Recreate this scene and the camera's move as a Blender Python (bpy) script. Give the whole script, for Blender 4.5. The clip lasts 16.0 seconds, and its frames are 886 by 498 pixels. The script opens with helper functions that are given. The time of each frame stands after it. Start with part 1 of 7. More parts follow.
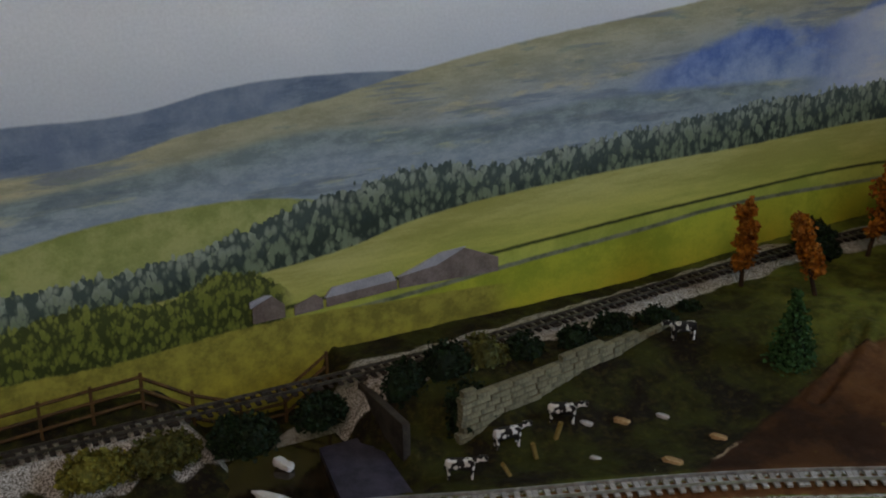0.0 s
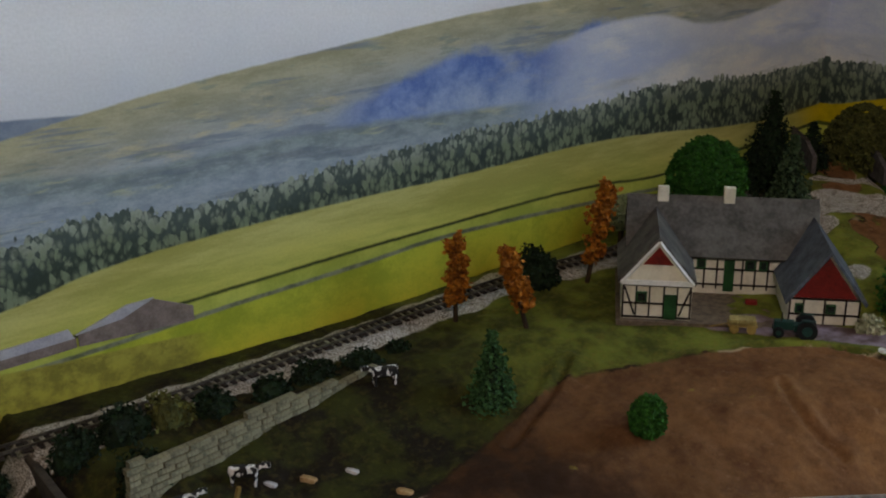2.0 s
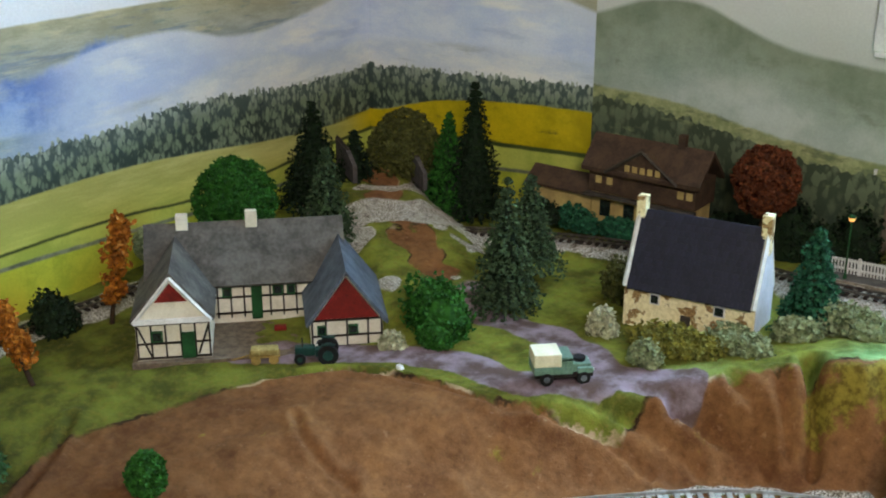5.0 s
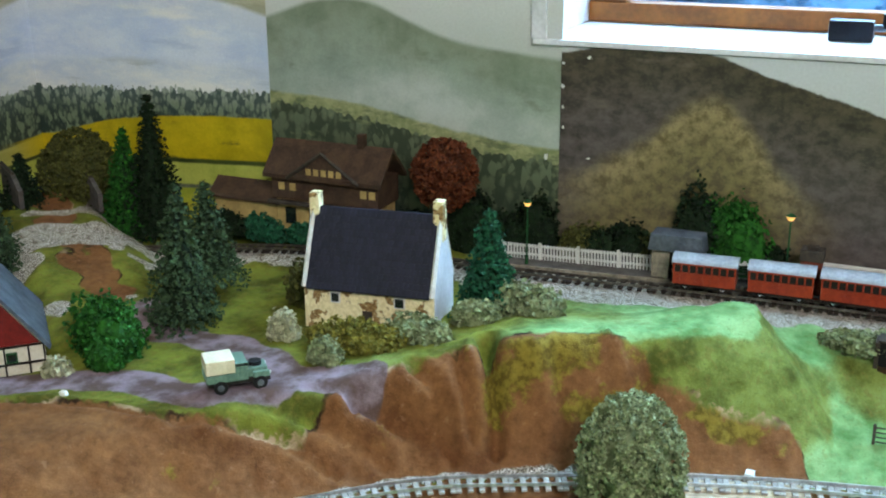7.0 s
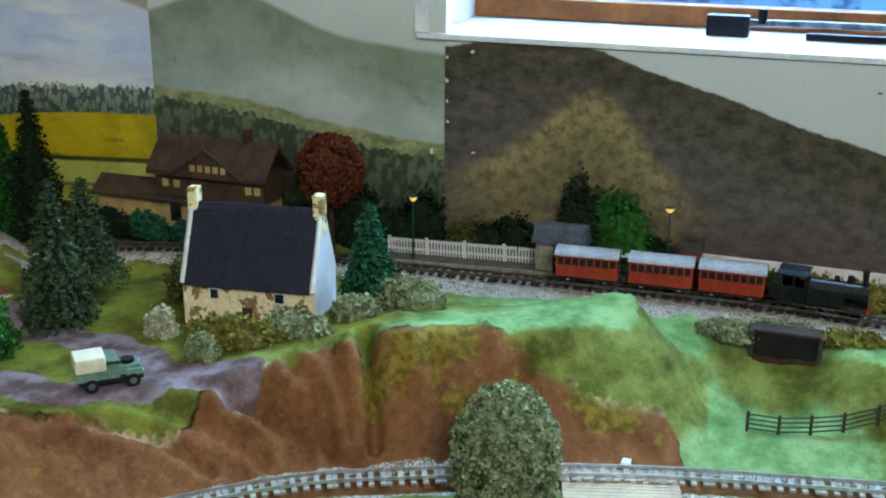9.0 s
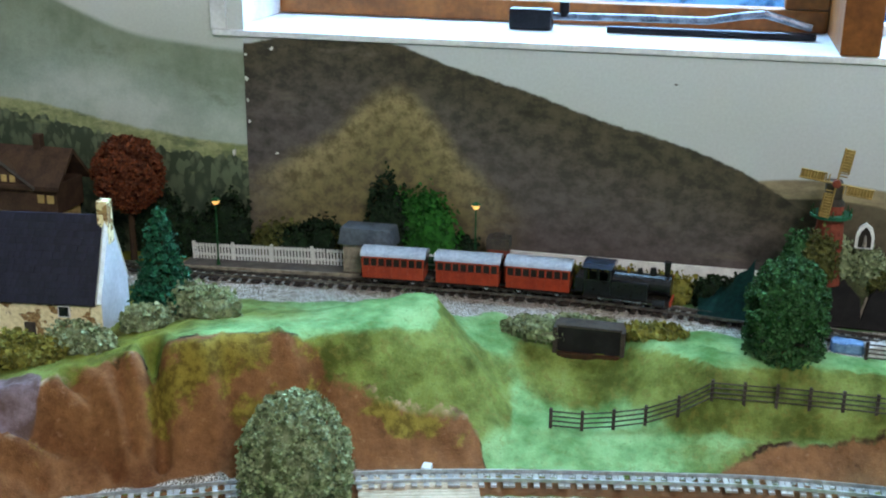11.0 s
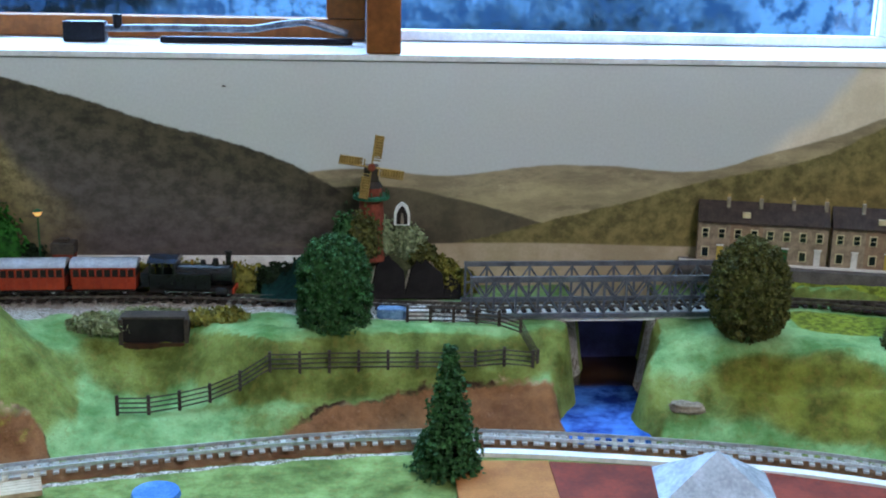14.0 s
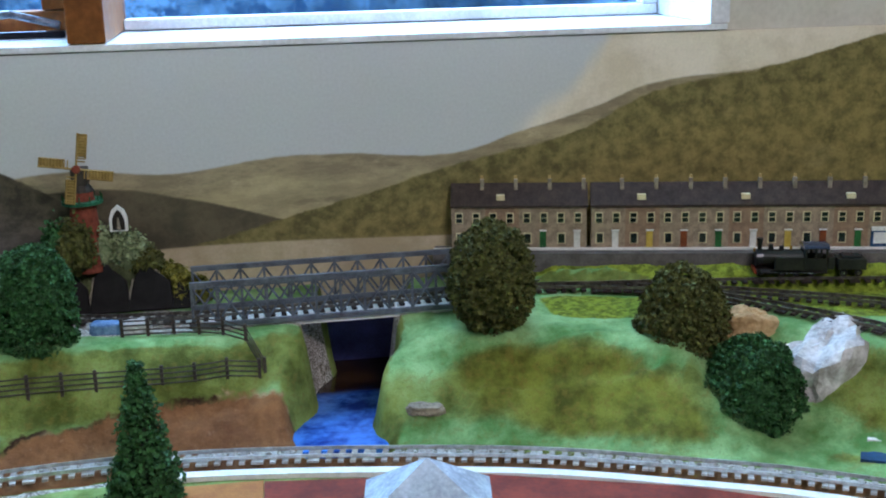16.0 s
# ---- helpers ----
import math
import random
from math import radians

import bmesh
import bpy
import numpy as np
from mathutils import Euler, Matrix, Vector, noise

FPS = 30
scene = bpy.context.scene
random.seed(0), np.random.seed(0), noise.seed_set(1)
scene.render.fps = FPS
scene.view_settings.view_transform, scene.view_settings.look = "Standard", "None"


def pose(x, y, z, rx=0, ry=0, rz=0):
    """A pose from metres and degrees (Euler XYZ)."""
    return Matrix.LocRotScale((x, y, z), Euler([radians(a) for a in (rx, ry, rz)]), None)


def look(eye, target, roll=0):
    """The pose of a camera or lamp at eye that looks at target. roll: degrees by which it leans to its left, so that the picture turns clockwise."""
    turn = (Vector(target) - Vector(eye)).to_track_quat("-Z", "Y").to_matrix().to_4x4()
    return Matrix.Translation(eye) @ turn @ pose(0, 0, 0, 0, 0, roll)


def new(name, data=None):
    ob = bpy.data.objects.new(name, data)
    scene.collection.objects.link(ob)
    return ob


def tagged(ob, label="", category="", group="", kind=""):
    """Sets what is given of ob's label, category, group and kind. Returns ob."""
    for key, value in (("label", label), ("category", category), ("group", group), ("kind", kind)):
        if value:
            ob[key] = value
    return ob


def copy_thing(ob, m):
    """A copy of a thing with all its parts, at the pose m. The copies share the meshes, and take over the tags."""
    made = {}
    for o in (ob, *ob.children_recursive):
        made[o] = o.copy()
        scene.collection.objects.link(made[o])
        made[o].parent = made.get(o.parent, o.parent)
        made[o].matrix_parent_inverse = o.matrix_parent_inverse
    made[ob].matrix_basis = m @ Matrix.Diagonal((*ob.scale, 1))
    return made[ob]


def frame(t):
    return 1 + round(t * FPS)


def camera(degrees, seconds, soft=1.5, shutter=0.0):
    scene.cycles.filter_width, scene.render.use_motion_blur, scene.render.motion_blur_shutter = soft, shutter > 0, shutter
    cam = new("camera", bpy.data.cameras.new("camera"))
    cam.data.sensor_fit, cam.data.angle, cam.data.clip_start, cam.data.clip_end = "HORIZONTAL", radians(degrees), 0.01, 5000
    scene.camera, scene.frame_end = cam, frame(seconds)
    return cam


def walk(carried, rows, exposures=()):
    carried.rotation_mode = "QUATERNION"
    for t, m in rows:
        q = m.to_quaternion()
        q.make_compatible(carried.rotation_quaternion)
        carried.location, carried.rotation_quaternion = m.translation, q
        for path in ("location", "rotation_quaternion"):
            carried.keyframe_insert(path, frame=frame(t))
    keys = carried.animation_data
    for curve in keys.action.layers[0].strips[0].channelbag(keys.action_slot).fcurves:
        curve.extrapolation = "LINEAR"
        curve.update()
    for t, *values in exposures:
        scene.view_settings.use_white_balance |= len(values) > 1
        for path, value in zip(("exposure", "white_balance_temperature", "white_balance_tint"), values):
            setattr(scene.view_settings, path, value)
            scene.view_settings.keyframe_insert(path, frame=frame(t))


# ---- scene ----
cam = camera(42.0, 16.0, soft=2.0)
PATH = [
    (0.0, (-0.1387, -0.2726, 0.4262), (-0.9655, 0.1750, 0.0854), -0.642),
    (0.5, (-0.1549, -0.2606, 0.4288), (-0.9570, 0.2299, 0.0884), -0.274),
    (1.0, (-0.1561, -0.2150, 0.4338), (-0.9427, 0.2946, 0.0851), 0.737),
    (1.5, (-0.1393, -0.1766, 0.4412), (-0.9232, 0.3340, 0.0879), 0.016),
    (2.0, (-0.1156, -0.1363, 0.4488), (-0.8729, 0.4171, 0.1022), -0.306),
    (2.5, (-0.0973, -0.0986, 0.4562), (-0.8153, 0.5076, 0.1143), -0.249),
    (3.0, (-0.0819, -0.0726, 0.4723), (-0.7623, 0.5702, 0.1203), -0.086),
    (3.2, (-0.0836, -0.0610, 0.4759), (-0.7517, 0.5919, 0.1191), 0.047),
    (5.3, (-0.0600, 0.0149, 0.4519), (-0.6004, 0.7811, 0.1043), 0.044),
    (5.5, (-0.0570, 0.0225, 0.4479), (-0.5800, 0.8017, 0.1024), 0.056),
    (6.0, (-0.0449, 0.0389, 0.4356), (-0.5273, 0.8473, 0.0984), -0.062),
    (6.5, (-0.0314, 0.0464, 0.4233), (-0.4568, 0.8913, 0.0988), -0.217),
    (7.0, (-0.0226, 0.0524, 0.4155), (-0.4092, 0.9185, 0.0984), -0.354),
    (7.5, (-0.0168, 0.0580, 0.4092), (-0.3762, 0.9371, 0.0963), -0.048),
    (8.0, (-0.0125, 0.0616, 0.4088), (-0.3507, 0.9485, 0.0943), 0.292),
    (8.2, (-0.0105, 0.0618, 0.4095), (-0.3448, 0.9498, 0.0938), 0.368),
    (10.3, (0.0336, 0.0898, 0.4011), (-0.2428, 0.9995, 0.0912), 0.240),
    (10.5, (0.0365, 0.0955, 0.4009), (-0.2245, 1.0092, 0.0896), 0.323),
    (11.0, (0.0511, 0.1067, 0.3972), (-0.1687, 1.0316, 0.0868), 0.665),
    (11.5, (0.0492, 0.0845, 0.3935), (-0.1319, 1.0211, 0.0936), 0.828),
    (12.0, (0.0705, 0.0816, 0.3827), (-0.0627, 1.0295, 0.0935), 0.752),
    (12.5, (0.0897, 0.0802, 0.3781), (-0.0035, 1.0344, 0.0938), 0.784),
    (13.0, (0.1064, 0.0747, 0.3736), (0.0529, 1.0336, 0.0952), 0.508),
    (13.5, (0.1184, 0.0631, 0.3680), (0.1232, 1.0264, 0.0996), 0.470),
    (14.0, (0.1318, 0.0488, 0.3658), (0.2026, 1.0115, 0.1047), 1.198),
    (14.5, (0.1700, 0.0674, 0.3647), (0.2722, 1.0259, 0.0984), 0.502),
    (15.0, (0.2130, 0.0877, 0.3536), (0.3317, 1.0456, 0.0921), -0.302),
    (15.5, (0.2463, 0.0970, 0.3467), (0.3817, 1.0534, 0.0879), -0.746),
    (16.0, (0.2741, 0.1041, 0.3426), (0.4225, 1.0582, 0.0827), -1.263),
]

walk(cam, [(t, look(eye, target, roll)) for t, eye, target, roll in PATH],
     exposures=[(0.0, -1.40, 7300, 30), (1.5, -1.15, 7300, 30), (2.5, -0.80, 7300, 30), (3.2, -0.35, 7200, 27), (4.3, 0.1, 6800, 20), (5.3, 0.30, 6650, 19),
                (6.4, 0.45, 6350, 15), (7.0, 0.44, 6250, 14), (8.2, 0.14, 6100, 15), (10.3, 0.18, 6000, 17), (12.5, 0.46, 5950, 20), (13.4, 0.1, 5850, 22), (14.0, 0.0, 5800, 23), (16.0, -0.05, 5800, 23)])

# ---- world and light ----
world = bpy.data.worlds.new("sky")
scene.world = world
world.use_nodes = True
wn, wl = world.node_tree.nodes, world.node_tree.links
sky = wn.new("ShaderNodeTexSky")
sky.sky_type, sky.sun_disc, sky.sun_elevation, sky.sun_rotation = "NISHITA", False, radians(38), radians(150)
wl.new(sky.outputs[0], wn["Background"].inputs[0])
wn["Background"].inputs[1].default_value = 0.15


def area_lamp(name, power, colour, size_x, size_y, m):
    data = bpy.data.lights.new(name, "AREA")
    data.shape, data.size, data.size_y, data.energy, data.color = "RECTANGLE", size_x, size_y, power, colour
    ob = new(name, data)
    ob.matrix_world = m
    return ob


# daylight through the window opening, and an unseen fill lamp added near the ceiling
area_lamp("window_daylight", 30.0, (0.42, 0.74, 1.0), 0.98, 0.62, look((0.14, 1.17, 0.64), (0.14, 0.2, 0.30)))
area_lamp("unseen_room_fill", 24.0, (1.0, 0.93, 0.86), 0.7, 0.5, look((0.75, -0.70, 1.38), (-0.35, 0.75, 0.10)))


# ---- helpers ----
def srgb(h):
    v = [int(h[i:i + 2], 16) / 255 for i in (0, 2, 4)]
    return tuple(c / 12.92 if c <= 0.04045 else ((c + 0.055) / 1.055) ** 2.4 for c in v) + (1.0,)


class Nodes:
    """A small builder for node materials."""

    def __init__(self, name):
        self.mat = bpy.data.materials.new(name)
        self.mat.use_nodes = True
        self.t = self.mat.node_tree
        self.bsdf = self.t.nodes["Principled BSDF"]
        self.out = self.t.nodes["Material Output"]

    def n(self, kind, **kw):
        node = self.t.nodes.new(kind)
        for key, value in kw.items():
            if key == "operation":
                node.operation = value
            elif key == "data_type":
                node.data_type = value
            elif key == "blend_type":
                node.blend_type = value
        return node

    def link(self, a, b):
        self.t.links.new(a, b)

    def put(self, sock, v):
        if isinstance(v, bpy.types.NodeSocket):
            self.link(v, sock)
        else:
            sock.default_value = v

    def math(self, op, a, b=0.0, clamp=False):
        node = self.n("ShaderNodeMath", operation=op)
        node.use_clamp = clamp
        self.put(node.inputs[0], a)
        self.put(node.inputs[1], b)
        return node.outputs[0]

    def mix(self, f, a, b, blend="MIX"):
        node = self.n("ShaderNodeMix", data_type="RGBA", blend_type=blend)
        self.put(node.inputs[0], f)
        self.put(node.inputs[6], a)
        self.put(node.inputs[7], b)
        return node.outputs[2]

    def noise(self, vec, scale, detail=4.0, rough=0.6):
        node = self.n("ShaderNodeTexNoise")
        self.link(vec, node.inputs["Vector"])
        node.inputs["Scale"].default_value = scale
        node.inputs["Detail"].default_value = detail
        node.inputs["Roughness"].default_value = rough
        return node.outputs[0]

    def step(self, v, lo, hi):
        node = self.n("ShaderNodeMapRange")
        node.interpolation_type = "SMOOTHSTEP"
        self.put(node.inputs[0], v)
        node.inputs[1].default_value, node.inputs[2].default_value = lo, hi
        return node.outputs[0]

    def pos(self):
        return self.n("ShaderNodeNewGeometry").outputs["Position"]

    def coord(self):
        return self.n("ShaderNodeTexCoord").outputs["Object"]

    def bump(self, height, strength, dist):
        node = self.n("ShaderNodeBump")
        node.inputs["Strength"].default_value, node.inputs["Distance"].default_value = strength, dist
        self.link(height, node.inputs["Height"])
        self.link(node.outputs[0], self.bsdf.inputs["Normal"])


def surface(name, dark, light, scale=60.0, rough=0.7, metal=0.0, bump=0.3, fine=600.0, spec=0.3, vary=0.0, depth=0.0006):
    """A painted, wooden, stony or leafy surface with stains at one scale and grain at another."""
    g = Nodes(name)
    p = g.coord()
    a = g.noise(p, scale, 5.0)
    b = g.noise(p, fine, 3.0)
    f = g.math("ADD", g.math("MULTIPLY", a, 0.65), g.math("MULTIPLY", b, 0.35))
    col = g.mix(g.step(f, 0.32, 0.68), srgb(dark), srgb(light))
    if vary:
        r = g.n("ShaderNodeNewGeometry").outputs["Random Per Island"]
        o = g.n("ShaderNodeObjectInfo").outputs["Random"]
        hue = g.n("ShaderNodeHueSaturation")
        g.link(col, hue.inputs["Color"])
        g.link(g.math("ADD", g.math("MULTIPLY", g.math("FRACT", g.math("ADD", r, o)), 2 * vary), 1 - vary), hue.inputs["Value"])
        col = hue.outputs[0]
    g.link(col, g.bsdf.inputs["Base Color"])
    rr = g.math("ADD", g.math("MULTIPLY", b, 0.25), rough - 0.12, clamp=True)
    g.link(rr, g.bsdf.inputs["Roughness"])
    g.bsdf.inputs["Metallic"].default_value = metal
    g.bsdf.inputs["Specular IOR Level"].default_value = spec
    if bump:
        g.bump(f, bump, depth)
    return g.mat


def mesh_object(name, verts, faces, material, smooth=False):
    me = bpy.data.meshes.new(name)
    me.from_pydata(verts, [], faces)
    me.materials.append(material)
    if smooth:
        me.polygons.foreach_set("use_smooth", [True] * len(me.polygons))
    me.update()
    return new(name, me)


def part(name, bm, material, parent=None, label="", smooth=False):
    """Links a bmesh as one mesh object under a thing or a part."""
    me = bpy.data.meshes.new(name)
    bm.normal_update()
    bm.to_mesh(me)
    bm.free()
    me.materials.append(material)
    if smooth:
        me.polygons.foreach_set("use_smooth", [True] * len(me.polygons))
    ob = new(name, me)
    ob.parent = parent
    if label:
        tagged(ob, label)
    return ob


def thing(name, m, label, category, group="", kind=""):
    ob = new(name)
    ob.empty_display_size = 0.01
    ob.matrix_world = m
    return tagged(ob, label, category, group, kind)


def add_box(bm, x0, x1, y0, y1, z0, z1, bevel=0.0):
    m = Matrix.LocRotScale(((x0 + x1) / 2, (y0 + y1) / 2, (z0 + z1) / 2), None, (x1 - x0, y1 - y0, z1 - z0))
    got = bmesh.ops.create_cube(bm, size=1.0, matrix=m)
    if bevel:
        edges = list({e for v in got["verts"] for e in v.link_edges})
        bmesh.ops.bevel(bm, geom=edges, offset=bevel, segments=2, affect="EDGES", profile=0.7)
    return got["verts"]


def box(x0, x1, y0, y1, z0, z1, bevel=0.0):
    bm = bmesh.new()
    add_box(bm, x0, x1, y0, y1, z0, z1, bevel)
    return bm


def add_bar(bm, a, b, r, sides=6, r2=None):
    """A round or square bar from a to b."""
    a, b = Vector(a), Vector(b)
    d = b - a
    m = Matrix.Translation((a + b) / 2) @ d.to_track_quat("Z", "Y").to_matrix().to_4x4()
    bmesh.ops.create_cone(bm, cap_ends=True, segments=sides, radius1=r, radius2=r if r2 is None else r2, depth=d.length, matrix=m)


def bar(a, b, r, sides=6, r2=None):
    bm = bmesh.new()
    add_bar(bm, a, b, r, sides, r2)
    return bm


def prism(profile, y0, y1):
    """A profile in x and z, pushed from y0 to y1."""
    bm = bmesh.new()
    f = [bm.verts.new((x, y0, z)) for x, z in profile]
    k = [bm.verts.new((x, y1, z)) for x, z in profile]
    n = len(profile)
    bm.faces.new(f)
    bm.faces.new(k[::-1])
    for i in range(n):
        bm.faces.new((f[i], k[i], k[(i + 1) % n], f[(i + 1) % n]))
    bmesh.ops.recalc_face_normals(bm, faces=bm.faces[:])
    return bm


# ---- lines of the layout ----
def spline(points, step=0.004):
    """A smooth line through the points, cut at even steps."""
    pts = [np.array(p, float) for p in points]
    pts = [2 * pts[0] - pts[1]] + pts + [2 * pts[-1] - pts[-2]]
    out = []
    for i in range(1, len(pts) - 2):
        a, b, c, d = pts[i - 1:i + 3]
        for t in np.linspace(0, 1, 24, endpoint=False):
            out.append(0.5 * (2 * b + (c - a) * t + (2 * a - 5 * b + 4 * c - d) * t ** 2 + (3 * b - a - 3 * c + d) * t ** 3))
    out.append(pts[-2])
    out = np.array(out)
    run = np.r_[0, np.cumsum(np.linalg.norm(np.diff(out, axis=0), axis=1))]
    at = np.arange(0, run[-1], step)
    return np.stack([np.interp(at, run, out[:, k]) for k in range(out.shape[1])], 1)


FRONT = spline([(-0.80, -0.40), (-0.742, -0.08), (-0.688, 0.071), (-0.633, 0.212), (-0.570, 0.335), (-0.470, 0.505), (-0.342, 0.647),
                (-0.245, 0.705), (-0.122, 0.755), (0.024, 0.790), (0.130, 0.808), (0.245, 0.807), (0.410, 0.777), (0.519, 0.738),
                (0.627, 0.685), (0.80, 0.560), (1.00, 0.36)])
REAR = spline([(-0.868, -0.60, 0.040), (-0.866, -0.20, 0.040), (-0.864, 0.0, 0.041), (-0.868, 0.16, 0.041), (-0.884, 0.40, 0.046),
               (-0.880, 0.56, 0.053), (-0.840, 0.72, 0.062), (-0.745, 0.850, 0.070), (-0.60, 0.915, 0.076), (-0.45, 0.940, 0.079),
               (-0.342, 0.937, 0.080), (-0.173, 0.951, 0.080), (-0.034, 0.955, 0.080), (0.09, 0.942, 0.080), (0.215, 0.926, 0.080),
               (0.366, 0.931, 0.080), (0.481, 0.938, 0.080), (0.556, 0.918, 0.080), (0.612, 0.876, 0.080), (0.683, 0.794, 0.080),
               (0.75, 0.67, 0.080), (0.86, 0.40, 0.08)])
XL, YB, ZF = -0.924, 1.002, 0.021

# ---- materials ----
wall_paint = surface("wall_paint", "b9b4a6", "cfcabd", 12, 0.85, fine=200, bump=0.15)
white_paint = surface("white_paint", "c9ccd0", "eef1f5", 25, 0.45, fine=300, bump=0.1)
pine = surface("stained_pine", "643814", "945c26", 18, 0.45, fine=160, bump=0.2)
black_iron = surface("black_iron", "0d0d10", "24242a", 40, 0.35, metal=0.6)
steel = surface("bright_steel", "8f9094", "c9ccd2", 120, 0.25, metal=1.0, bump=0.05)
rail_steel = surface("rail_steel", "a9a7a2", "e2e0db", 160, 0.32, metal=0.9, bump=0.05)
rail_dark = surface("worn_rail_steel", "4a443d", "8a8378", 160, 0.4, metal=0.8, bump=0.05)
sleeper_dark = surface("sleeper_brown", "1f1a16", "3d342b", 200, 0.8, vary=0.2)
sleeper_grey = surface("sleeper_grey", "8a8781", "bdbab2", 200, 0.8, vary=0.2)
ballast_mat = surface("ballast_grey", "8d877b", "c9c3b4", 300, 0.9, fine=1500, bump=0.8, depth=0.001)
g = Nodes("painted_water")
p = g.n("ShaderNodeNewGeometry").outputs["Position"]
sep = g.n("ShaderNodeSeparateXYZ")
g.link(p, sep.inputs[0])
a = g.noise(p, 40.0, 5.0)
blue = g.mix(g.step(a, 0.35, 0.66), srgb("14307c"), srgb("4a86e0"))
# brown-black beyond y 0.92: bridge shade and reflection put into the water colour
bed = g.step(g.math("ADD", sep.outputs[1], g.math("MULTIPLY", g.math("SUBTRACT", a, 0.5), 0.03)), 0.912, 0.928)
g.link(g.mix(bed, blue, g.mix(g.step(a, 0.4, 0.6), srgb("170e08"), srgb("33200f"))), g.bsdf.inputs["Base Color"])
g.bsdf.inputs["Roughness"].default_value = 0.14
g.bump(g.noise(p, 130.0, 3.0), 0.25, 0.001)
water_mat = g.mat
water_dark = surface("dark_water", "16120d", "3a3022", 40, 0.1, fine=120, bump=0.1, spec=0.6)
board_wood = surface("pale_board", "a08c70", "cdbb9c", 30, 0.6, fine=200)
floor_mat = surface("floor_carpet", "4b3a30", "6b5646", 6, 0.9, fine=300)
ceiling_mat = surface("ceiling_paint", "cfcabf", "e2ded4", 5, 0.9, fine=120)


# ---- the printed backscenes ----
def print_material(name, layers, base_top, base_bottom, z0, z1):
    """A printed landscape: sky, then ridge after ridge in front of it. Runs along u, the way along the walls."""
    g = Nodes(name)
    p = g.pos()
    sep = g.n("ShaderNodeSeparateXYZ")
    g.link(p, sep.inputs[0])
    along = g.math("ADD", g.math("MAXIMUM", g.math("SUBTRACT", sep.outputs[0], XL + 0.004), 0.0), g.math("MINIMUM", sep.outputs[1], YB))
    z = sep.outputs[2]
    comb = g.n("ShaderNodeCombineXYZ")
    g.link(along, comb.inputs[0])
    g.link(z, comb.inputs[1])
    uv = comb.outputs[0]
    cloud = g.noise(uv, 5.0, 4.0)
    f = g.math("ADD", g.step(z, z0, z1), g.math("MULTIPLY", g.math("SUBTRACT", cloud, 0.5), 0.9), clamp=True)
    col = g.mix(f, srgb(base_bottom), srgb(base_top))
    for ly in layers:
        pts, c1, c2 = ly["ridge"], ly["c"][0], ly["c"][1]
        lo, hi = pts[0][0], pts[-1][0]
        zl, zh = 0.0, 0.36
        un = g.n("ShaderNodeMapRange")
        g.link(along, un.inputs[0])
        un.inputs[1].default_value, un.inputs[2].default_value = lo, hi
        fc = g.n("ShaderNodeFloatCurve")
        g.link(un.outputs[0], fc.inputs["Value"])
        curve = fc.mapping.curves[0]
        fc.mapping.extend = "HORIZONTAL"
        for i, (u, h) in enumerate(pts):
            x, y = (u - lo) / (hi - lo), (h - zl) / (zh - zl)
            if i == 0:
                curve.points[0].location = (x, y)
            elif i == len(pts) - 1:
                curve.points[len(curve.points) - 1].location = (x, y)
            else:
                curve.points.new(x, y)
        fc.mapping.update()
        ridge = g.math("MULTIPLY", fc.outputs[0], zh)
        rough = g.math("MULTIPLY", g.math("SUBTRACT", g.noise(uv, ly.get("fr", 60.0), 6.0, 0.7), 0.5), ly.get("amp", 0.006))
        mask = g.step(g.math("SUBTRACT", g.math("ADD", ridge, rough), z), -ly.get("soft", 0.0012), ly.get("soft", 0.0012))
        if "span" in ly:
            a, b = ly["span"]
            e = ly.get("fade", 0.002)
            mask = g.math("MULTIPLY", mask, g.math("MULTIPLY", g.step(along, a - e, a + e), g.math("SUBTRACT", 1.0, g.step(along, b - e, b + e))))
        str_uv = g.n("ShaderNodeMapping")
        g.link(uv, str_uv.inputs[0])
        str_uv.inputs[3].default_value = (ly.get("sx", 1.0), ly.get("sy", 1.0), 1.0)
        big = g.noise(str_uv.outputs[0], ly.get("ns", 25.0), 9.0, 0.72)
        if ly.get("trees"):
            # rounded crowns, lit on one side
            vo = g.n("ShaderNodeTexVoronoi")
            warp = g.n("ShaderNodeMapping")
            g.link(uv, warp.inputs[0])
            warp.inputs[3].default_value = (ly["trees"] * 1.25, ly["trees"] * 0.75, 1.0)
            g.link(warp.outputs[0], vo.inputs["Vector"])
            vo.inputs["Scale"].default_value = 1.0
            sepc = g.n("ShaderNodeSeparateColor")
            g.link(vo.outputs["Color"], sepc.inputs[0])
            big = g.math("ADD", g.math("SUBTRACT", g.math("MULTIPLY", big, 0.7), g.math("MULTIPLY", vo.outputs["Distance"], 0.35)),
                         g.math("ADD", g.math("MULTIPLY", sepc.outputs[0], 0.36), 0.12))
            mask = g.step(g.math("SUBTRACT", g.math("ADD", g.math("ADD", ridge, rough), g.math("MULTIPLY", g.math("SUBTRACT", 0.45, vo.outputs["Distance"]), ly.get("crown", 0.012))), z), -0.0008, 0.0008)
            if "span" in ly:
                mask = g.math("MULTIPLY", mask, g.math("MULTIPLY", g.step(along, a - e, a + e), g.math("SUBTRACT", 1.0, g.step(along, b - e, b + e))))
        paint = []
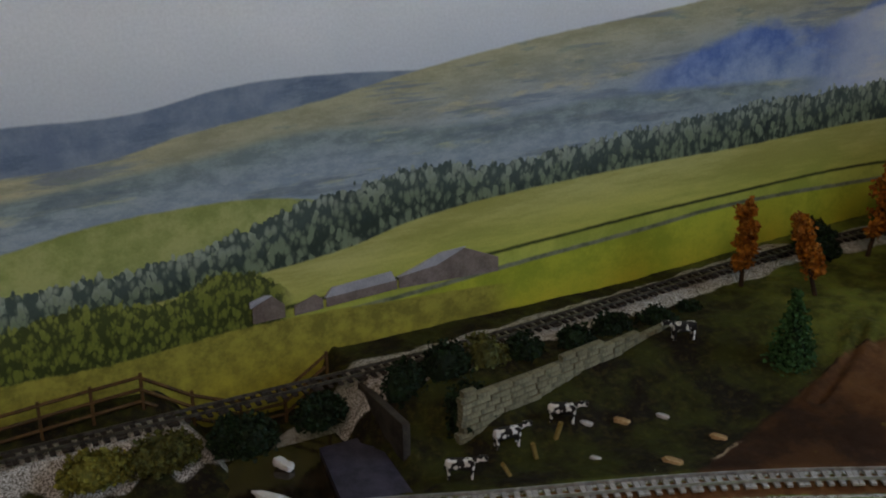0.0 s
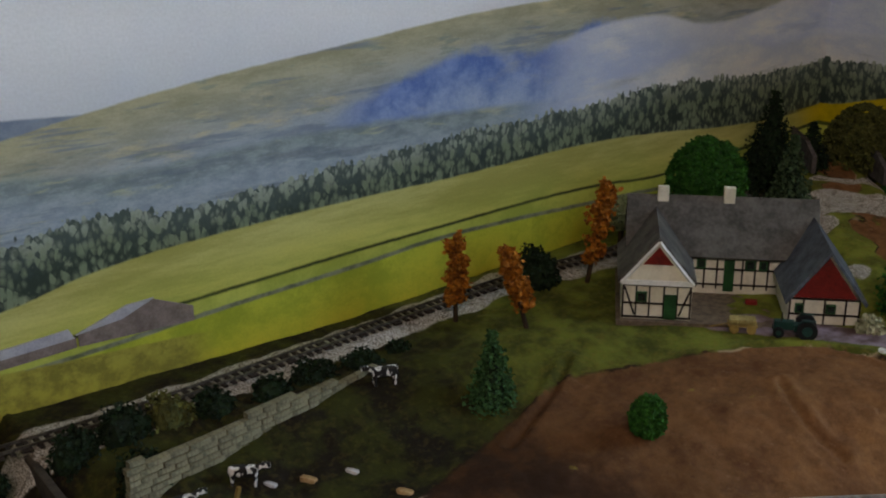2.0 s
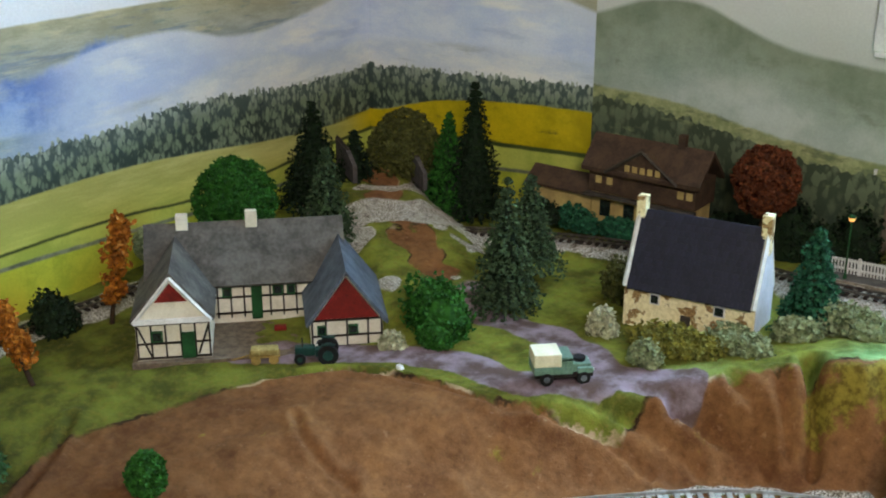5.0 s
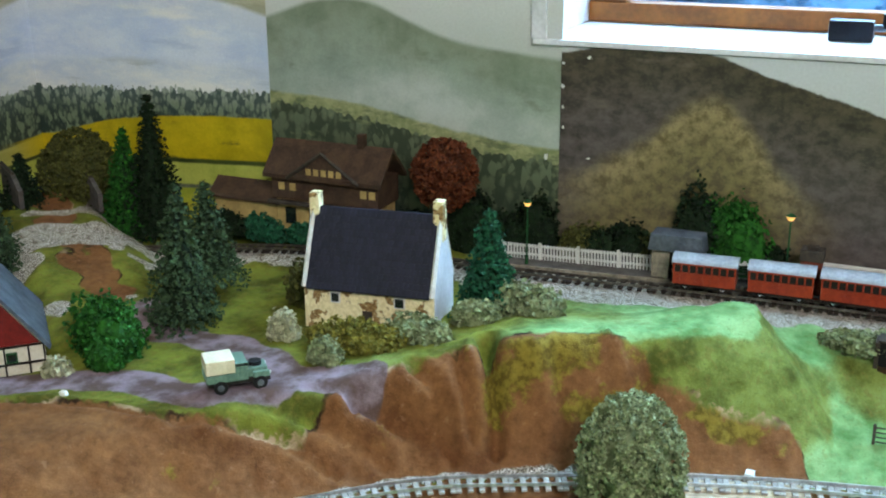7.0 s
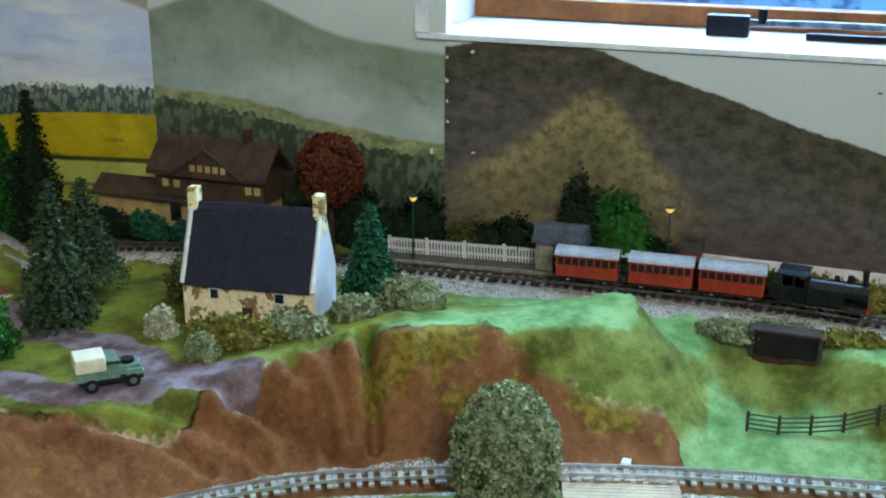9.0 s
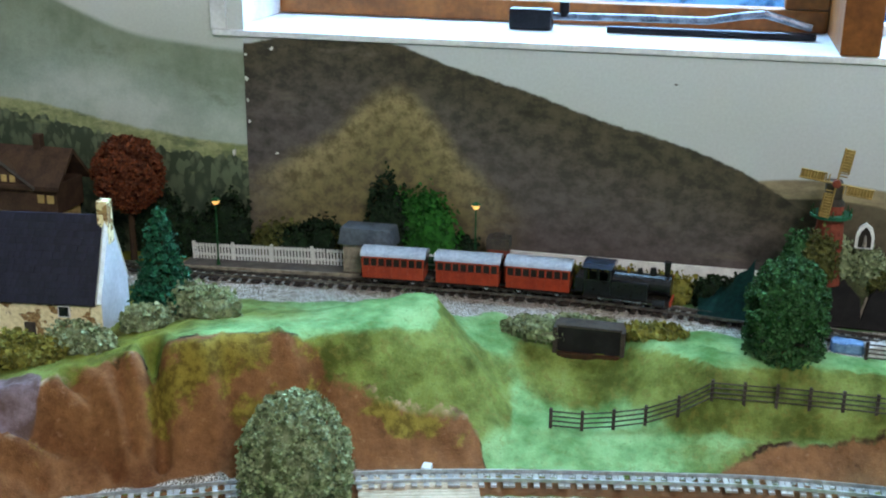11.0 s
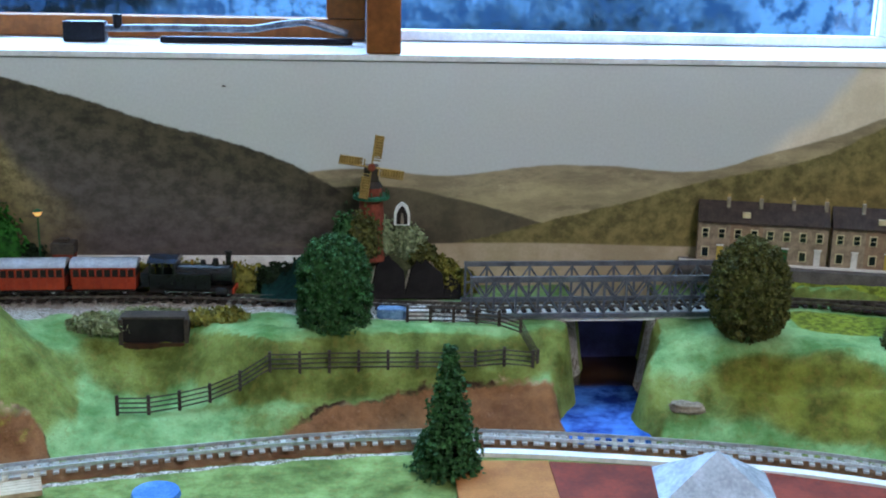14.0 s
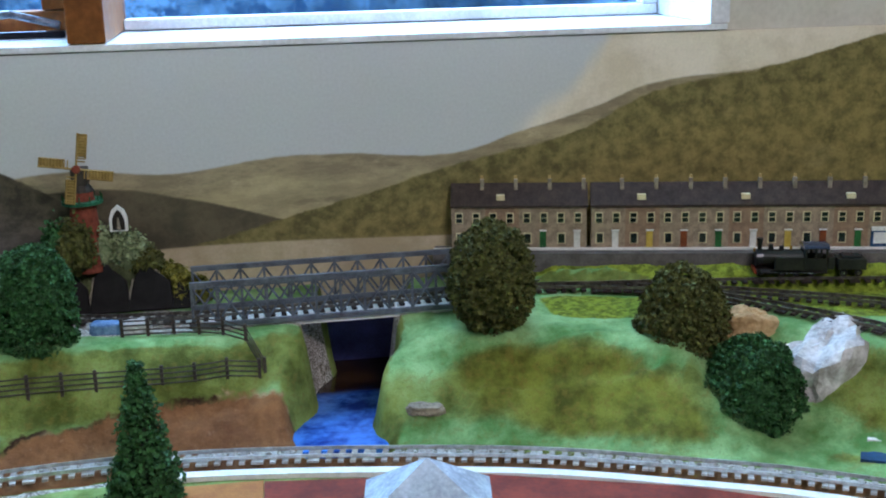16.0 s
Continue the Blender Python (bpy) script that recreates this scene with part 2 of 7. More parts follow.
        for k, (fx_, fy_, lo_, hi_, colour) in enumerate(ly.get("patches", ())):
            # fields and woods with soft but definite edges, lying along the slopes
            pm = g.n("ShaderNodeMapping")
            g.link(uv, pm.inputs[0])
            pm.inputs[1].default_value = (1.7 * k + 0.3, 0.9 * k, 0)
            pm.inputs[2].default_value = (0, 0, -0.10)
            pm.inputs[3].default_value = (fx_, fy_, 1.0)
            paint.append((g.math("MULTIPLY", g.step(g.noise(pm.outputs[0], 1.0, 6.0, 0.62), lo_ - 0.02, hi_ + 0.03), 0.72), colour))
        tone = g.mix(g.step(big, 0.38, 0.62), srgb(c1), srgb(c2))
        if len(ly["c"]) > 2:
            far = g.step(g.math("SUBTRACT", g.math("ADD", ridge, g.math("MULTIPLY", g.math("SUBTRACT", big, 0.5), 0.04)), z), 0.0, ly.get("deep", 0.06))
            tone = g.mix(far, tone, g.mix(g.step(big, 0.36, 0.64), srgb(ly["c"][2]), srgb(ly["c"][3])))
        for f_, colour in paint:
            tone = g.mix(f_, tone, g.mix(g.step(big, 0.3, 0.7), srgb(colour[0]), srgb(colour[1])))
        col = g.mix(mask, col, tone)
    grain = g.noise(uv, 420.0, 2.0)
    hue = g.n("ShaderNodeHueSaturation")
    g.link(col, hue.inputs["Color"])
    g.link(g.math("ADD", g.math("MULTIPLY", grain, 0.24), 0.88), hue.inputs["Value"])
    g.link(hue.outputs[0], g.bsdf.inputs["Base Color"])
    g.bsdf.inputs["Roughness"].default_value = 0.42
    g.bsdf.inputs["Specular IOR Level"].default_value = 0.3
    return g.mat


FOREST_TOP = [(-0.40, 0.115), (-0.19, 0.129), (-0.065, 0.138), (0.015, 0.158), (0.081, 0.170), (0.141, 0.177), (0.204, 0.170), (0.330, 0.178),
              (0.458, 0.185), (0.648, 0.191), (0.741, 0.197), (0.888, 0.190), (1.00, 0.192), (1.15, 0.200), (1.30, 0.205)]
FOREST_FOOT = [(-0.40, 0.085), (-0.196, 0.096), (0.003, 0.112), (0.060, 0.118), (0.140, 0.134), (0.302, 0.144), (0.462, 0.146),
               (0.655, 0.150), (0.740, 0.145), (0.862, 0.135), (0.987, 0.136), (1.10, 0.160), (1.30, 0.177)]
valley_print = print_material("valley_print", [
    dict(ridge=[(-0.40, 0.235), (-0.176, 0.246), (-0.093, 0.245), (-0.021, 0.256), (0.03, 0.258), (0.134, 0.253), (0.30, 0.24)], c=("74859c", "8d9cae"), amp=0.002,
         patches=((14, 60, 0.55, 0.60, ("5f7288", "6f8196")),)),
    dict(ridge=[(-0.40, 0.20), (-0.18, 0.212), (-0.117, 0.214), (-0.053, 0.226), (0.047, 0.238), (0.134, 0.253), (0.235, 0.267), (0.337, 0.277),
                (0.499, 0.292), (0.638, 0.296), (0.75, 0.297), (0.90, 0.300), (1.06, 0.318), (1.16, 0.322), (1.30, 0.30)],
         c=("a39f80", "bdb894", "8d9fb2", "abbac4"), deep=0.075, ns=22, sx=0.7, sy=2.2, amp=0.003,
         patches=((9, 34, 0.56, 0.62, ("c8c096", "d8cda4")), (7, 64, 0.56, 0.60, ("6f8090", "8090a0")), (20, 90, 0.60, 0.63, ("7e8c82", "96a294")))),
    dict(ridge=[(0.30, 0.20), (0.42, 0.245), (0.50, 0.258), (0.58, 0.250), (0.64, 0.272), (0.70, 0.250), (0.80, 0.215)], c=("5478bc", "86a2d4", "7c98c6", "acc0d6"),
         span=(0.36, 0.76), fade=0.05, ns=18, amp=0.03, fr=20, soft=0.006, patches=((9, 22, 0.55, 0.64, ("9fabb8", "b4bac0")),)),
    dict(ridge=[(-0.40, 0.185), (-0.181, 0.196), (-0.054, 0.206), (0.047, 0.216), (0.16, 0.205), (0.30, 0.210), (0.50, 0.205), (0.60, 0.20)],
         c=("7d8e8e", "94a4a0", "8e9fae", "a8b6bc"), deep=0.03, ns=60, sx=0.8, sy=1.6, amp=0.006, soft=0.004, span=(-0.5, 0.55), fade=0.06,
         patches=((10, 50, 0.58, 0.63, ("b9bd98", "c6c8a4")), (7, 70, 0.56, 0.60, ("6a7a86", "7f8e94")))),
    dict(ridge=[(0.50, 0.235), (0.62, 0.262), (0.72, 0.268), (0.80, 0.252), (0.90, 0.262), (1.00, 0.285), (1.10, 0.300), (1.20, 0.296), (1.32, 0.27)],
         c=("ccd4e2", "e2e5e8", "bccbe6", "dbe3ee"), span=(0.60, 1.4), fade=0.06, deep=0.035, ns=10, sx=0.8, sy=1.6, amp=0.004, fr=25, soft=0.003,
         patches=((7, 30, 0.56, 0.68, ("eeeeea", "f2f0ea")), (9, 44, 0.60, 0.68, ("a9b9d6", "b8c6dc")))),
    dict(ridge=[(0.50, 0.205), (0.70, 0.212), (0.80, 0.228), (0.84, 0.230), (0.90, 0.218), (1.00, 0.222), (1.15, 0.228), (1.32, 0.226)],
         c=("c2cede", "dde2e6", "d4dae0", "ecece6"), span=(0.66, 1.4), fade=0.05, deep=0.03, ns=12, sx=0.8, sy=1.8, amp=0.006, fr=30, soft=0.006,
         patches=((9, 50, 0.58, 0.66, ("a0aab0", "b2b8b6")),)),
    dict(ridge=[(-0.40, 0.15), (-0.188, 0.160), (-0.138, 0.168), (-0.086, 0.172), (0.016, 0.168), (0.08, 0.150)], c=("8f9a55", "b4b873"), span=(-0.4, 0.05), fade=0.02, amp=0.003),
    dict(ridge=FOREST_TOP, c=("4c5c56", "a6b0a0", "33413a", "7b8a70"), deep=0.03, ns=34, sx=1.6, amp=0.020, fr=34, soft=0.0008, trees=170.0, crown=0.009,
         patches=((34, 30, 0.58, 0.64, ("2b3a3c", "3f5048")), (60, 50, 0.62, 0.68, ("97a486", "a8b294")))),
    dict(ridge=FOREST_FOOT, c=("a8a456", "c8c47a", "a8b050", "ccc866"), deep=0.05, ns=9, sx=0.5, sy=3.0, amp=0.003),
    dict(ridge=[(0.92, 0.14), (1.00, 0.139), (1.10, 0.163), (1.30, 0.178)], c=("a5960e", "cdb616"), span=(0.97, 1.4), fade=0.04, ns=12, amp=0.003,
         patches=((26, 60, 0.62, 0.66, ("5c5a22", "767026")),)),
    dict(ridge=[(-0.40, 0.07), (-0.013, 0.080), (0.205, 0.092), (0.442, 0.1025), (0.638, 0.106), (0.74, 0.100), (0.95, 0.115), (1.30, 0.135)], c=("2f3a1d", "485527"), amp=0.003),
    dict(ridge=[(-0.40, 0.066), (-0.013, 0.0765), (0.205, 0.089), (0.442, 0.0995), (0.638, 0.103), (0.74, 0.097), (0.95, 0.111), (1.30, 0.130)],
         c=("a0ac48", "c0c65c"), ns=14, amp=0.002),
    dict(ridge=[(-0.40, 0.05), (0.10, 0.070), (0.216, 0.078), (0.374, 0.087), (0.441, 0.092), (0.66, 0.089), (0.80, 0.085), (1.30, 0.11)], c=("5d6450", "8d927c"), amp=0.003),
    dict(ridge=[(-0.40, 0.046), (0.10, 0.066), (0.216, 0.074), (0.374, 0.083), (0.441, 0.088), (0.66, 0.085), (0.80, 0.081), (1.30, 0.106)],
         c=("98a432", "bcc240", "b0b030", "c8b838"), ns=20, amp=0.002),
    dict(ridge=[(-0.40, 0.10), (-0.195, 0.106), (-0.137, 0.112), (-0.076, 0.104), (-0.041, 0.118), (-0.01, 0.112), (0.03, 0.08)],
         c=("46502a", "8d9448", "39431f", "737c36"), deep=0.03, span=(-0.5, 0.015), fade=0.008, ns=85, amp=0.012, fr=60, trees=230.0, crown=0.007),
    dict(ridge=[(-0.40, 0.058), (-0.20, 0.064), (-0.122, 0.063), (-0.018, 0.070), (0.15, 0.064), (0.22, 0.06)], c=("7f7a33", "a8a046", "8f8430", "b3a53a"),
         span=(-0.5, 0.21), fade=0.02, ns=60, amp=0.006),
], "f6f7f8", "ccd4dc", 0.22, 0.32)
glen_print = print_material("glen_print", [
    dict(ridge=[(1.20, 0.25), (1.299, 0.280), (1.352, 0.296), (1.405, 0.295), (1.434, 0.284), (1.484, 0.266), (1.544, 0.258), (1.62, 0.252)],
         c=("76826c", "8a9580", "8a998c", "a2aea0"), deep=0.08, ns=14, amp=0.002, soft=0.003, patches=((9, 20, 0.57, 0.72, ("a9b4a6", "b6beb0")), (30, 44, 0.60, 0.68, ("6c7862", "78846e")))),
    dict(ridge=[(1.28, 0.205), (1.36, 0.214), (1.44, 0.232), (1.50, 0.225), (1.56, 0.200), (1.62, 0.19)], c=("a3aea2", "bcc4ba"), ns=12, amp=0.03, fr=14, soft=0.022),
    dict(ridge=[(1.20, 0.212), (1.297, 0.207), (1.397, 0.200), (1.467, 0.187), (1.545, 0.177), (1.62, 0.175)], c=("7f8a5c", "a6a878"), ns=60, amp=0.008, fr=40, soft=0.002,
         patches=((40, 90, 0.54, 0.60, ("56634a", "66724f")),)),
    dict(ridge=[(1.20, 0.202), (1.297, 0.197), (1.397, 0.188), (1.467, 0.174), (1.545, 0.165), (1.62, 0.163)], c=("3f4a38", "6a745a", "333e30", "566049"), deep=0.05, ns=40, amp=0.012, fr=50, trees=130.0, crown=0.008,
         patches=((26, 60, 0.60, 0.66, ("7d8660", "8d9468")),)),
], "dadcd8", "bfc4be", 0.24, 0.34)
crag_print = print_material("crag_print", [
    dict(ridge=[(2.30, 0.15), (2.42, 0.21), (2.46, 0.25), (2.50, 0.30), (2.60, 0.34), (3.2, 0.35)], c=("d2c6ae", "e6dcc8"), span=(2.40, 3.4), fade=0.02, ns=12, amp=0.03, fr=14, soft=0.012),
    dict(ridge=[(1.90, 0.15), (2.002, 0.173), (2.044, 0.177), (2.127, 0.172), (2.206, 0.181), (2.259, 0.181), (2.34, 0.177), (2.395, 0.191),
                (2.460, 0.209), (2.512, 0.227), (2.599, 0.235), (2.72, 0.262), (3.2, 0.34)], c=("857a62", "a69878", "958a6a", "b4a680"), deep=0.03, ns=24, sx=0.6, sy=1.8, amp=0.003,
         patches=((16, 50, 0.56, 0.66, ("6c6450", "7a7058")), (22, 40, 0.62, 0.70, ("c2b290", "cdbd98")))),
    dict(ridge=[(2.00, 0.155), (2.06, 0.163), (2.14, 0.150), (2.22, 0.128), (2.30, 0.115)], c=("4b4638", "655c48"), span=(1.95, 2.26), fade=0.02, ns=30, amp=0.004),
    dict(ridge=[(2.10, 0.105), (2.176, 0.123), (2.212, 0.133), (2.266, 0.146), (2.349, 0.169), (2.442, 0.189), (2.512, 0.220), (2.599, 0.234), (2.714, 0.260), (3.2, 0.34)],
         c=("5c5632", "857b4c", "685f38", "93854f"), deep=0.05, ns=70, amp=0.008, fr=60,
         patches=((60, 70, 0.58, 0.68, ("464424", "56522e")), (10, 26, 0.60, 0.72, ("8f8454", "9c905e")))),
    dict(ridge=[(1.55, 0.255), (1.593, 0.262), (1.627, 0.268), (1.685, 0.272), (1.728, 0.263), (1.756, 0.253), (1.834, 0.231), (1.884, 0.214),
                (1.936, 0.201), (1.991, 0.182), (2.04, 0.155), (2.10, 0.12)], c=("37322a", "57503f", "4a4341", "645c58"), deep=0.08, ns=85, sx=0.8, sy=1.0, amp=0.006, fr=90, span=(1.5, 2.10),
         patches=((26, 40, 0.56, 0.68, ("25221c", "36312a")), (14, 50, 0.60, 0.70, ("6a6156", "746a5c")))),
    dict(ridge=[(1.57, 0.145), (1.598, 0.154), (1.654, 0.183), (1.723, 0.227), (1.745, 0.212), (1.785, 0.165), (1.84, 0.13)], c=("685c3c", "a2926a", "5a513c", "84784f"),
         deep=0.05, span=(1.60, 1.80), fade=0.045, ns=90, amp=0.022, fr=26, soft=0.012),
    dict(ridge=[(1.60, 0.10), (1.834, 0.105), (2.015, 0.107), (2.14, 0.113), (2.343, 0.110), (2.8, 0.10)], c=("a89878", "c0b193"), span=(2.10, 2.42), fade=0.01, ns=12, amp=0.001),
], "c8ccd0", "c0c4c4", 0.20, 0.30)


def sheet(name, a, b, z0, z1, off, material, label):
    """A thin printed sheet on a wall, from a to b in plan; off is the way towards the room."""
    a, b, n = Vector((*a, 0)), Vector((*b, 0)), Vector((*off, 0))
    base = [a, b, b + n, a + n]
    bm = bmesh.new()
    lo = [bm.verts.new(v + Vector((0, 0, z0))) for v in base]
    hi = [bm.verts.new(v + Vector((0, 0, z1))) for v in base]
    for i in range(4):
        bm.faces.new((lo[i], lo[(i + 1) % 4], hi[(i + 1) % 4], hi[i]))
    bm.faces.new(lo), bm.faces.new(hi)
    bmesh.ops.recalc_face_normals(bm, faces=bm.faces[:])
    return tagged(part(name, bm, material), label, "poster", kind="structure")


# room: walls with thickness, a window opening, ceiling and floor
WX0, WX1, WZ0, WZ1 = -0.360, 0.650, 0.272, 0.95
bm = box(XL - 0.12, XL - 0.004, -2.2, YB + 0.155, -0.85, 1.5)
tagged(part("wall_west", bm, wall_paint), "plain painted wall behind the long printed landscape", "wall", kind="structure")
bm = bmesh.new()
add_box(bm, XL - 0.004, WX0, YB + 0.004, YB + 0.155, -0.85, 1.5)
add_box(bm, WX1, 2.4, YB + 0.004, YB + 0.155, -0.85, 1.5)
add_box(bm, WX0, WX1, YB + 0.004, YB + 0.155, -0.85, WZ0 - 0.006)
add_box(bm, WX0, WX1, YB + 0.004, YB + 0.155, WZ1, 1.5)
tagged(part("wall_north", bm, wall_paint), "painted window wall behind the printed hills", "wall", kind="structure")
tagged(part("wall_east", box(2.4, 2.5, -2.2, YB + 0.155, -0.85, 1.5), wall_paint), "plain painted wall closing the room", "wall", kind="structure")
tagged(part("wall_south", box(XL, 2.4, -2.3, -2.2, -0.85, 1.5), wall_paint), "plain painted wall closing the room", "wall", kind="structure")
tagged(part("ceiling", box(XL - 0.12, 2.5, -2.3, YB + 0.155, 1.5, 1.56), ceiling_mat), "plain off-white ceiling", "ceiling", kind="structure")
tagged(part("floor", box(XL - 0.12, 2.5, -2.3, YB + 0.155, -0.91, -0.85), floor_mat), "brown carpeted floor below the layout", "floor", kind="structure")
sheet("backdrop_valley", (XL - 0.003, -0.60), (XL - 0.003, YB), -0.05, 0.36, (0.003, 0), valley_print, "printed photograph of a farm valley with wooded hills")
sheet("backdrop_valley_end", (XL, YB + 0.003), (-0.630, YB + 0.003), 0.0, 0.36, (0, -0.003), valley_print, "end of the valley photograph, yellow field below a wood")
sheet("backdrop_glen", (-0.630, YB + 0.0032), (-0.333, YB + 0.0032), 0.0, 0.345, (0, -0.003), glen_print, "printed photograph of a misty green glen")
sheet("backdrop_crag", (-0.333, YB + 0.003), (1.9, YB + 0.003), 0.0, WZ0 - 0.006, (0, -0.0045), crag_print, "printed photograph of a dark crag under grey sky")

# ---- window ----
win = thing("window_1", pose(0, 0, 0), "stained wooden casement window with a white sill", "window", kind="structure")
part("window_sill", box(WX0 + 0.001, WX1 - 0.001, YB - 0.004, YB + 0.150, WZ0 - 0.005, WZ0, 0.0012), white_paint, win, "white painted sill")
part("reveal", box(WX0, WX0 + 0.013, YB - 0.004, YB + 0.150, WZ0 + 0.0005, WZ1 - 0.001), white_paint, win, "white painted reveal")
part("reveal", box(WX1 - 0.016, WX1, YB - 0.004, YB + 0.150, WZ0 + 0.0005, WZ1 - 0.001), white_paint, win, "white painted reveal")
part("mullion", box(0.136, 0.164, YB - 0.003, YB + 0.150, WZ0 + 0.0005, WZ1 - 0.001, 0.002), pine, win, "stained pine mullion")
bm = bmesh.new()
YF = YB + 0.118
add_box(bm, WX0 + 0.0135, 0.1355, YF, YF + 0.026, WZ0 + 0.001, WZ0 + 0.0195, 0.002)
add_box(bm, WX0 + 0.0135, WX0 + 0.05, YF, YF + 0.026, WZ0 + 0.0200, WZ1 - 0.002, 0.002)
add_box(bm, 0.100, 0.1355, YF, YF + 0.026, WZ0 + 0.0200, WZ1 - 0.002, 0.002)
part("casement_frame", bm, pine, win, "stained pine casement frame")
bm = bmesh.new()
add_box(bm, 0.1645, WX1 - 0.0165, YF + 0.004, YF + 0.026, WZ0 + 0.001, WZ0 + 0.010, 0.002)
add_box(bm, WX1 - 0.030, WX1 - 0.0165, YF + 0.004, YF + 0.026, WZ0 + 0.0105, WZ1 - 0.002, 0.002)
part("fixed_frame", bm, white_paint, win, "white painted fixed frame")
g = Nodes("window_glass")
g.bsdf.inputs["Base Color"].default_value = (0.9, 0.95, 1, 1)
g.bsdf.inputs["Roughness"].default_value = 0.02
g.bsdf.inputs["Transmission Weight"].default_value = 1.0
g.bsdf.inputs["IOR"].default_value = 1.45
for x0, x1, z0 in ((WX0 + 0.0505, 0.0995, WZ0 + 0.0205), (0.1645, WX1 - 0.0305, WZ0 + 0.011)):
    pane = part("pane", box(x0, x1, YF + 0.012, YF + 0.016, z0, WZ1 - 0.003), g.mat, win)
    pane.visible_shadow = False
# the casement stay lies along the sill
stay = thing("casement_stay", pose(-0.112, YB + 0.075, WZ0), "black iron casement stay lying along the white sill", "window stay")
part("pivot", box(-0.012, 0.024, -0.006, 0.010, 0.0, 0.018, 0.003), black_iron, stay)
part("knob", bar((0.034, 0.0, 0.012), (0.034, 0.0, 0.024), 0.004, 10), black_iron, stay)
bm = bmesh.new()
run = [(0.02, 0.012), (0.08, 0.013), (0.15, 0.013), (0.178, 0.018), (0.195, 0.020), (0.214, 0.015), (0.232, 0.010)]
for (xa, za), (xb, zb) in zip(run, run[1:]):
    add_bar(bm, (xa, 0, za), (xb, 0, zb), 0.0032, 8)
part("arm", bm, surface("worn_grey_steel", "3a3d44", "7d828a", 90, 0.35, metal=0.7), stay, "worn grey steel arm")
part("plate", box(0.07, 0.236, -0.004, 0.004, 0.0005, 0.006, 0.0015), black_iron, stay)
# garden seen through the panes
g = Nodes("garden_view")
p = g.coord()
v = g.noise(p, 1.6, 8.0, 0.7)
c = g.mix(g.step(v, 0.40, 0.62), srgb("0a1c26"), srgb("5f9fd8"))
em = g.n("ShaderNodeEmission")
g.link(g.mix(g.step(g.noise(p, 14.0, 6.0, 0.7), 0.46, 0.60), c, srgb("26507e")), em.inputs[0])
em.inputs[1].default_value = 1.5
g.link(em.outputs[0], g.out.inputs[0])
tagged(part("backdrop_garden", box(-2.2, 3.2, 3.0, 3.02, -1.0, 3.0), g.mat), "blurred bluish garden outside the window", "backdrop", kind="structure")

# ---- the modelled ground ----
def sm(a, b, v):
    t = np.clip((v - a) / (b - a), 0, 1)
    return t * t * (3 - 2 * t)


def near_line(line, x, y):
    """Signed distance from a line (positive on its left side) and the index of the nearest place on it."""
    x, y = np.atleast_1d(x), np.atleast_1d(y)
    best, at = np.full(x.shape, 9.0), np.zeros(x.shape, int)
    for i in range(0, len(line), 2):
        d = np.hypot(x - line[i, 0], y - line[i, 1])
        k = d < best
        best[k], at[k] = d[k], i
    tang = np.gradient(line[:, :2], axis=0)
    cr = tang[at, 0] * (y - line[at, 1]) - tang[at, 1] * (x - line[at, 0])
    return best * np.sign(cr), at


STA = [-0.742, -0.688, -0.633, -0.570, -0.470, -0.342, -0.245, -0.160, -0.105, -0.055, 0.024, 0.070, 0.245, 0.300, 0.360, 0.410, 0.519, 0.570, 0.640]
CREST = [0.000, 0.004, 0.012, 0.028, 0.056, 0.074, 0.104, 0.101, 0.096, 0.034, 0.030, 0.036, 0.037, 0.045, 0.070, 0.078, 0.070, 0.020, 0.020]
RISE = [0.06, 0.06, 0.08, 0.10, 0.095, 0.060, 0.045, 0.060, 0.085, 0.060, 0.055, 0.040, 0.040, 0.06, 0.085, 0.090, 0.080, 0.05, 0.05]
BACK = [0.036, 0.036, 0.036, 0.046, 0.055, 0.066, 0.074, 0.076, 0.076, 0.076, 0.076, 0.076, 0.076, 0.076, 0.076, 0.076, 0.076, 0.076, 0.076]
BACK_AT = [0.17, 0.16, 0.21, 0.24, 0.28, 0.24, 0.22, 0.20, 0.19, 0.15, 0.125, 0.074, 0.082, 0.12, 0.15, 0.16, 0.16, 0.13, 0.12]


def station(at, x, y):
    """The x of the foot on the front line, between its points."""
    tang = np.gradient(FRONT, axis=0)
    tang /= np.linalg.norm(tang, axis=1)[:, None]
    run = (x - FRONT[at, 0]) * tang[at, 0] + (y - FRONT[at, 1]) * tang[at, 1]
    return FRONT[at, 0] + np.clip(run, -0.006, 0.006) * tang[at, 0]


def ridge_noise(x, y, s):
    return np.array([noise.noise((a * s, b * s, 0.0)) for a, b in zip(x.ravel(), y.ravel())]).reshape(x.shape)


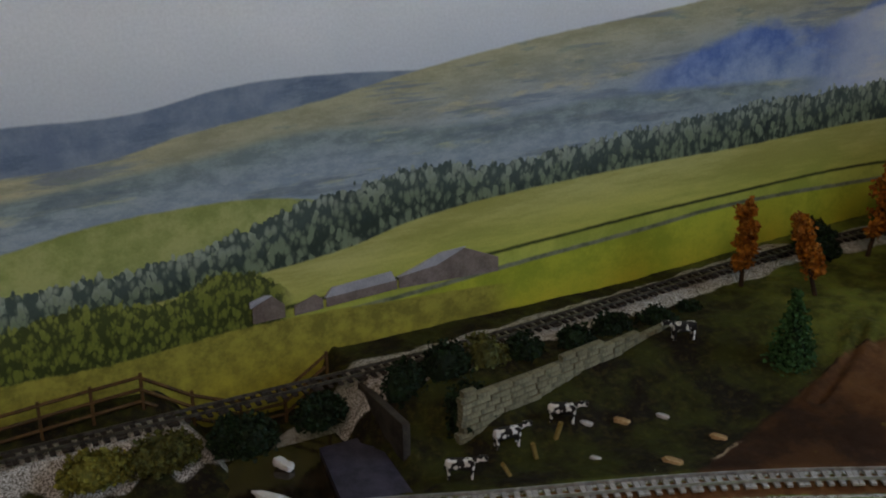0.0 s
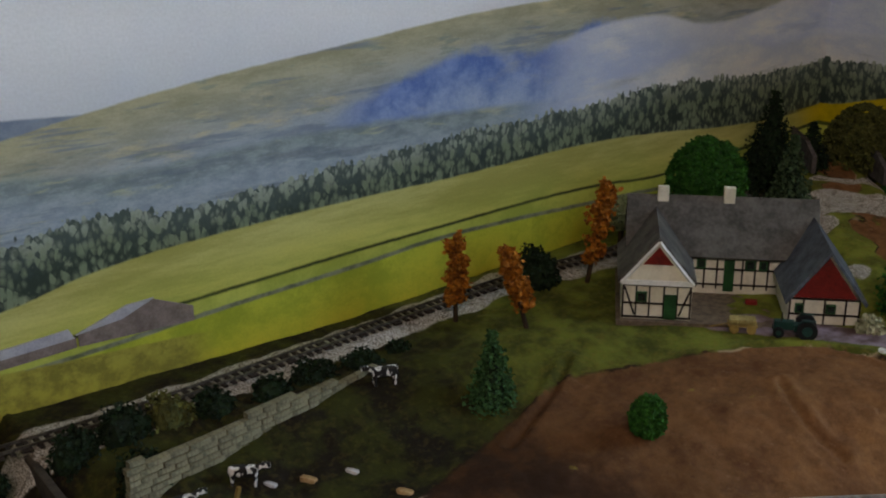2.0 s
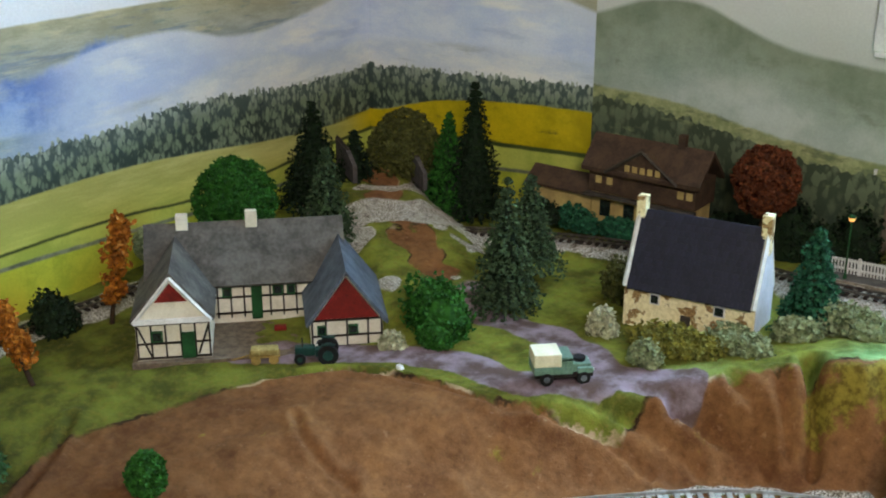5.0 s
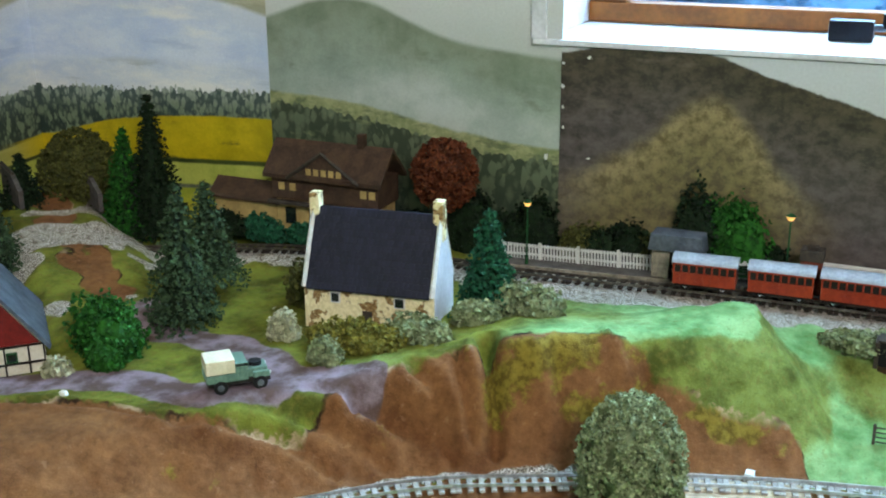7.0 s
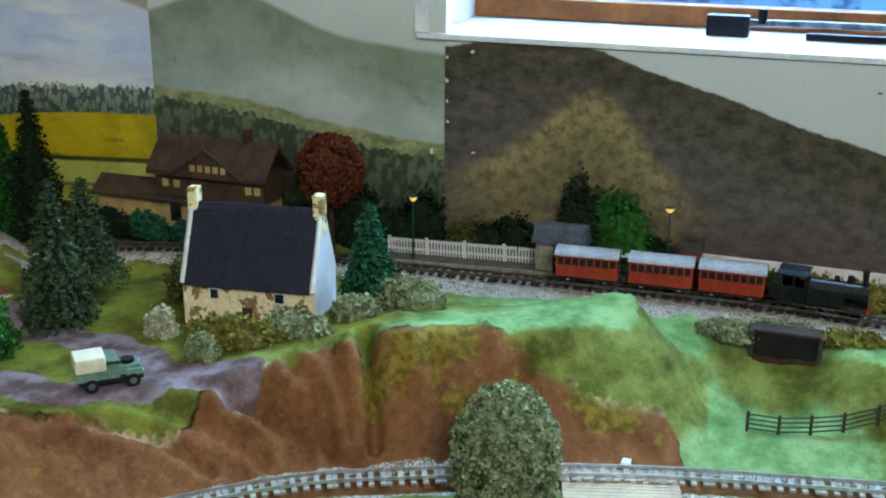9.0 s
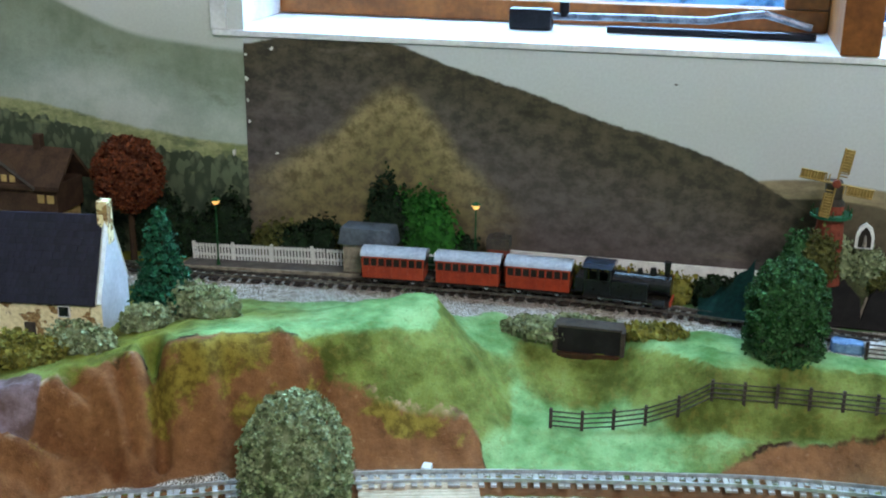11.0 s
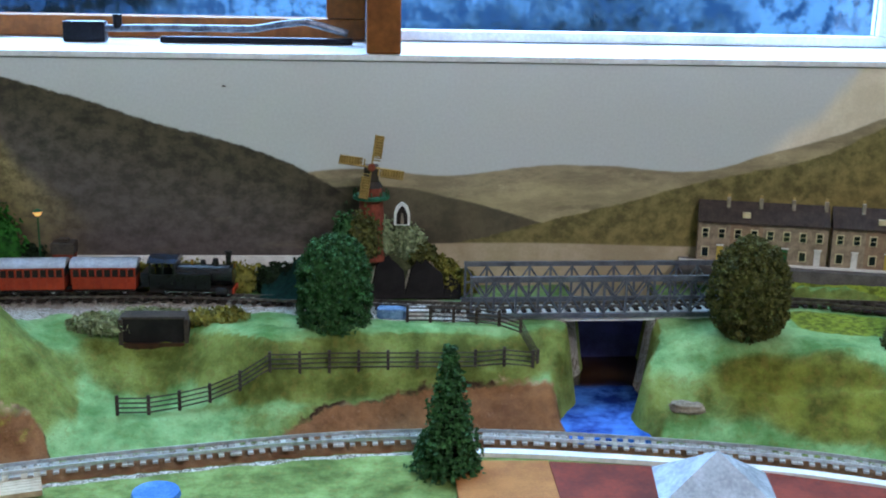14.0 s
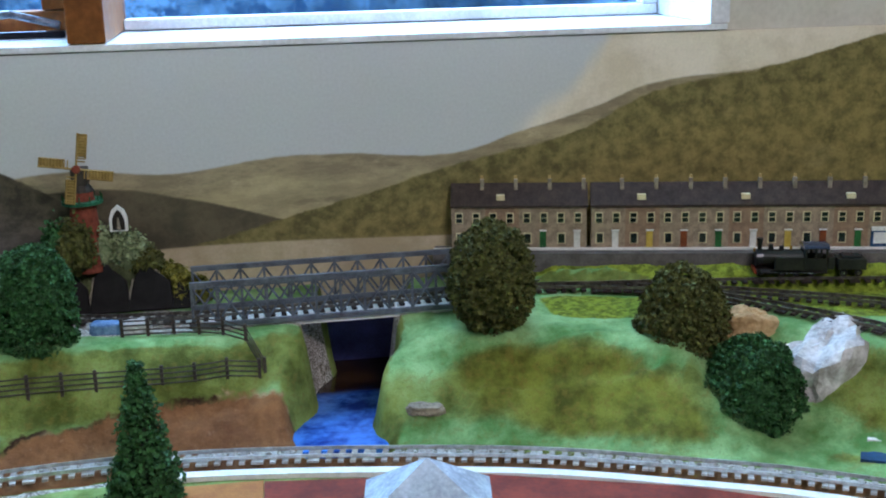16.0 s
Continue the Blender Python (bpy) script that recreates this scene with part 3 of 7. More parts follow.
def height(x, y):
    """The ground: flat inside the front line, a bank up from it, then level to the walls; a river cut and a ramp in the corner."""
    x, y = np.atleast_1d(np.asarray(x, float)), np.atleast_1d(np.asarray(y, float))
    s, at = near_line(FRONT, x, y)
    fx = station(at, x, y)
    crest, rise = np.interp(fx, STA, CREST), np.interp(fx, STA, RISE)
    back, back_at = np.interp(fx, STA, BACK), np.interp(fx, STA, BACK_AT)
    z = 0.014 + (crest - 0.014) * sm(0.010, 0.010 + rise, s)
    z = z + (back - crest) * sm(rise, back_at, s)
    d, ra = near_line(REAR, x, y)
    d = np.abs(d)
    bed = REAR[ra, 2] - 0.004
    z = z + (bed - z) * (1 - sm(0.010, 0.030, d))
    # the ramp up to the bridge in the far corner
    t = np.clip(((x + 0.60) * (-0.83) + (y - 0.735) * 0.56) / 0.30, 0, 1)
    off = np.abs((x + 0.60) * 0.56 + (y - 0.735) * 0.83)
    ramp = 0.066 + 0.040 * t
    k = (1 - sm(0.030, 0.085, off)) * sm(-0.12, 0.05, t)
    z = np.where((t > 0) & (t < 1), z + np.maximum(ramp - z, 0) * k, z)
    # river cut
    mid = 0.312 + 0.25 * np.maximum(y - 0.84, 0)
    k = 1 - sm(0.024, 0.037, np.abs(x - mid + 0.004 * np.sin(y * 90)))
    z = z + (0.006 - z) * k * sm(0.004, 0.025, s)
    # a green knoll before the halt, a hollow at the culvert, a grass verge up to the street
    z = z + 0.012 * np.exp(-((x + 0.150) / 0.055) ** 2 - ((y - 0.868) / 0.030) ** 2)
    z = z - 0.010 * np.exp(-((x + 0.030) / 0.028) ** 2 - ((y - 0.862) / 0.024) ** 2)
    q = (y - (0.984 - (x - 0.424) * 0.2309)) * 0.974
    z = z + np.maximum(0.0925 - z, 0) * sm(-0.030, -0.014, q) * sm(0.455, 0.50, x)
    # the little stream under the left line, with a pond bed before it
    k = (1 - sm(0.035, 0.075, np.abs(y + 0.02))) * sm(0.02, 0.05, s)
    z = z + (-0.006 - z) * k
    return z


GRID = 0.0032
GX, GY = np.arange(XL + 0.001, 1.30, GRID), np.arange(-0.55, YB - 0.002, GRID)
gx, gy = np.meshgrid(GX, GY)
gz = height(gx.ravel(), gy.ravel()).reshape(gx.shape)
s_f, at_f = near_line(FRONT, gx.ravel(), gy.ravel())
s_f, at_f = s_f.reshape(gx.shape), at_f.reshape(gx.shape)
rough = ridge_noise(gx, gy, 28.0) * 0.0032 + ridge_noise(gx, gy, 90.0) * 0.0016 + ridge_noise(gx + 2, gy, 210.0) * 0.0007
slope = np.hypot(*np.gradient(gz, GRID))
fxs = station(at_f, gx, gy)
# draped folds run slantwise down the bank
folds = np.abs(ridge_noise(fxs * 1.0 + s_f * 0.9 + 3.0, s_f * 0.20 + 0.0 * gx, 30.0)) * 0.017
band = sm(0.014, 0.03, s_f) * (1 - sm(0.045, 0.075, s_f)) * np.interp(fxs, [-0.45, -0.37, -0.22, -0.03], [0, 1, 0.45, 0])
gz = gz - folds * band


def crease(points, deep, wide, lip=0.0):
    """A groove (or, with lip, a raised seam beside it) pressed along a line into the plaster."""
    global gz
    d_c, _ = near_line(spline(points, 0.003), gx.ravel(), gy.ravel())
    d_c = np.abs(d_c.reshape(gx.shape)) + 0.0015 * ridge_noise(gx, gy, 60.0)
    gz = gz - deep * np.exp(-(d_c / wide) ** 2) + lip * np.exp(-((d_c - 1.6 * wide) / wide) ** 2)


crease([(-0.306, 0.760), (-0.297, 0.745), (-0.286, 0.730), (-0.279, 0.716)], 0.030, 0.0055, 0.004)
crease([(-0.345, 0.722), (-0.326, 0.716), (-0.308, 0.706)], 0.008, 0.0045, 0.004)
crease([(-0.405, 0.665), (-0.380, 0.675), (-0.345, 0.680)], 0.007, 0.005, 0.003)
crease([(-0.250, 0.752), (-0.240, 0.738), (-0.238, 0.728)], 0.007, 0.005, 0.002)
crease([(-0.190, 0.775), (-0.175, 0.762), (-0.165, 0.750)], 0.005, 0.005, 0.002)
crease([(-0.318, 0.735), (-0.306, 0.722), (-0.296, 0.712)], 0.010, 0.004, 0.003)
crease([(-0.375, 0.690), (-0.345, 0.702), (-0.318, 0.706), (-0.303, 0.703)], 0.011, 0.0060, 0.005)
crease([(-0.452, 0.630), (-0.415, 0.648), (-0.394, 0.652), (-0.367, 0.656)], 0.006, 0.0040, 0.004)
crease([(-0.655, 0.562), (-0.615, 0.598), (-0.560, 0.615), (-0.489, 0.617), (-0.452, 0.630)], 0.0045, 0.0035, 0.0025)
crease([(-0.600, 0.535), (-0.573, 0.516), (-0.545, 0.510), (-0.519, 0.511)], 0.004, 0.0035, 0.003)
crease([(-0.735, 0.440), (-0.710, 0.400), (-0.682, 0.336)], 0.004, 0.004, 0.003)
crease([(-0.226, 0.786), (-0.212, 0.776), (-0.199, 0.770)], -0.005, 0.004)
crease([(0.060, 0.903), (0.075, 0.893), (0.090, 0.889)], 0.005, 0.0022)
crease([(0.405, 0.838), (0.450, 0.829), (0.500, 0.816), (0.530, 0.812)], 0.004, 0.005, 0.002)
gz = gz + rough * sm(0.012, 0.03, s_f) * (0.35 + np.clip(slope * 2, 0, 1.3))
n1, n2 = ridge_noise(gx, gy, 9.0), ridge_noise(gx + 5, gy, 35.0)
# bare red earth on the banks, a purple-grey farm road, pale ballast beside the rear line
top_of_earth = np.interp(fxs, [-0.66, -0.61, -0.57, -0.547, -0.512, -0.495, -0.473, -0.449, -0.423, -0.396, -0.380, -0.366, -0.351, -0.321, -0.272, -0.236, -0.200, -0.177, -0.170, -0.132, -0.086, -0.078, -0.066,
                              0.070, 0.078, 0.109, 0.157, 0.189, 0.261, 0.277, 0.292, 0.305],
                        [-0.02, 0.09, 0.172, 0.175, 0.183, 0.180, 0.173, 0.140, 0.085, 0.063, 0.051, 0.044, 0.060, 0.061, 0.064, 0.062, 0.060, 0.055, 0.046, 0.044, 0.047, 0.036, -0.02,
                         -0.02, 0.021, 0.036, 0.043, 0.047, 0.051, 0.052, 0.060, -0.02])
# metres inside (+) or outside (-) the bare earth, so that its edge stays firm
earth = np.clip(top_of_earth - s_f, -0.03, 0.03) / 0.06 + 0.5
earth = np.where(s_f < 0.014, 0.0, earth)
earth = np.where(np.abs(s_f) < 0.0125, 0.75, earth)
road = spline([(-0.70, 0.58), (-0.645, 0.618), (-0.594, 0.643), (-0.54, 0.655), (-0.484, 0.650), (-0.432, 0.677), (-0.405, 0.698), (-0.372, 0.706)])
d_r, _ = near_line(road, gx.ravel(), gy.ravel())
path = 1 - sm(0.010, 0.024, np.abs(d_r).reshape(gx.shape) + 0.006 * n2)
road = spline([(-0.435, 0.690), (-0.475, 0.720), (-0.534, 0.740), (-0.581, 0.744), (-0.65, 0.785), (-0.75, 0.85), (-0.86, 0.92)])
d_r, _ = near_line(road, gx.ravel(), gy.ravel())
path = np.maximum(path, 1 - sm(0.008, 0.026, np.abs(d_r).reshape(gx.shape) + 0.012 * n2))
d_b, at_b = near_line(REAR, gx.ravel(), gy.ravel())
d_b = np.abs(d_b.reshape(gx.shape))
stone = (1 - sm(0.016, 0.034, d_b + 0.010 * n2)) * (1 - 0.6 * sm(0.30, 0.45, gx))
white_bed = sm(-0.42, -0.36, gx) * (1 - sm(-0.02, 0.04, gx)) * (gy > 0.85)
stone = np.maximum(stone, (1 - sm(0.030, 0.052, d_b + 0.016 * n2)) * white_bed)
stone = np.maximum(stone, 0.75 * sm(0.0115, 0.0135, np.abs(s_f)) * (1 - sm(0.015, 0.021, np.abs(s_f) + 0.004 * n2)))
d_m = np.abs((gx + 0.60) * 0.56 + (gy - 0.735) * 0.83)
ramp_zone = (1 - sm(0.05, 0.09, d_m)) * (1 - sm(-0.64, -0.60, gx)) * sm(0.70, 0.74, gy)
stone = np.maximum(stone, sm(0.10, 0.28, ridge_noise(gx, gy + 3, 26.0) + 0.3 * n2 + 9.0 * (d_m - 0.036)) * ramp_zone)
earth = np.maximum(earth, (1 - sm(0.010, 0.03, d_m + 0.02 * n2)) * ramp_zone * 0.62)
path = path * (1 - ramp_zone)
# paler green on level turf: window light put into the colour; slopes stay olive
lush_lit = sm(-0.36, -0.16, gx + 0.10 * n1) * sm(0.01, 0.03, s_f) * (1 - 0.75 * sm(0.55, 1.05, slope + 0.35 * n1 + 0.2 * n2))
lush_lit = lush_lit * (1 - 0.8 * sm(0.36, 0.42, gx) * sm(-0.05, 0.25, n1 + 0.4 * n2) * sm(0.025, 0.04, s_f) * (1 - sm(0.065, 0.085, s_f)))
lush_lit = np.where(s_f < -0.0125, 0.32, lush_lit)
# dimness of the left end, put into the ground colour as darkening
dim_left = (1 - sm(-0.56, -0.44, fxs + 0.04 * n1)) * sm(0.01, 0.03, s_f) * (1 - 0.65 * sm(0.33, 0.46, gy + 0.05 * n1))

moss = np.interp(fxs, [-0.60, -0.48, -0.36, -0.30, -0.26, -0.18, -0.08, 0.08, 0.27], [0.12, 0.06, 0.12, 0.35, 0.55, 0.45, 0.30, 0.30, 0.20]) * sm(0.012, 0.05, s_f)
verge = sm(0.45, 0.50, gx) * sm(0.006, 0.020, d_b) * (d_b < 9) * sm(0.86, 0.885, gy + 0.23 * (gx - 0.5))

g = Nodes("scenic_ground")
p = g.pos()


def attr(name):
    node = g.n("ShaderNodeAttribute")
    node.attribute_name = name
    return node.outputs["Fac"]


a, b, c = g.noise(p, 28.0, 6.0, 0.65), g.noise(p, 160.0, 5.0, 0.65), g.noise(p, 900.0, 3.0)
wob = g.math("ADD", g.math("MULTIPLY", g.math("SUBTRACT", a, 0.5), 0.30), g.math("MULTIPLY", g.math("SUBTRACT", b, 0.5), 0.28))


def firm(name, k=1.0, lo=0.46, hi=0.54):
    """A painted field with a ragged edge."""
    return g.step(g.math("ADD", attr(name), g.math("MULTIPLY", wob, k)), lo, hi)


grass_olive = g.mix(g.step(a, 0.35, 0.65), srgb("4a4f16"), srgb("7d8530"))
grass_lit = g.mix(g.step(a, 0.30, 0.70), srgb("4d7a3c"), srgb("93ba7c"))
grass = g.mix(firm("lush_lit", 0.9, 0.10, 0.62), grass_olive, grass_lit)
grass = g.mix(attr("dim_left"), grass, g.mix(g.step(a, 0.40, 0.60), srgb("1c140b"), srgb("33360f")))
grass = g.mix(g.math("MULTIPLY", g.step(b, 0.50, 0.64), g.math("SUBTRACT", 0.6, g.math("MULTIPLY", g.math("MAXIMUM", attr("dim_left"), attr("lush_lit")), 0.45))), grass, srgb("756a2a"))
grass = g.mix(g.math("MULTIPLY", g.step(g.noise(p, 330.0, 3.0), 0.60, 0.72), 0.35), grass, srgb("3a4a1c"))
grass = g.mix(firm("verge", 1.0), grass, g.mix(g.step(b, 0.35, 0.65), srgb("4f5a16"), srgb("8a9a2e")))
soil = g.mix(g.step(g.math("ADD", g.math("MULTIPLY", a, 0.6), g.math("MULTIPLY", b, 0.4)), 0.30, 0.70), srgb("5f3a1f"), srgb("8e633b"))
soil = g.mix(g.math("MULTIPLY", g.step(g.noise(p, 75.0, 6.0, 0.7), 0.58, 0.74), 0.5), soil, srgb("3a1f10"))
soil = g.mix(g.math("MULTIPLY", g.step(g.noise(p, 120.0, 4.0), 0.62, 0.70), 0.25), soil, srgb("b08a68"))
soil = g.mix(g.math("MULTIPLY", attr("dim_left"), 0.95), soil, g.mix(g.step(a, 0.40, 0.60), srgb("2a180c"), srgb("4a2e16")))
mossy = g.step(g.math("ADD", attr("moss"), g.math("ADD", g.math("MULTIPLY", g.math("SUBTRACT", g.noise(p, 22.0, 5.0, 0.6), 0.5), 2.4), wob)), 0.44, 0.62)
soil = g.mix(g.math("MULTIPLY", mossy, 0.9), soil, g.mix(g.step(b, 0.35, 0.65), srgb("5c5016"), srgb("8a7c2c")))
track_col = g.mix(g.step(g.noise(p, 45.0, 4.0), 0.35, 0.65), srgb("5d4a44"), srgb("93828a"))
grit = g.mix(g.step(c, 0.40, 0.60), srgb("5f574b"), srgb("d6d0c4"))
grit = g.mix(g.step(b, 0.50, 0.66), grit, g.mix(g.step(c, 0.4, 0.6), srgb("4c4438"), srgb("8f8673")))
col = g.mix(firm("earth", 0.55), grass, soil)
# dark seam shadow painted in, and pale worn chips, where turf meets earth
seam = g.math("MULTIPLY", firm("earth", 0.55, 0.45, 0.49), g.math("SUBTRACT", 1.0, firm("earth", 0.55, 0.50, 0.55)))
col = g.mix(g.math("MULTIPLY", seam, g.step(g.noise(p, 40.0, 3.0), 0.42, 0.60)), col, g.mix(g.step(g.noise(p, 18.0, 2.0), 0.52, 0.60), srgb("2e1a0e"), srgb("b39a7c")))
col = g.mix(firm("path", 1.1, 0.38, 0.60), col, track_col)
col = g.mix(firm("stone", 1.3, 0.42, 0.58), col, grit)
# white plaster showing through on the sharpest places
geo = g.n("ShaderNodeNewGeometry")
chips = g.math("MULTIPLY", g.step(geo.outputs["Pointiness"], 0.56, 0.63), g.step(g.noise(p, 60.0, 4.0), 0.50, 0.62))
col = g.mix(g.math("MULTIPLY", chips, 0.55), col, srgb("cfc2ac"))
hue = g.n("ShaderNodeHueSaturation")
g.link(col, hue.inputs["Color"])
g.link(g.math("ADD", g.math("MULTIPLY", c, 0.5), 0.75), hue.inputs["Value"])
g.link(hue.outputs[0], g.bsdf.inputs["Base Color"])
g.bsdf.inputs["Roughness"].default_value = 0.85
g.bsdf.inputs["Specular IOR Level"].default_value = 0.2
g.bump(g.math("ADD", g.math("MULTIPLY", c, 0.7), g.math("MULTIPLY", b, 1.2)), 0.55, 0.0013)
ground_mat = g.mat

rows_n, cols_n = gx.shape
verts = np.stack([gx.ravel(), gy.ravel(), gz.ravel()], 1)
ii = np.arange(rows_n * cols_n).reshape(rows_n, cols_n)
faces = np.stack([ii[:-1, :-1].ravel(), ii[:-1, 1:].ravel(), ii[1:, 1:].ravel(), ii[1:, :-1].ravel()], 1)
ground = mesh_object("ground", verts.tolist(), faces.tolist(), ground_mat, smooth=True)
for key, field in (("earth", earth), ("path", path), ("stone", stone), ("lush_lit", lush_lit), ("dim_left", dim_left), ("moss", moss), ("verge", verge)):
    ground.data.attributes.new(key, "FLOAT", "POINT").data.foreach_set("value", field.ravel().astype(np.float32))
tagged(ground, "modelled scenery of green flock grass and bare red earth banks", "ground", kind="structure")
tagged(part("baseboard", box(XL + 0.002, 1.30, -0.55, YB - 0.004, -0.12, -0.02), board_wood), "wooden baseboard under the model scenery", "baseboard", kind="structure")


def ground_z(x, y):
    return float(height([x], [y])[0])


def flat_patch(name, outline, z, material, label, category):
    bm = bmesh.new()
    lo = [bm.verts.new((x, y, z - 0.006)) for x, y in outline]
    hi = [bm.verts.new((x, y, z)) for x, y in outline]
    n = len(outline)
    bm.faces.new(hi), bm.faces.new(lo[::-1])
    for i in range(n):
        bm.faces.new((lo[i], lo[(i + 1) % n], hi[(i + 1) % n], hi[i]))
    bmesh.ops.recalc_face_normals(bm, faces=bm.faces[:])
    return tagged(part(name, bm, material), label, category, kind="structure")


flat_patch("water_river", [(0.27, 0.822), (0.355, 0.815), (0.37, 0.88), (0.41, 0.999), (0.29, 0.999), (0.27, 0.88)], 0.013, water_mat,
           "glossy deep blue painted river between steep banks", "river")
flat_patch("water_stream", [(-0.86, -0.085), (-0.74, -0.10), (-0.71, 0.03), (-0.86, 0.05)], -0.002, water_dark, "dark brown glossy stream bed", "stream")


# ---- railway tracks ----
def sweep(line, off, w, h, z):
    """A bar of width w and height h along a line, shifted sideways."""
    tang = np.gradient(line[:, :2], axis=0)
    tang /= np.linalg.norm(tang, axis=1)[:, None]
    nrm = np.stack([-tang[:, 1], tang[:, 0]], 1)
    v, f = [], []
    for i in range(len(line)):
        zz = line[i, 2] if line.shape[1] > 2 else ZF
        for o, k in ((-w / 2, 0), (w / 2, 0), (w / 2, h), (-w / 2, h)):
            v.append((*(line[i, :2] + nrm[i] * (off + o)), zz + z + k))
        if i:
            a, b = 4 * i - 4, 4 * i
            f += [(a + j, a + (j + 1) % 4, b + (j + 1) % 4, b + j) for j in range(4)]
    return v, f


def railway(name, line, gauge, pitch, sl, sw, rail, wood, label, skip=lambda x, y: False):
    t = tagged(new(name), label, "railway track", kind="structure")
    for off in (-gauge / 2, gauge / 2):
        v, f = sweep(line, off, 0.0011, 0.0022, 0.0)
        mesh_object("rail", v, f, rail).parent = t
    tang = np.gradient(line[:, :2], axis=0)
    bm = box(-sw / 2, sw / 2, -sl / 2, sl / 2, -0.0016, 0.0)
    me = bpy.data.meshes.new("sleeper")
    bm.to_mesh(me), bm.free()
    me.materials.append(wood)
    run, count, rest_v, rest_f = np.linalg.norm(np.diff(line[:, :2], axis=0), axis=1).cumsum(), 0, [], []
    for k in np.arange(pitch / 2, run[-1], pitch):
        i = int(np.searchsorted(run, k))
        x, y = line[i, :2]
        zz = line[i, 2] if line.shape[1] > 2 else ZF
        m = pose(x, y, zz - 0.0004, 0, 0, math.degrees(math.atan2(tang[i, 1], tang[i, 0])))
        inside = -0.72 < x < 0.68 and y > 0.0
        if inside and count < 295:
            ob = new("sleeper", me)
            ob.parent, ob.matrix_local = t, m
            count += 1
        else:
            b = len(rest_v)
            rest_v += [tuple(m @ v.co) for v in me.vertices]
            rest_f += [[b + q for q in pl.vertices] for pl in me.polygons]
    if rest_v:
        tagged(mesh_object("more_sleepers", rest_v, rest_f, wood), kind="stuff").parent = t
    return t


front_line = FRONT[(FRONT[:, 0] < 0.95)]
railway("track_front", front_line, 0.0120, 0.0072, 0.021, 0.0036, rail_steel, sleeper_grey, "curved silver-railed model track on grey sleepers in the foreground")
railway("track_rear", REAR, 0.0105, 0.0072, 0.019, 0.0036, rail_dark, sleeper_dark, "curved model track with weathered rails along the walls")

# ---- foliage ----
def leaf_mat(name, dark, light):
    return surface(name, dark, light, 150, 0.75, fine=900, bump=0.0, vary=0.35, spec=0.25)


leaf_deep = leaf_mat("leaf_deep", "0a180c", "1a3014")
leaf_green = leaf_mat("leaf_green", "133f12", "2f6e20")
leaf_mid = leaf_mat("leaf_mid", "33391a", "63652f")
leaf_meadow = leaf_mat("leaf_meadow", "1a3a1c", "3f6c3a")
leaf_sage = leaf_mat("leaf_sage", "5d6b45", "9aa57c")
leaf_teal = leaf_mat("leaf_teal", "123c2a", "2a6a48")
leaf_olive = leaf_mat("leaf_olive", "4f5220", "8a8636")
leaf_rust = leaf_mat("leaf_rust", "42200f", "7a4020")
leaf_gold = leaf_mat("leaf_gold", "6a3208", "c27a22")
leaf_pale = leaf_mat("leaf_pale", "8c8f6a", "c3c4a4")
leaf_fir = leaf_mat("leaf_fir", "1f3420", "4c6442")
bark = surface("bark", "241a12", "46341f", 90, 0.85)
rng = np.random.default_rng(7)


def tufts(points, normals, size, material, name="crown", spread=0.8):
    """Many small folded leaf tufts at the points, each of two bent quads."""
    n = len(points)
    d = normals + rng.normal(0, spread, (n, 3))
    d /= np.linalg.norm(d, axis=1)[:, None]
    side = np.cross(d, rng.normal(0, 1, (n, 3)))
    side /= np.linalg.norm(side, axis=1)[:, None] + 1e-9
    up = np.cross(side, d)
    s = size * rng.uniform(0.6, 1.4, (n, 1))
    p0, p1 = points - side * s, points + side * s
    p2, p3 = points + side * s * 0.6 + up * s * 1.3 + d * s * 0.5, points - side * s * 0.6 + up * s * 1.3 + d * s * 0.5
    p4, p5 = points + side * s * 0.6 - up * s * 1.3 + d * s * 0.7, points - side * s * 0.6 - up * s * 1.3 + d * s * 0.7
    v = np.stack([p0, p1, p2, p3, p4, p5], 1).reshape(-1, 3)
    b = (np.arange(n) * 6)[:, None]
    f = np.concatenate([b + [0, 1, 2, 3], b + [1, 0, 5, 4]])
    me = bpy.data.meshes.new(name)
    me.from_pydata(v.tolist(), [], f.tolist())
    me.materials.append(material)
    return new(name, me)


def sphere_points(n, radii, centre, lumps=0.0, squash=1.0):
    d = rng.normal(0, 1, (n, 3))
    d /= np.linalg.norm(d, axis=1)[:, None]
    k = rng.uniform(0.80, 1.0, (n, 1))
    if lumps:
        k = k * (1 + lumps * np.array([noise.noise(Vector(q) * 2.6 + Vector(centre) * 40) for q in d])[:, None])
    return np.array(centre) + d * np.array(radii) * k, d


def core(radii, centre, material, parent):
    """The dark inner mass behind the tufts."""
    bm = bmesh.new()
    bmesh.ops.create_icosphere(bm, subdivisions=3, radius=1.0)
    for v in bm.verts:
        k = 0.86 + 0.16 * noise.noise(v.co * 3.0 + Vector(centre) * 30)
        v.co = Vector((v.co.x * radii[0] * k + centre[0], v.co.y * radii[1] * k + centre[1], v.co.z * radii[2] * k + centre[2]))
    return part("inner_crown", bm, material, parent)


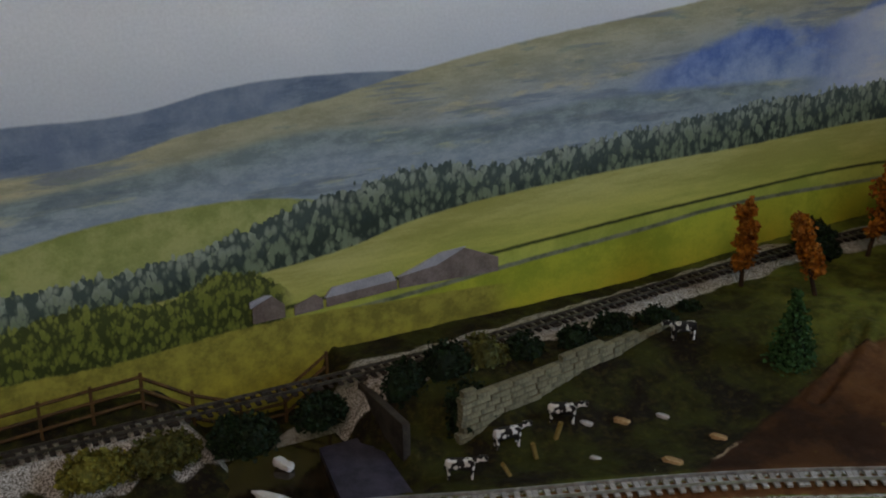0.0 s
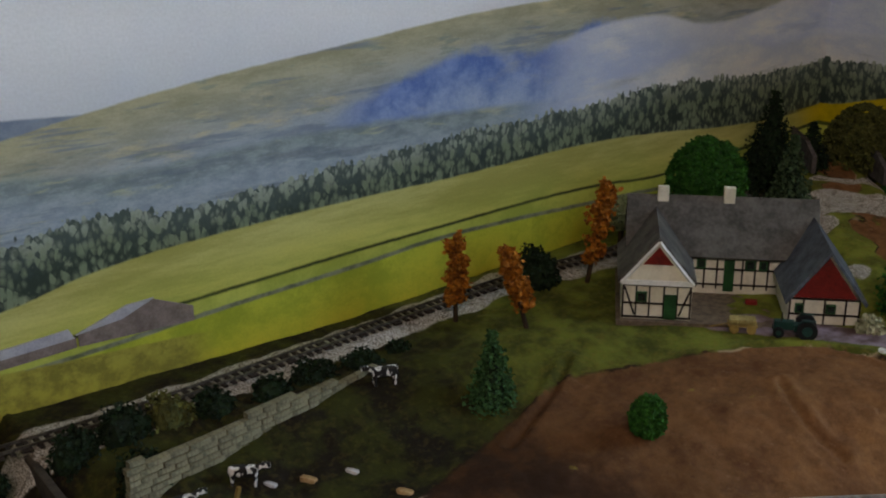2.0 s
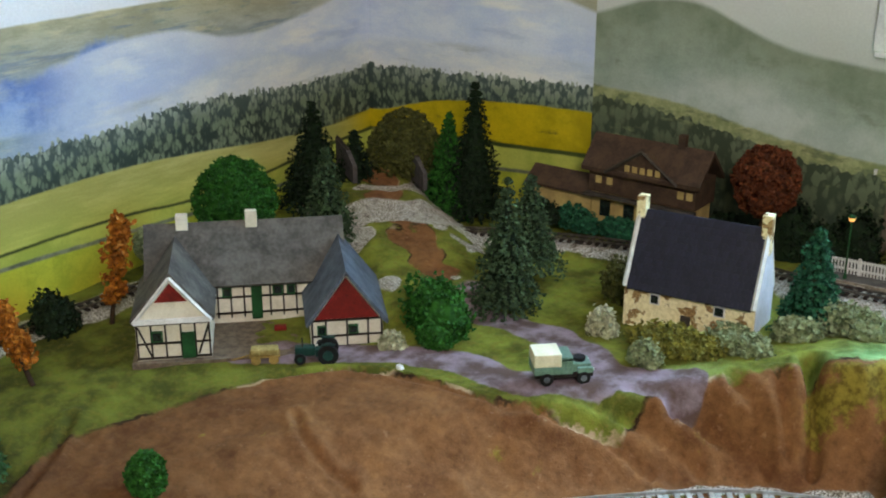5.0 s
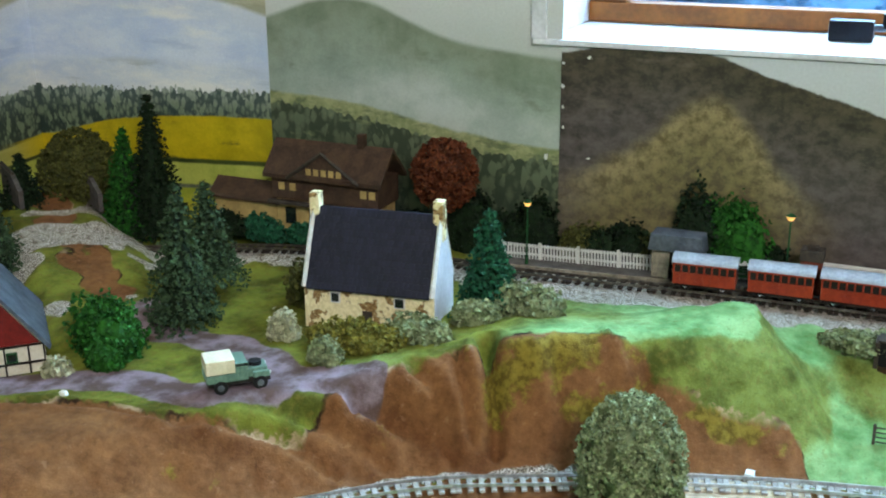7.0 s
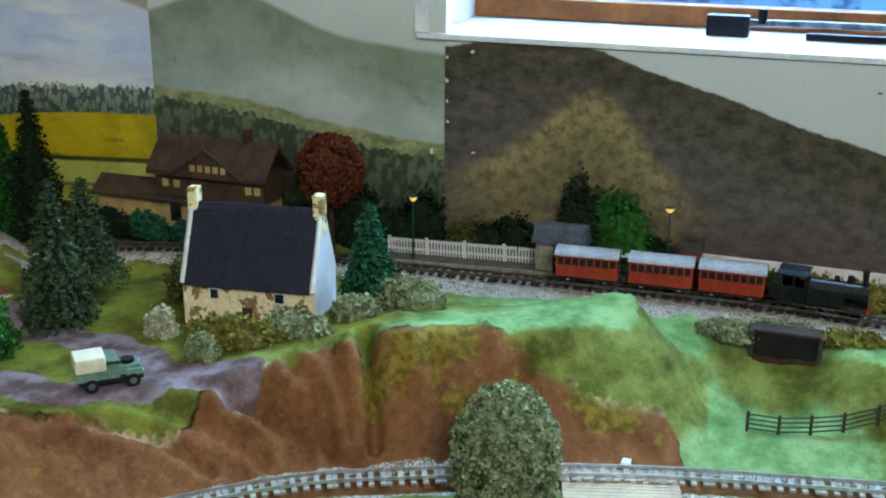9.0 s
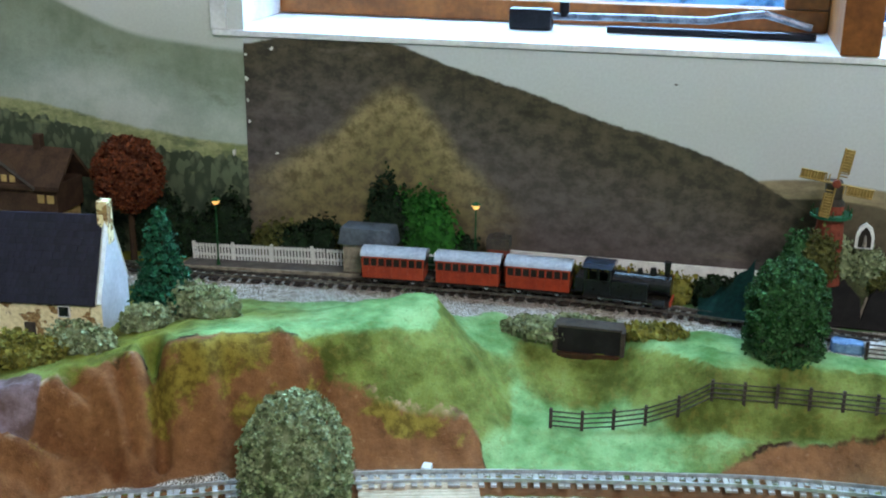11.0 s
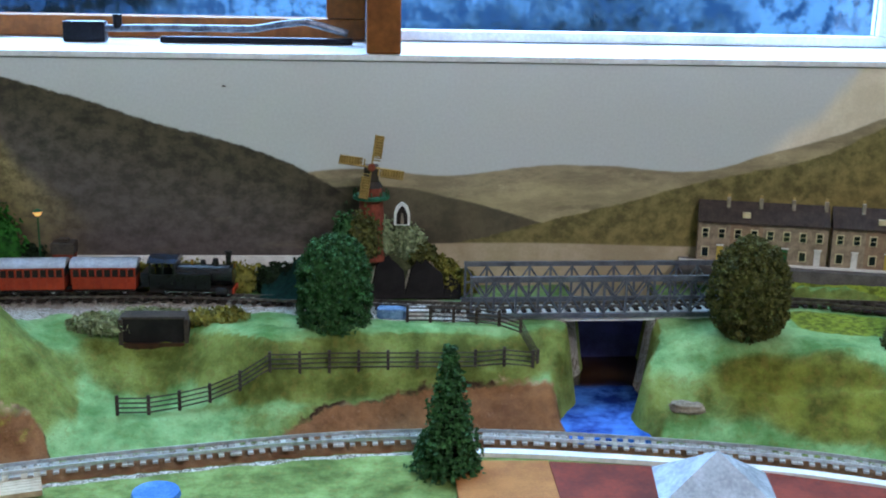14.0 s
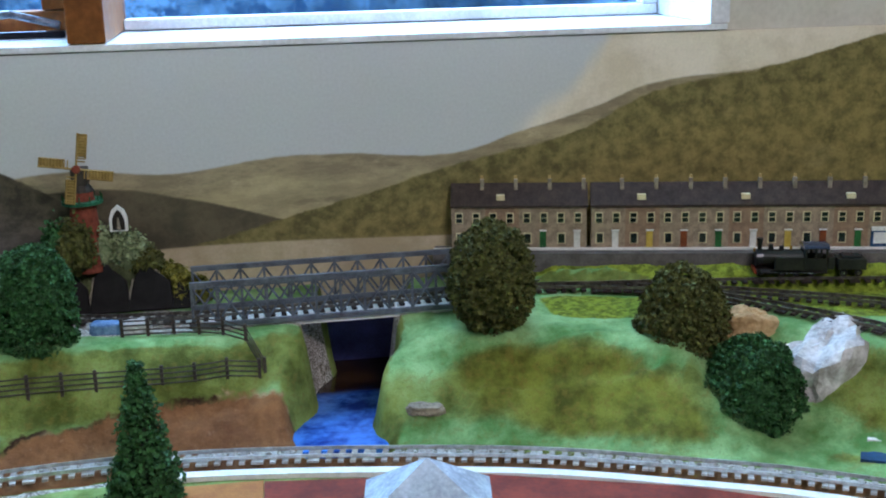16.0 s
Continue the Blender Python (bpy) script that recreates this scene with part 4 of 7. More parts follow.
def topiary(x, y, z0, z1, r, material, label, dense=1.0, egg=0.0, base=None, dome=False):
    """A stiff rounded model tree of foam clumps in uneven rows, with dark gaps between them."""
    g0 = ground_z(x, y) if base is None else base
    t = thing("tree", pose(x, y, g0), label, "tree")
    c, h = (z0 + z1) / 2 - g0, (z1 - z0) / 2
    lobe = 0.0062 if r > 0.02 else 0.004
    m = int(8.6 * r * h / (lobe * lobe))
    i = np.arange(m) + 0.5
    zc = 1 - 2 * i / m
    az = i * 2.39996 + rng.normal(0, 0.18, m)
    ring = np.sqrt(1 - zc ** 2) if not dome else np.where(zc > 0, np.sqrt(1 - zc ** 2), 1.0 - 0.10 * zc ** 2)
    if egg:
        ring = ring * (1 - egg * zc)
    out = np.stack([ring * np.cos(az), ring * np.sin(az), zc], 1)
    centres = out * np.array((r - lobe * 0.45, r - lobe * 0.45, h - lobe * 0.4)) * rng.uniform(0.92, 1.03, (m, 1)) + (0, 0, c)
    per = max(14, int(30 * dense))
    d = rng.normal(0, 1, (m, per, 3))
    d /= np.linalg.norm(d, axis=2)[..., None]
    d = d + out[:, None, :] * 0.75 + np.array((0, 0, 0.25))
    d /= np.linalg.norm(d, axis=2)[..., None]
    p = centres[:, None, :] + d * lobe * rng.uniform(0.55, 1.0, (m, per, 1)) * np.array((1.1, 1.1, 0.72))
    tufts(p.reshape(-1, 3), d.reshape(-1, 3), 0.00098, material).parent = t
    core((r * 0.88, r * 0.88, h * 0.90), (0, 0, c), material, t)
    part("trunk", bar((0, 0, -0.003), (0, 0, c), 0.0032, 7, 0.002), bark, t)
    return t


def conifer(x, y, z0, z1, r, material, label, layers=14, base=None):
    """A model fir: drooping whorls of needle branches on a tapered trunk."""
    g0 = ground_z(x, y) if base is None else base
    t = thing("fir_tree", pose(x, y, g0), label, "fir tree")
    lo, hi = z0 - g0, z1 - g0
    pts, nor = [], []
    for k in range(layers):
        f = k / (layers - 1)
        zc, rad = lo + (hi - lo) * (0.06 + 0.92 * f), r * (1 - f) ** 0.85 + 0.002
        arms = max(6, int(15 * (1 - f)) + 4)
        for a in np.linspace(0, 2 * math.pi, arms, endpoint=False) + rng.uniform(0, 1):
            ln = rad * rng.uniform(0.75, 1.12)
            for q in np.linspace(0.12, 1.0, max(4, int(ln / 0.0028))):
                for _ in range(5):
                    pts.append((math.cos(a) * ln * q + rng.normal(0, 0.0014), math.sin(a) * ln * q + rng.normal(0, 0.0014), zc - ln * q * q * 0.38 + rng.normal(0, 0.0012)))
                    nor.append((math.cos(a) * 0.5, math.sin(a) * 0.5, 0.8))
    tufts(np.array(pts), np.array(nor), 0.0012, material).parent = t
    # near-black cone inside: the shade between the branches put in as colour
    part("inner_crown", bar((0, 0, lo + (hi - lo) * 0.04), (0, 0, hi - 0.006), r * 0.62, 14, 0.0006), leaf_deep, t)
    part("trunk", bar((0, 0, -0.003), (0, 0, hi - 0.004), 0.0034, 7, 0.0008), bark, t)
    return t


def bush(x, y, rx, ry, h, material, label, n=900, base=None, clumps=5, name="bush", size=0.0014):
    """A low clump of foam foliage made of several uneven lobes."""
    g0 = ground_z(x, y) if base is None else base
    t = thing(name, pose(x, y, g0), label, "bush")
    ps, ds = [], []
    for k in range(clumps):
        cx, cy = (rng.uniform(-0.55, 0.55) * rx, rng.uniform(-0.5, 0.5) * ry) if k else (0, 0)
        kk = rng.uniform(0.5, 0.75) if k else 0.8
        p, d = sphere_points(max(120, 5 * n // (2 * clumps)), (rx * kk, ry * kk, h * kk), (cx, cy, h * 0.25 * rng.uniform(0.5, 1.2)), 0.3)
        ok = p[:, 2] > -0.003
        ps.append(p[ok]), ds.append(d[ok])
        core((rx * kk * 0.82, ry * kk * 0.82, h * kk * 0.82), (cx, cy, h * 0.25), material, t)
    tufts(np.concatenate(ps), np.concatenate(ds), size, material).parent = t
    return t


def autumn_tree(x, y, z1, r, lean=(0.0, 0.0)):
    g0 = ground_z(x, y)
    h = z1 - g0
    t = thing("autumn_tree", pose(x, y, g0), "slender model tree with sparse orange autumn leaves", "tree", "autumn trees by the farmhouse")
    top = (lean[0], lean[1], h)
    part("trunk", bar((0, 0, -0.003), top, 0.0024, 7, 0.0007), bark, t)
    bm = bmesh.new()
    ps = []
    for k in range(46):
        f = rng.uniform(0.22, 0.98)
        a = rng.uniform(0, 2 * math.pi)
        ln = r * rng.uniform(0.4, 1.0) * (1.05 - abs(f - 0.5))
        b = Vector((lean[0] * f, lean[1] * f, h * f))
        e = b + Vector((math.cos(a) * ln, math.sin(a) * ln, ln * 0.8))
        add_bar(bm, b, e, 0.0006, 4, 0.0003)
        for q in rng.uniform(0.35, 1.05, 22):
            ps.append(np.array(b + (e - b) * q) + rng.normal(0, 0.0022, 3))
    part("limbs", bm, bark, t)
    ps = np.array(ps)
    tufts(ps, rng.normal(0, 1, ps.shape), 0.0017, leaf_gold).parent = t
    return t


# ---- farmhouse ----
plaster = surface("cream_plaster", "cfc8b0", "ece6d2", 60, 0.7, fine=500)
timber = surface("black_timber", "15120f", "2c241c", 80, 0.7)
red_board = surface("red_gable_boards", "5c1512", "8a241c", 60, 0.65)
green_paint = surface("green_paint", "12361c", "1f5a2c", 60, 0.5)
slate_worn = surface("worn_grey_thatch", "3f3c38", "6d6a62", 45, 0.85, fine=300, bump=0.8)
slate_blue = surface("blue_black_slate", "14151f", "2a2c40", 70, 0.6, fine=300, bump=0.6)
slate_grey = surface("grey_slate", "3a4148", "646d76", 60, 0.7, fine=300, bump=0.6)
window_dark = surface("dark_window", "0d1412", "26302c", 60, 0.15, spec=0.6)
cobble = surface("cobbled_yard", "53463a", "7d6c58", 160, 0.85, fine=700, bump=0.7)
rust_wood = surface("brown_boarding", "33241a", "54402f", 70, 0.7, fine=400)
ochre_wall = surface("ochre_plaster", "9a8350", "c2a868", 60, 0.75)
brick = surface("red_brick", "5c2a1c", "8a4632", 200, 0.8, fine=700, bump=0.5)
stone_wall = surface("grey_stone", "6a6355", "a39a86", 130, 0.85, fine=600, bump=0.7)
grey_metal = surface("grey_painted_metal", "464b52", "727880", 90, 0.4, metal=0.3)
white_fence = surface("white_fence_paint", "cdcdc6", "efefe9", 80, 0.6)
dark_wood = surface("dark_weathered_wood", "2a2520", "4d463c", 80, 0.8)
brown_fence = surface("brown_fence_wood", "3a2814", "64461f", 80, 0.75)
asphalt = surface("grey_road", "4a4744", "6b6763", 80, 0.85, fine=600)


def gable_wall(w, d0, d1, eave, apex):
    return prism([(0, 0), (w, 0), (w, eave), (w / 2, apex), (0, eave)], d0, d1)


def roof_pair(w, d0, d1, eave, apex, th, over, material, parent, name="roof"):
    """Two roof slopes over a gabled body whose ridge runs along y."""
    run = math.hypot(w / 2, apex - eave)
    ux, uz = (w / 2) / run, (apex - eave) / run
    for sgn in (0, 1):
        e = (-ux * over, eave - uz * over)
        prof = [e, (w / 2, apex), (w / 2, apex + th * 1.2), (e[0] - uz * th * 0.6, e[1] + th)]
        if sgn:
            prof = [(w - x, z) for x, z in prof]
        part(name, prism(prof, d0 - over * 0.5, d1 + over * 0.5), material, parent)


farm = thing("farmhouse", pose(-0.754, 0.517, 0.052, 0, 0, 46), "half-timbered cream farmhouse with red gables and worn grey roofs", "house")
part("yard", box(-0.004, 0.200, -0.006, 0.115, -0.02, 0.001), cobble, farm, "brown cobbled yard slab")
W1, EV, AP = 0.058, 0.034, 0.070
part("wall", gable_wall(W1, 0.0, 0.064, EV, AP), plaster, farm)
bm = gable_wall(W1, 0.0, 0.064, 0.026, 0.066)
bmesh.ops.translate(bm, verts=bm.verts[:], vec=(0.137, 0, 0))
part("wall", bm, plaster, farm)
body = prism([(0, 0), (0.060, 0), (0.060, 0.040), (0.030, 0.079), (0, 0.040)], 0.006, 0.168)
bmesh.ops.transform(body, matrix=pose(0, 0.0645, 0) @ Matrix(((0, 1, 0, 0), (1, 0, 0, 0), (0, 0, 1, 0), (0, 0, 0, 1))), verts=body.verts[:])
bmesh.ops.recalc_face_normals(body, faces=body.faces[:])
part("wall", body, plaster, farm)
roof_pair(W1, 0.004, 0.09, EV, AP, 0.0032, 0.004, slate_worn, farm)
holder = new("wing_roof")
holder.parent = farm
holder.location = (0.137, 0, 0)
roof_pair(W1, -0.003, 0.09, 0.026, 0.066, 0.0032, 0.005, slate_grey, holder, "roof_slope")
for sgn in (0, 1):
    prof = [(-0.004, 0.0346), (0.030, 0.0793), (0.030, 0.0826), (-0.007, 0.0376)]
    if sgn:
        prof = [(0.060 - x, z) for x, z in prof]
    bm = prism(prof, 0.003, 0.171)
    bmesh.ops.transform(bm, matrix=pose(0, 0.0645, 0) @ Matrix(((0, 1, 0, 0), (1, 0, 0, 0), (0, 0, 1, 0), (0, 0, 0, 1))), verts=bm.verts[:])
    bmesh.ops.recalc_face_normals(bm, faces=bm.faces[:])
    part("main_roof", bm, slate_worn, farm)
part("gable_board", prism([(0.0165, 0.0505), (0.0415, 0.0505), (0.029, 0.0660)], -0.0012, -0.0002), red_board, farm, "dark red gable triangle")
part("gable_board", prism([(0.1405, 0.0275), (0.1915, 0.0275), (0.166, 0.0625)], -0.0014, -0.0002), red_board, farm, "dark red gable triangle")
for a, b in (((-0.001, 0.0335), (0.029, 0.0705)), ((0.059, 0.0335), (0.029, 0.0705))):
    part("bargeboard", bar((a[0], -0.0016, a[1]), (b[0], -0.0016, b[1]), 0.0016, 4), white_fence, farm, "white bargeboard")
part("jetty", box(-0.001, 0.059, -0.0028, -0.0004, 0.0325, 0.0365), white_fence, farm, "white jetty beam")
for x in (0.001, 0.012, 0.023, 0.035, 0.046, 0.057, 0.138, 0.149, 0.166, 0.183, 0.194):
    part("timber", box(x - 0.0007, x + 0.0007, -0.0010, -0.0001, 0.002, 0.0315 if x < 0.1 else 0.0255), timber, farm)
for x0, x1, z in ((0.001, 0.058, 0.0318), (0.001, 0.058, 0.0155), (0.001, 0.058, 0.003), (0.138, 0.194, 0.0262), (0.138, 0.194, 0.0125), (0.138, 0.194, 0.003)):
    part("timber", box(x0, x1, -0.0013, -0.0002, z - 0.0007, z + 0.0007), timber, farm)
part("timber", bar((0.002, -0.0007, 0.030), (0.011, -0.0007, 0.005), 0.0008, 4), timber, farm)
part("timber", bar((0.057, -0.0007, 0.030), (0.048, -0.0007, 0.005), 0.0008, 4), timber, farm)
for x in (0.062, 0.073, 0.084, 0.095, 0.106, 0.117, 0.128):
    part("timber", box(x - 0.0007, x + 0.0007, 0.0633, 0.0644, 0.006, 0.039), timber, farm)
for z in (0.0385, 0.0245, 0.010):
    part("timber", box(0.060, 0.136, 0.0630, 0.0643, z - 0.0007, z + 0.0007), timber, farm)
for x0, x1, y, z0, z1 in ((0.012, 0.021, 0, 0.017, 0.026), (0.142, 0.149, 0, 0.014, 0.022), (0.167, 0.175, 0, 0.014, 0.022), (0.066, 0.074, 0.0645, 0.025, 0.034),
                          (0.108, 0.117, 0.0645, 0.025, 0.034), (0.120, 0.127, 0.0645, 0.025, 0.034)):
    w = part("window", box(x0, x1, y - 0.0019, y - 0.0003, z0, z1), green_paint, farm, "green framed window")
    part("pane", box(x0 + 0.0012, x1 - 0.0012, y - 0.0023, y - 0.002, z0 + 0.0012, z1 - 0.0012), window_dark, w)
part("door", box(0.0355, 0.0455, -0.0020, -0.0003, 0.002, 0.024), green_paint, farm, "dark green plank door")
part("door", box(0.090, 0.099, 0.0625, 0.0642, 0.004, 0.034), green_paint, farm, "dark green plank door")
part("chimney", box(0.030, 0.040, 0.090, 0.097, 0.074, 0.0905, 0.001), plaster, farm, "pale rendered chimney")
part("chimney", box(0.088, 0.098, 0.090, 0.097, 0.074, 0.0915, 0.001), plaster, farm, "pale rendered chimney")
part("flower_trough", box(0.108, 0.118, 0.040, 0.046, 0.0012, 0.005, 0.001), red_board, farm, "small red flower trough")

# ---- white cottage ----
cot_plaster = Nodes("flaking_whitewash")
g = cot_plaster
p = g.coord()
patch = g.step(g.noise(p, 60.0, 4.0, 0.6), 0.52, 0.55)
wash = g.mix(g.step(g.noise(p, 300.0), 0.4, 0.6), srgb("e6d8a4"), srgb("faedc0"))
g.link(g.mix(patch, wash, g.mix(g.step(g.noise(p, 500.0), 0.4, 0.6), srgb("7a5c34"), srgb("a88a58"))), g.bsdf.inputs["Base Color"])
g.bsdf.inputs["Roughness"].default_value = 0.8
g.bump(patch, 0.7, -0.0008)
cottage = thing("cottage", pose(-0.468, 0.783, 0.060, 0, 0, 8), "whitewashed stone cottage with flaking walls and blue slate roof", "house")
body = prism([(0, -0.01), (0.052, -0.01), (0.052, 0.047), (0.026, 0.100), (0, 0.047)], 0.0, 0.106)
swap = Matrix(((0, 1, 0, 0), (1, 0, 0, 0), (0, 0, 1, 0), (0, 0, 0, 1)))
bmesh.ops.transform(body, matrix=swap, verts=body.verts[:])
bmesh.ops.recalc_face_normals(body, faces=body.faces[:])
part("wall", body, cot_plaster.mat, cottage)
part("roof", box(0.003, 0.103, 0.0, 0.0655, 0.0, 0.0012), slate_blue, cottage, "dark blue slate roof").matrix_local = pose(0, -0.003, 0.0412, 64, 0, 0)
part("roof", box(0.003, 0.103, 0.0, 0.0655, -0.0012, 0.0), slate_blue, cottage, "dark blue slate roof").matrix_local = pose(0, 0.055, 0.0412, 116, 0, 0)
slate = bpy.data.meshes.new("slate")
bm = box(-0.0020, 0.0020, 0.0, 0.0064, 0.0, 0.0006)
bm.to_mesh(slate), bm.free(), slate.materials.append(surface("slate_piece", "14151f", "2a2c40", 70, 0.55, fine=300, vary=0.3))
for k in range(12):
    for j in range(24):
        ob = new("slate", slate)
        ob.parent = cottage
        ob.matrix_local = pose(0, -0.003, 0.0412, 64, 0, 0) @ pose(0.0052 + j * 0.0041 + (0.0012 if k % 2 else 0), 0.0004 + k * 0.0053, 0.0016, -4 + float(rng.uniform(-1.5, 1.5)), 0, float(rng.uniform(-2, 2)))
part("gable_face", prism([(0.0, -0.008), (0.052, -0.008), (0.052, 0.046), (0.026, 0.099), (0, 0.046)], 0.1062, 0.1068), white_paint, cottage, "white painted gable end").matrix_local = swap
part("gable_coping", bar((0.105, -0.003, 0.043), (0.105, 0.026, 0.103), 0.0022, 4), white_fence, cottage)
part("gable_coping", bar((0.105, 0.055, 0.043), (0.105, 0.026, 0.103), 0.0022, 4), white_fence, cottage)
part("gable_coping", bar((0.001, -0.003, 0.043), (0.001, 0.026, 0.103), 0.0022, 4), white_fence, cottage)
part("chimney", box(-0.0015, 0.0065, 0.021, 0.031, 0.080, 0.112, 0.001), cot_plaster.mat, cottage)
part("chimney", box(0.0995, 0.1075, 0.021, 0.031, 0.080, 0.112, 0.001), cot_plaster.mat, cottage)
for x0, x1 in ((0.022, 0.030), (0.074, 0.083)):
    w = part("window", box(x0, x1, -0.0012, 0.002, 0.031, 0.040), white_fence, cottage, "small white framed window")
    part("pane", box(x0 + 0.001, x1 - 0.001, -0.0016, -0.0013, 0.032, 0.039), window_dark, w)
part("door", box(0.048, 0.056, -0.0010, 0.002, -0.004, 0.026), dark_wood, cottage)

# ---- chalet station ----
st = thing("station_building", pose(-0.672, 0.955, 0.078), "brown boarded chalet station building with ochre ground floor", "station")
part("low_wing", box(0.0, 0.070, 0.004, 0.036, -0.004, 0.032), ochre_wall, st, "ochre plastered low wing")
bm = prism([(0.0, 0.0315), (0.020, 0.046), (0.040, 0.0315), (0.040, 0.029), (0.0, 0.029)], -0.006, 0.0755)
bmesh.ops.transform(bm, matrix=swap, verts=bm.verts[:])
bmesh.ops.recalc_face_normals(bm, faces=bm.faces[:])
part("low_roof", bm, rust_wood, st, "dark brown low roof")
part("ground_floor", box(0.072, 0.180, 0.002, 0.038, -0.004, 0.036), ochre_wall, st, "ochre plastered ground floor")
part("upper_floor", box(0.070, 0.183, -0.002, 0.040, 0.0365, 0.062), rust_wood, st, "dark brown boarded upper floor")
part("balcony", box(0.068, 0.185, -0.008, -0.0022, 0.033, 0.036), dark_wood, st)
bm = prism([(-0.008, 0.058), (0.019, 0.086), (0.046, 0.058), (0.046, 0.062), (0.019, 0.0905), (-0.008, 0.062)], 0.064, 0.189)
bmesh.ops.transform(bm, matrix=swap, verts=bm.verts[:])
bmesh.ops.recalc_face_normals(bm, faces=bm.faces[:])
part("main_roof", bm, rust_wood, st, "dark brown main roof")
part("gable", prism([(0.096, 0.060), (0.160, 0.060), (0.128, 0.083)], -0.007, 0.018), rust_wood, st)
for x0, x1 in (((0.090), 0.128), (0.166, 0.128)):
    part("gable_rafter", bar((x0, -0.008, 0.059), (x1, -0.008, 0.0855), 0.0018, 4), dark_wood, st)
for k in range(5):
    part("window", box(0.111 + 0.008 * k, 0.116 + 0.008 * k, -0.0078, -0.0068, 0.064, 0.070), ochre_wall, st, "pale shuttered window")
for x in (0.078, 0.090, 0.165, 0.174):
    part("window", box(x, x + 0.006, -0.0032, -0.0018, 0.046, 0.053), ochre_wall, st, "pale shuttered window")
for x in (0.082, 0.108, 0.135, 0.160):
    part("window", box(x, x + 0.011, 0.0005, 0.0025, 0.012, 0.028), window_dark, st)
part("chimney", box(0.153, 0.160, 0.016, 0.023, 0.080, 0.101, 0.0006), rust_wood, st)

# ---- halt: platform, fence, shelter, lamps ----
PZ = 0.0862
HALT = pose(-0.118, 0, PZ, 0, -2.2, 0)
deck = part("pavement_platform", box(-0.265, 0.0, 0.9625, 0.992, -0.014, 0.0, 0.0008), asphalt)
deck.matrix_world = HALT
tagged(deck, "grey tarmac halt platform with a dark edge", "platform", kind="structure")
lip = part("trim_platform_edge", box(-0.265, 0.0, 0.9600, 0.9623, -0.012, 0.0005, 0.0004), stone_wall)
lip.matrix_world = HALT
tagged(lip, "worn grey stone platform edging", "platform edge", kind="structure")
fence = thing("platform_fence", pose(-0.378, 0.9815, PZ - 0.0110, 0, -2.2, 0), "white picket fence along the back of the platform", "fence")
bm = box(-0.0007, 0.0007, -0.0005, 0.0005, 0.0, 0.0150)
me = bpy.data.meshes.new("picket")
bm.to_mesh(me), bm.free(), me.materials.append(white_fence)
for k in range(90):
    ob = new("picket", me)
    ob.parent, ob.location = fence, (k * 0.0029, 0, 0)
for z in (0.004, 0.0118):
    part("rail", box(-0.001, 0.260, 0.0006, 0.0016, z, z + 0.0020), white_fence, fence)
for k in range(8):
    part("post", box(k * 0.036 - 0.0012, k * 0.036 + 0.0012, -0.0012, 0.0012, 0, 0.0165), white_fence, fence)
part("gate_board", box(0.175, 0.199, -0.0014, -0.0008, 0.002, 0.0145), white_fence, fence)
tagged(part("trim_low_wall", box(-0.118, 0.115, 0.992, 0.9955, 0.070, 0.1035, 0.0006), white_fence), "low pale strip of wall behind the line", "wall", kind="structure")
sh = thing("platform_shelter", pose(-0.237, 0.9640, PZ - 0.0035), "small grey stone platform shelter with slate roof", "shelter")
for x0, x1 in ((0, 0.015), (0.026, 0.041)):
    part("front_wall", box(x0, x1, 0, 0.002, 0, 0.0245), stone_wall, sh)
part("back_wall", box(0, 0.041, 0.015, 0.0165, 0, 0.026), stone_wall, sh)
for x0 in (0.0, 0.0395):
    part("side_wall", box(x0, x0 + 0.0015, 0.0022, 0.0148, 0, 0.025), stone_wall, sh)
part("roof", prism([(-0.003, 0.0248), (0.044, 0.0248), (0.0415, 0.039), (-0.0005, 0.039)], -0.004, 0.017), slate_grey, sh, "grey slate lean-to roof")
part("bench", box(0.004, 0.037, 0.009, 0.0145, 0.006, 0.0072), dark_wood, sh)
hut = thing("relay_tower", pose(-0.1170, 0.9665, 0.080), "narrow red brick tower with dark boxed top", "tower")
part("shaft", box(0, 0.0165, 0, 0.013, 0, 0.0316, 0.0005), brick, hut)
part("tank", box(-0.001, 0.0175, -0.001, 0.014, 0.0318, 0.041, 0.001), dark_wood, hut, "dark boxed tank")
part("cap", box(0.004, 0.0125, 0.003, 0.010, 0.0412, 0.0435, 0.0005), dark_wood, hut)
seat = thing("platform_bench", pose(-0.178, 0.9705, PZ - 0.0022), "dark green slatted platform bench", "bench")
for k in range(3):
    part("slat", box(0, 0.022, 0.001 + 0.0022 * k, 0.0026 + 0.0022 * k, 0.005, 0.0058), green_paint, seat)
    part("back_slat", box(0, 0.022, 0.008, 0.0088, 0.007 + 0.0022 * k, 0.0086 + 0.0022 * k), green_paint, seat)
for x in (0.001, 0.020):
    part("leg", box(x, x + 0.001, 0.001, 0.0078, 0, 0.0049), timber, seat)
glow = Nodes("lamp_glow")
glow.bsdf.inputs["Base Color"].default_value = (1, 0.75, 0.3, 1)
glow.bsdf.inputs["Emission Color"].default_value = (1, 0.45, 0.08, 1)
glow.bsdf.inputs["Emission Strength"].default_value = 0.8


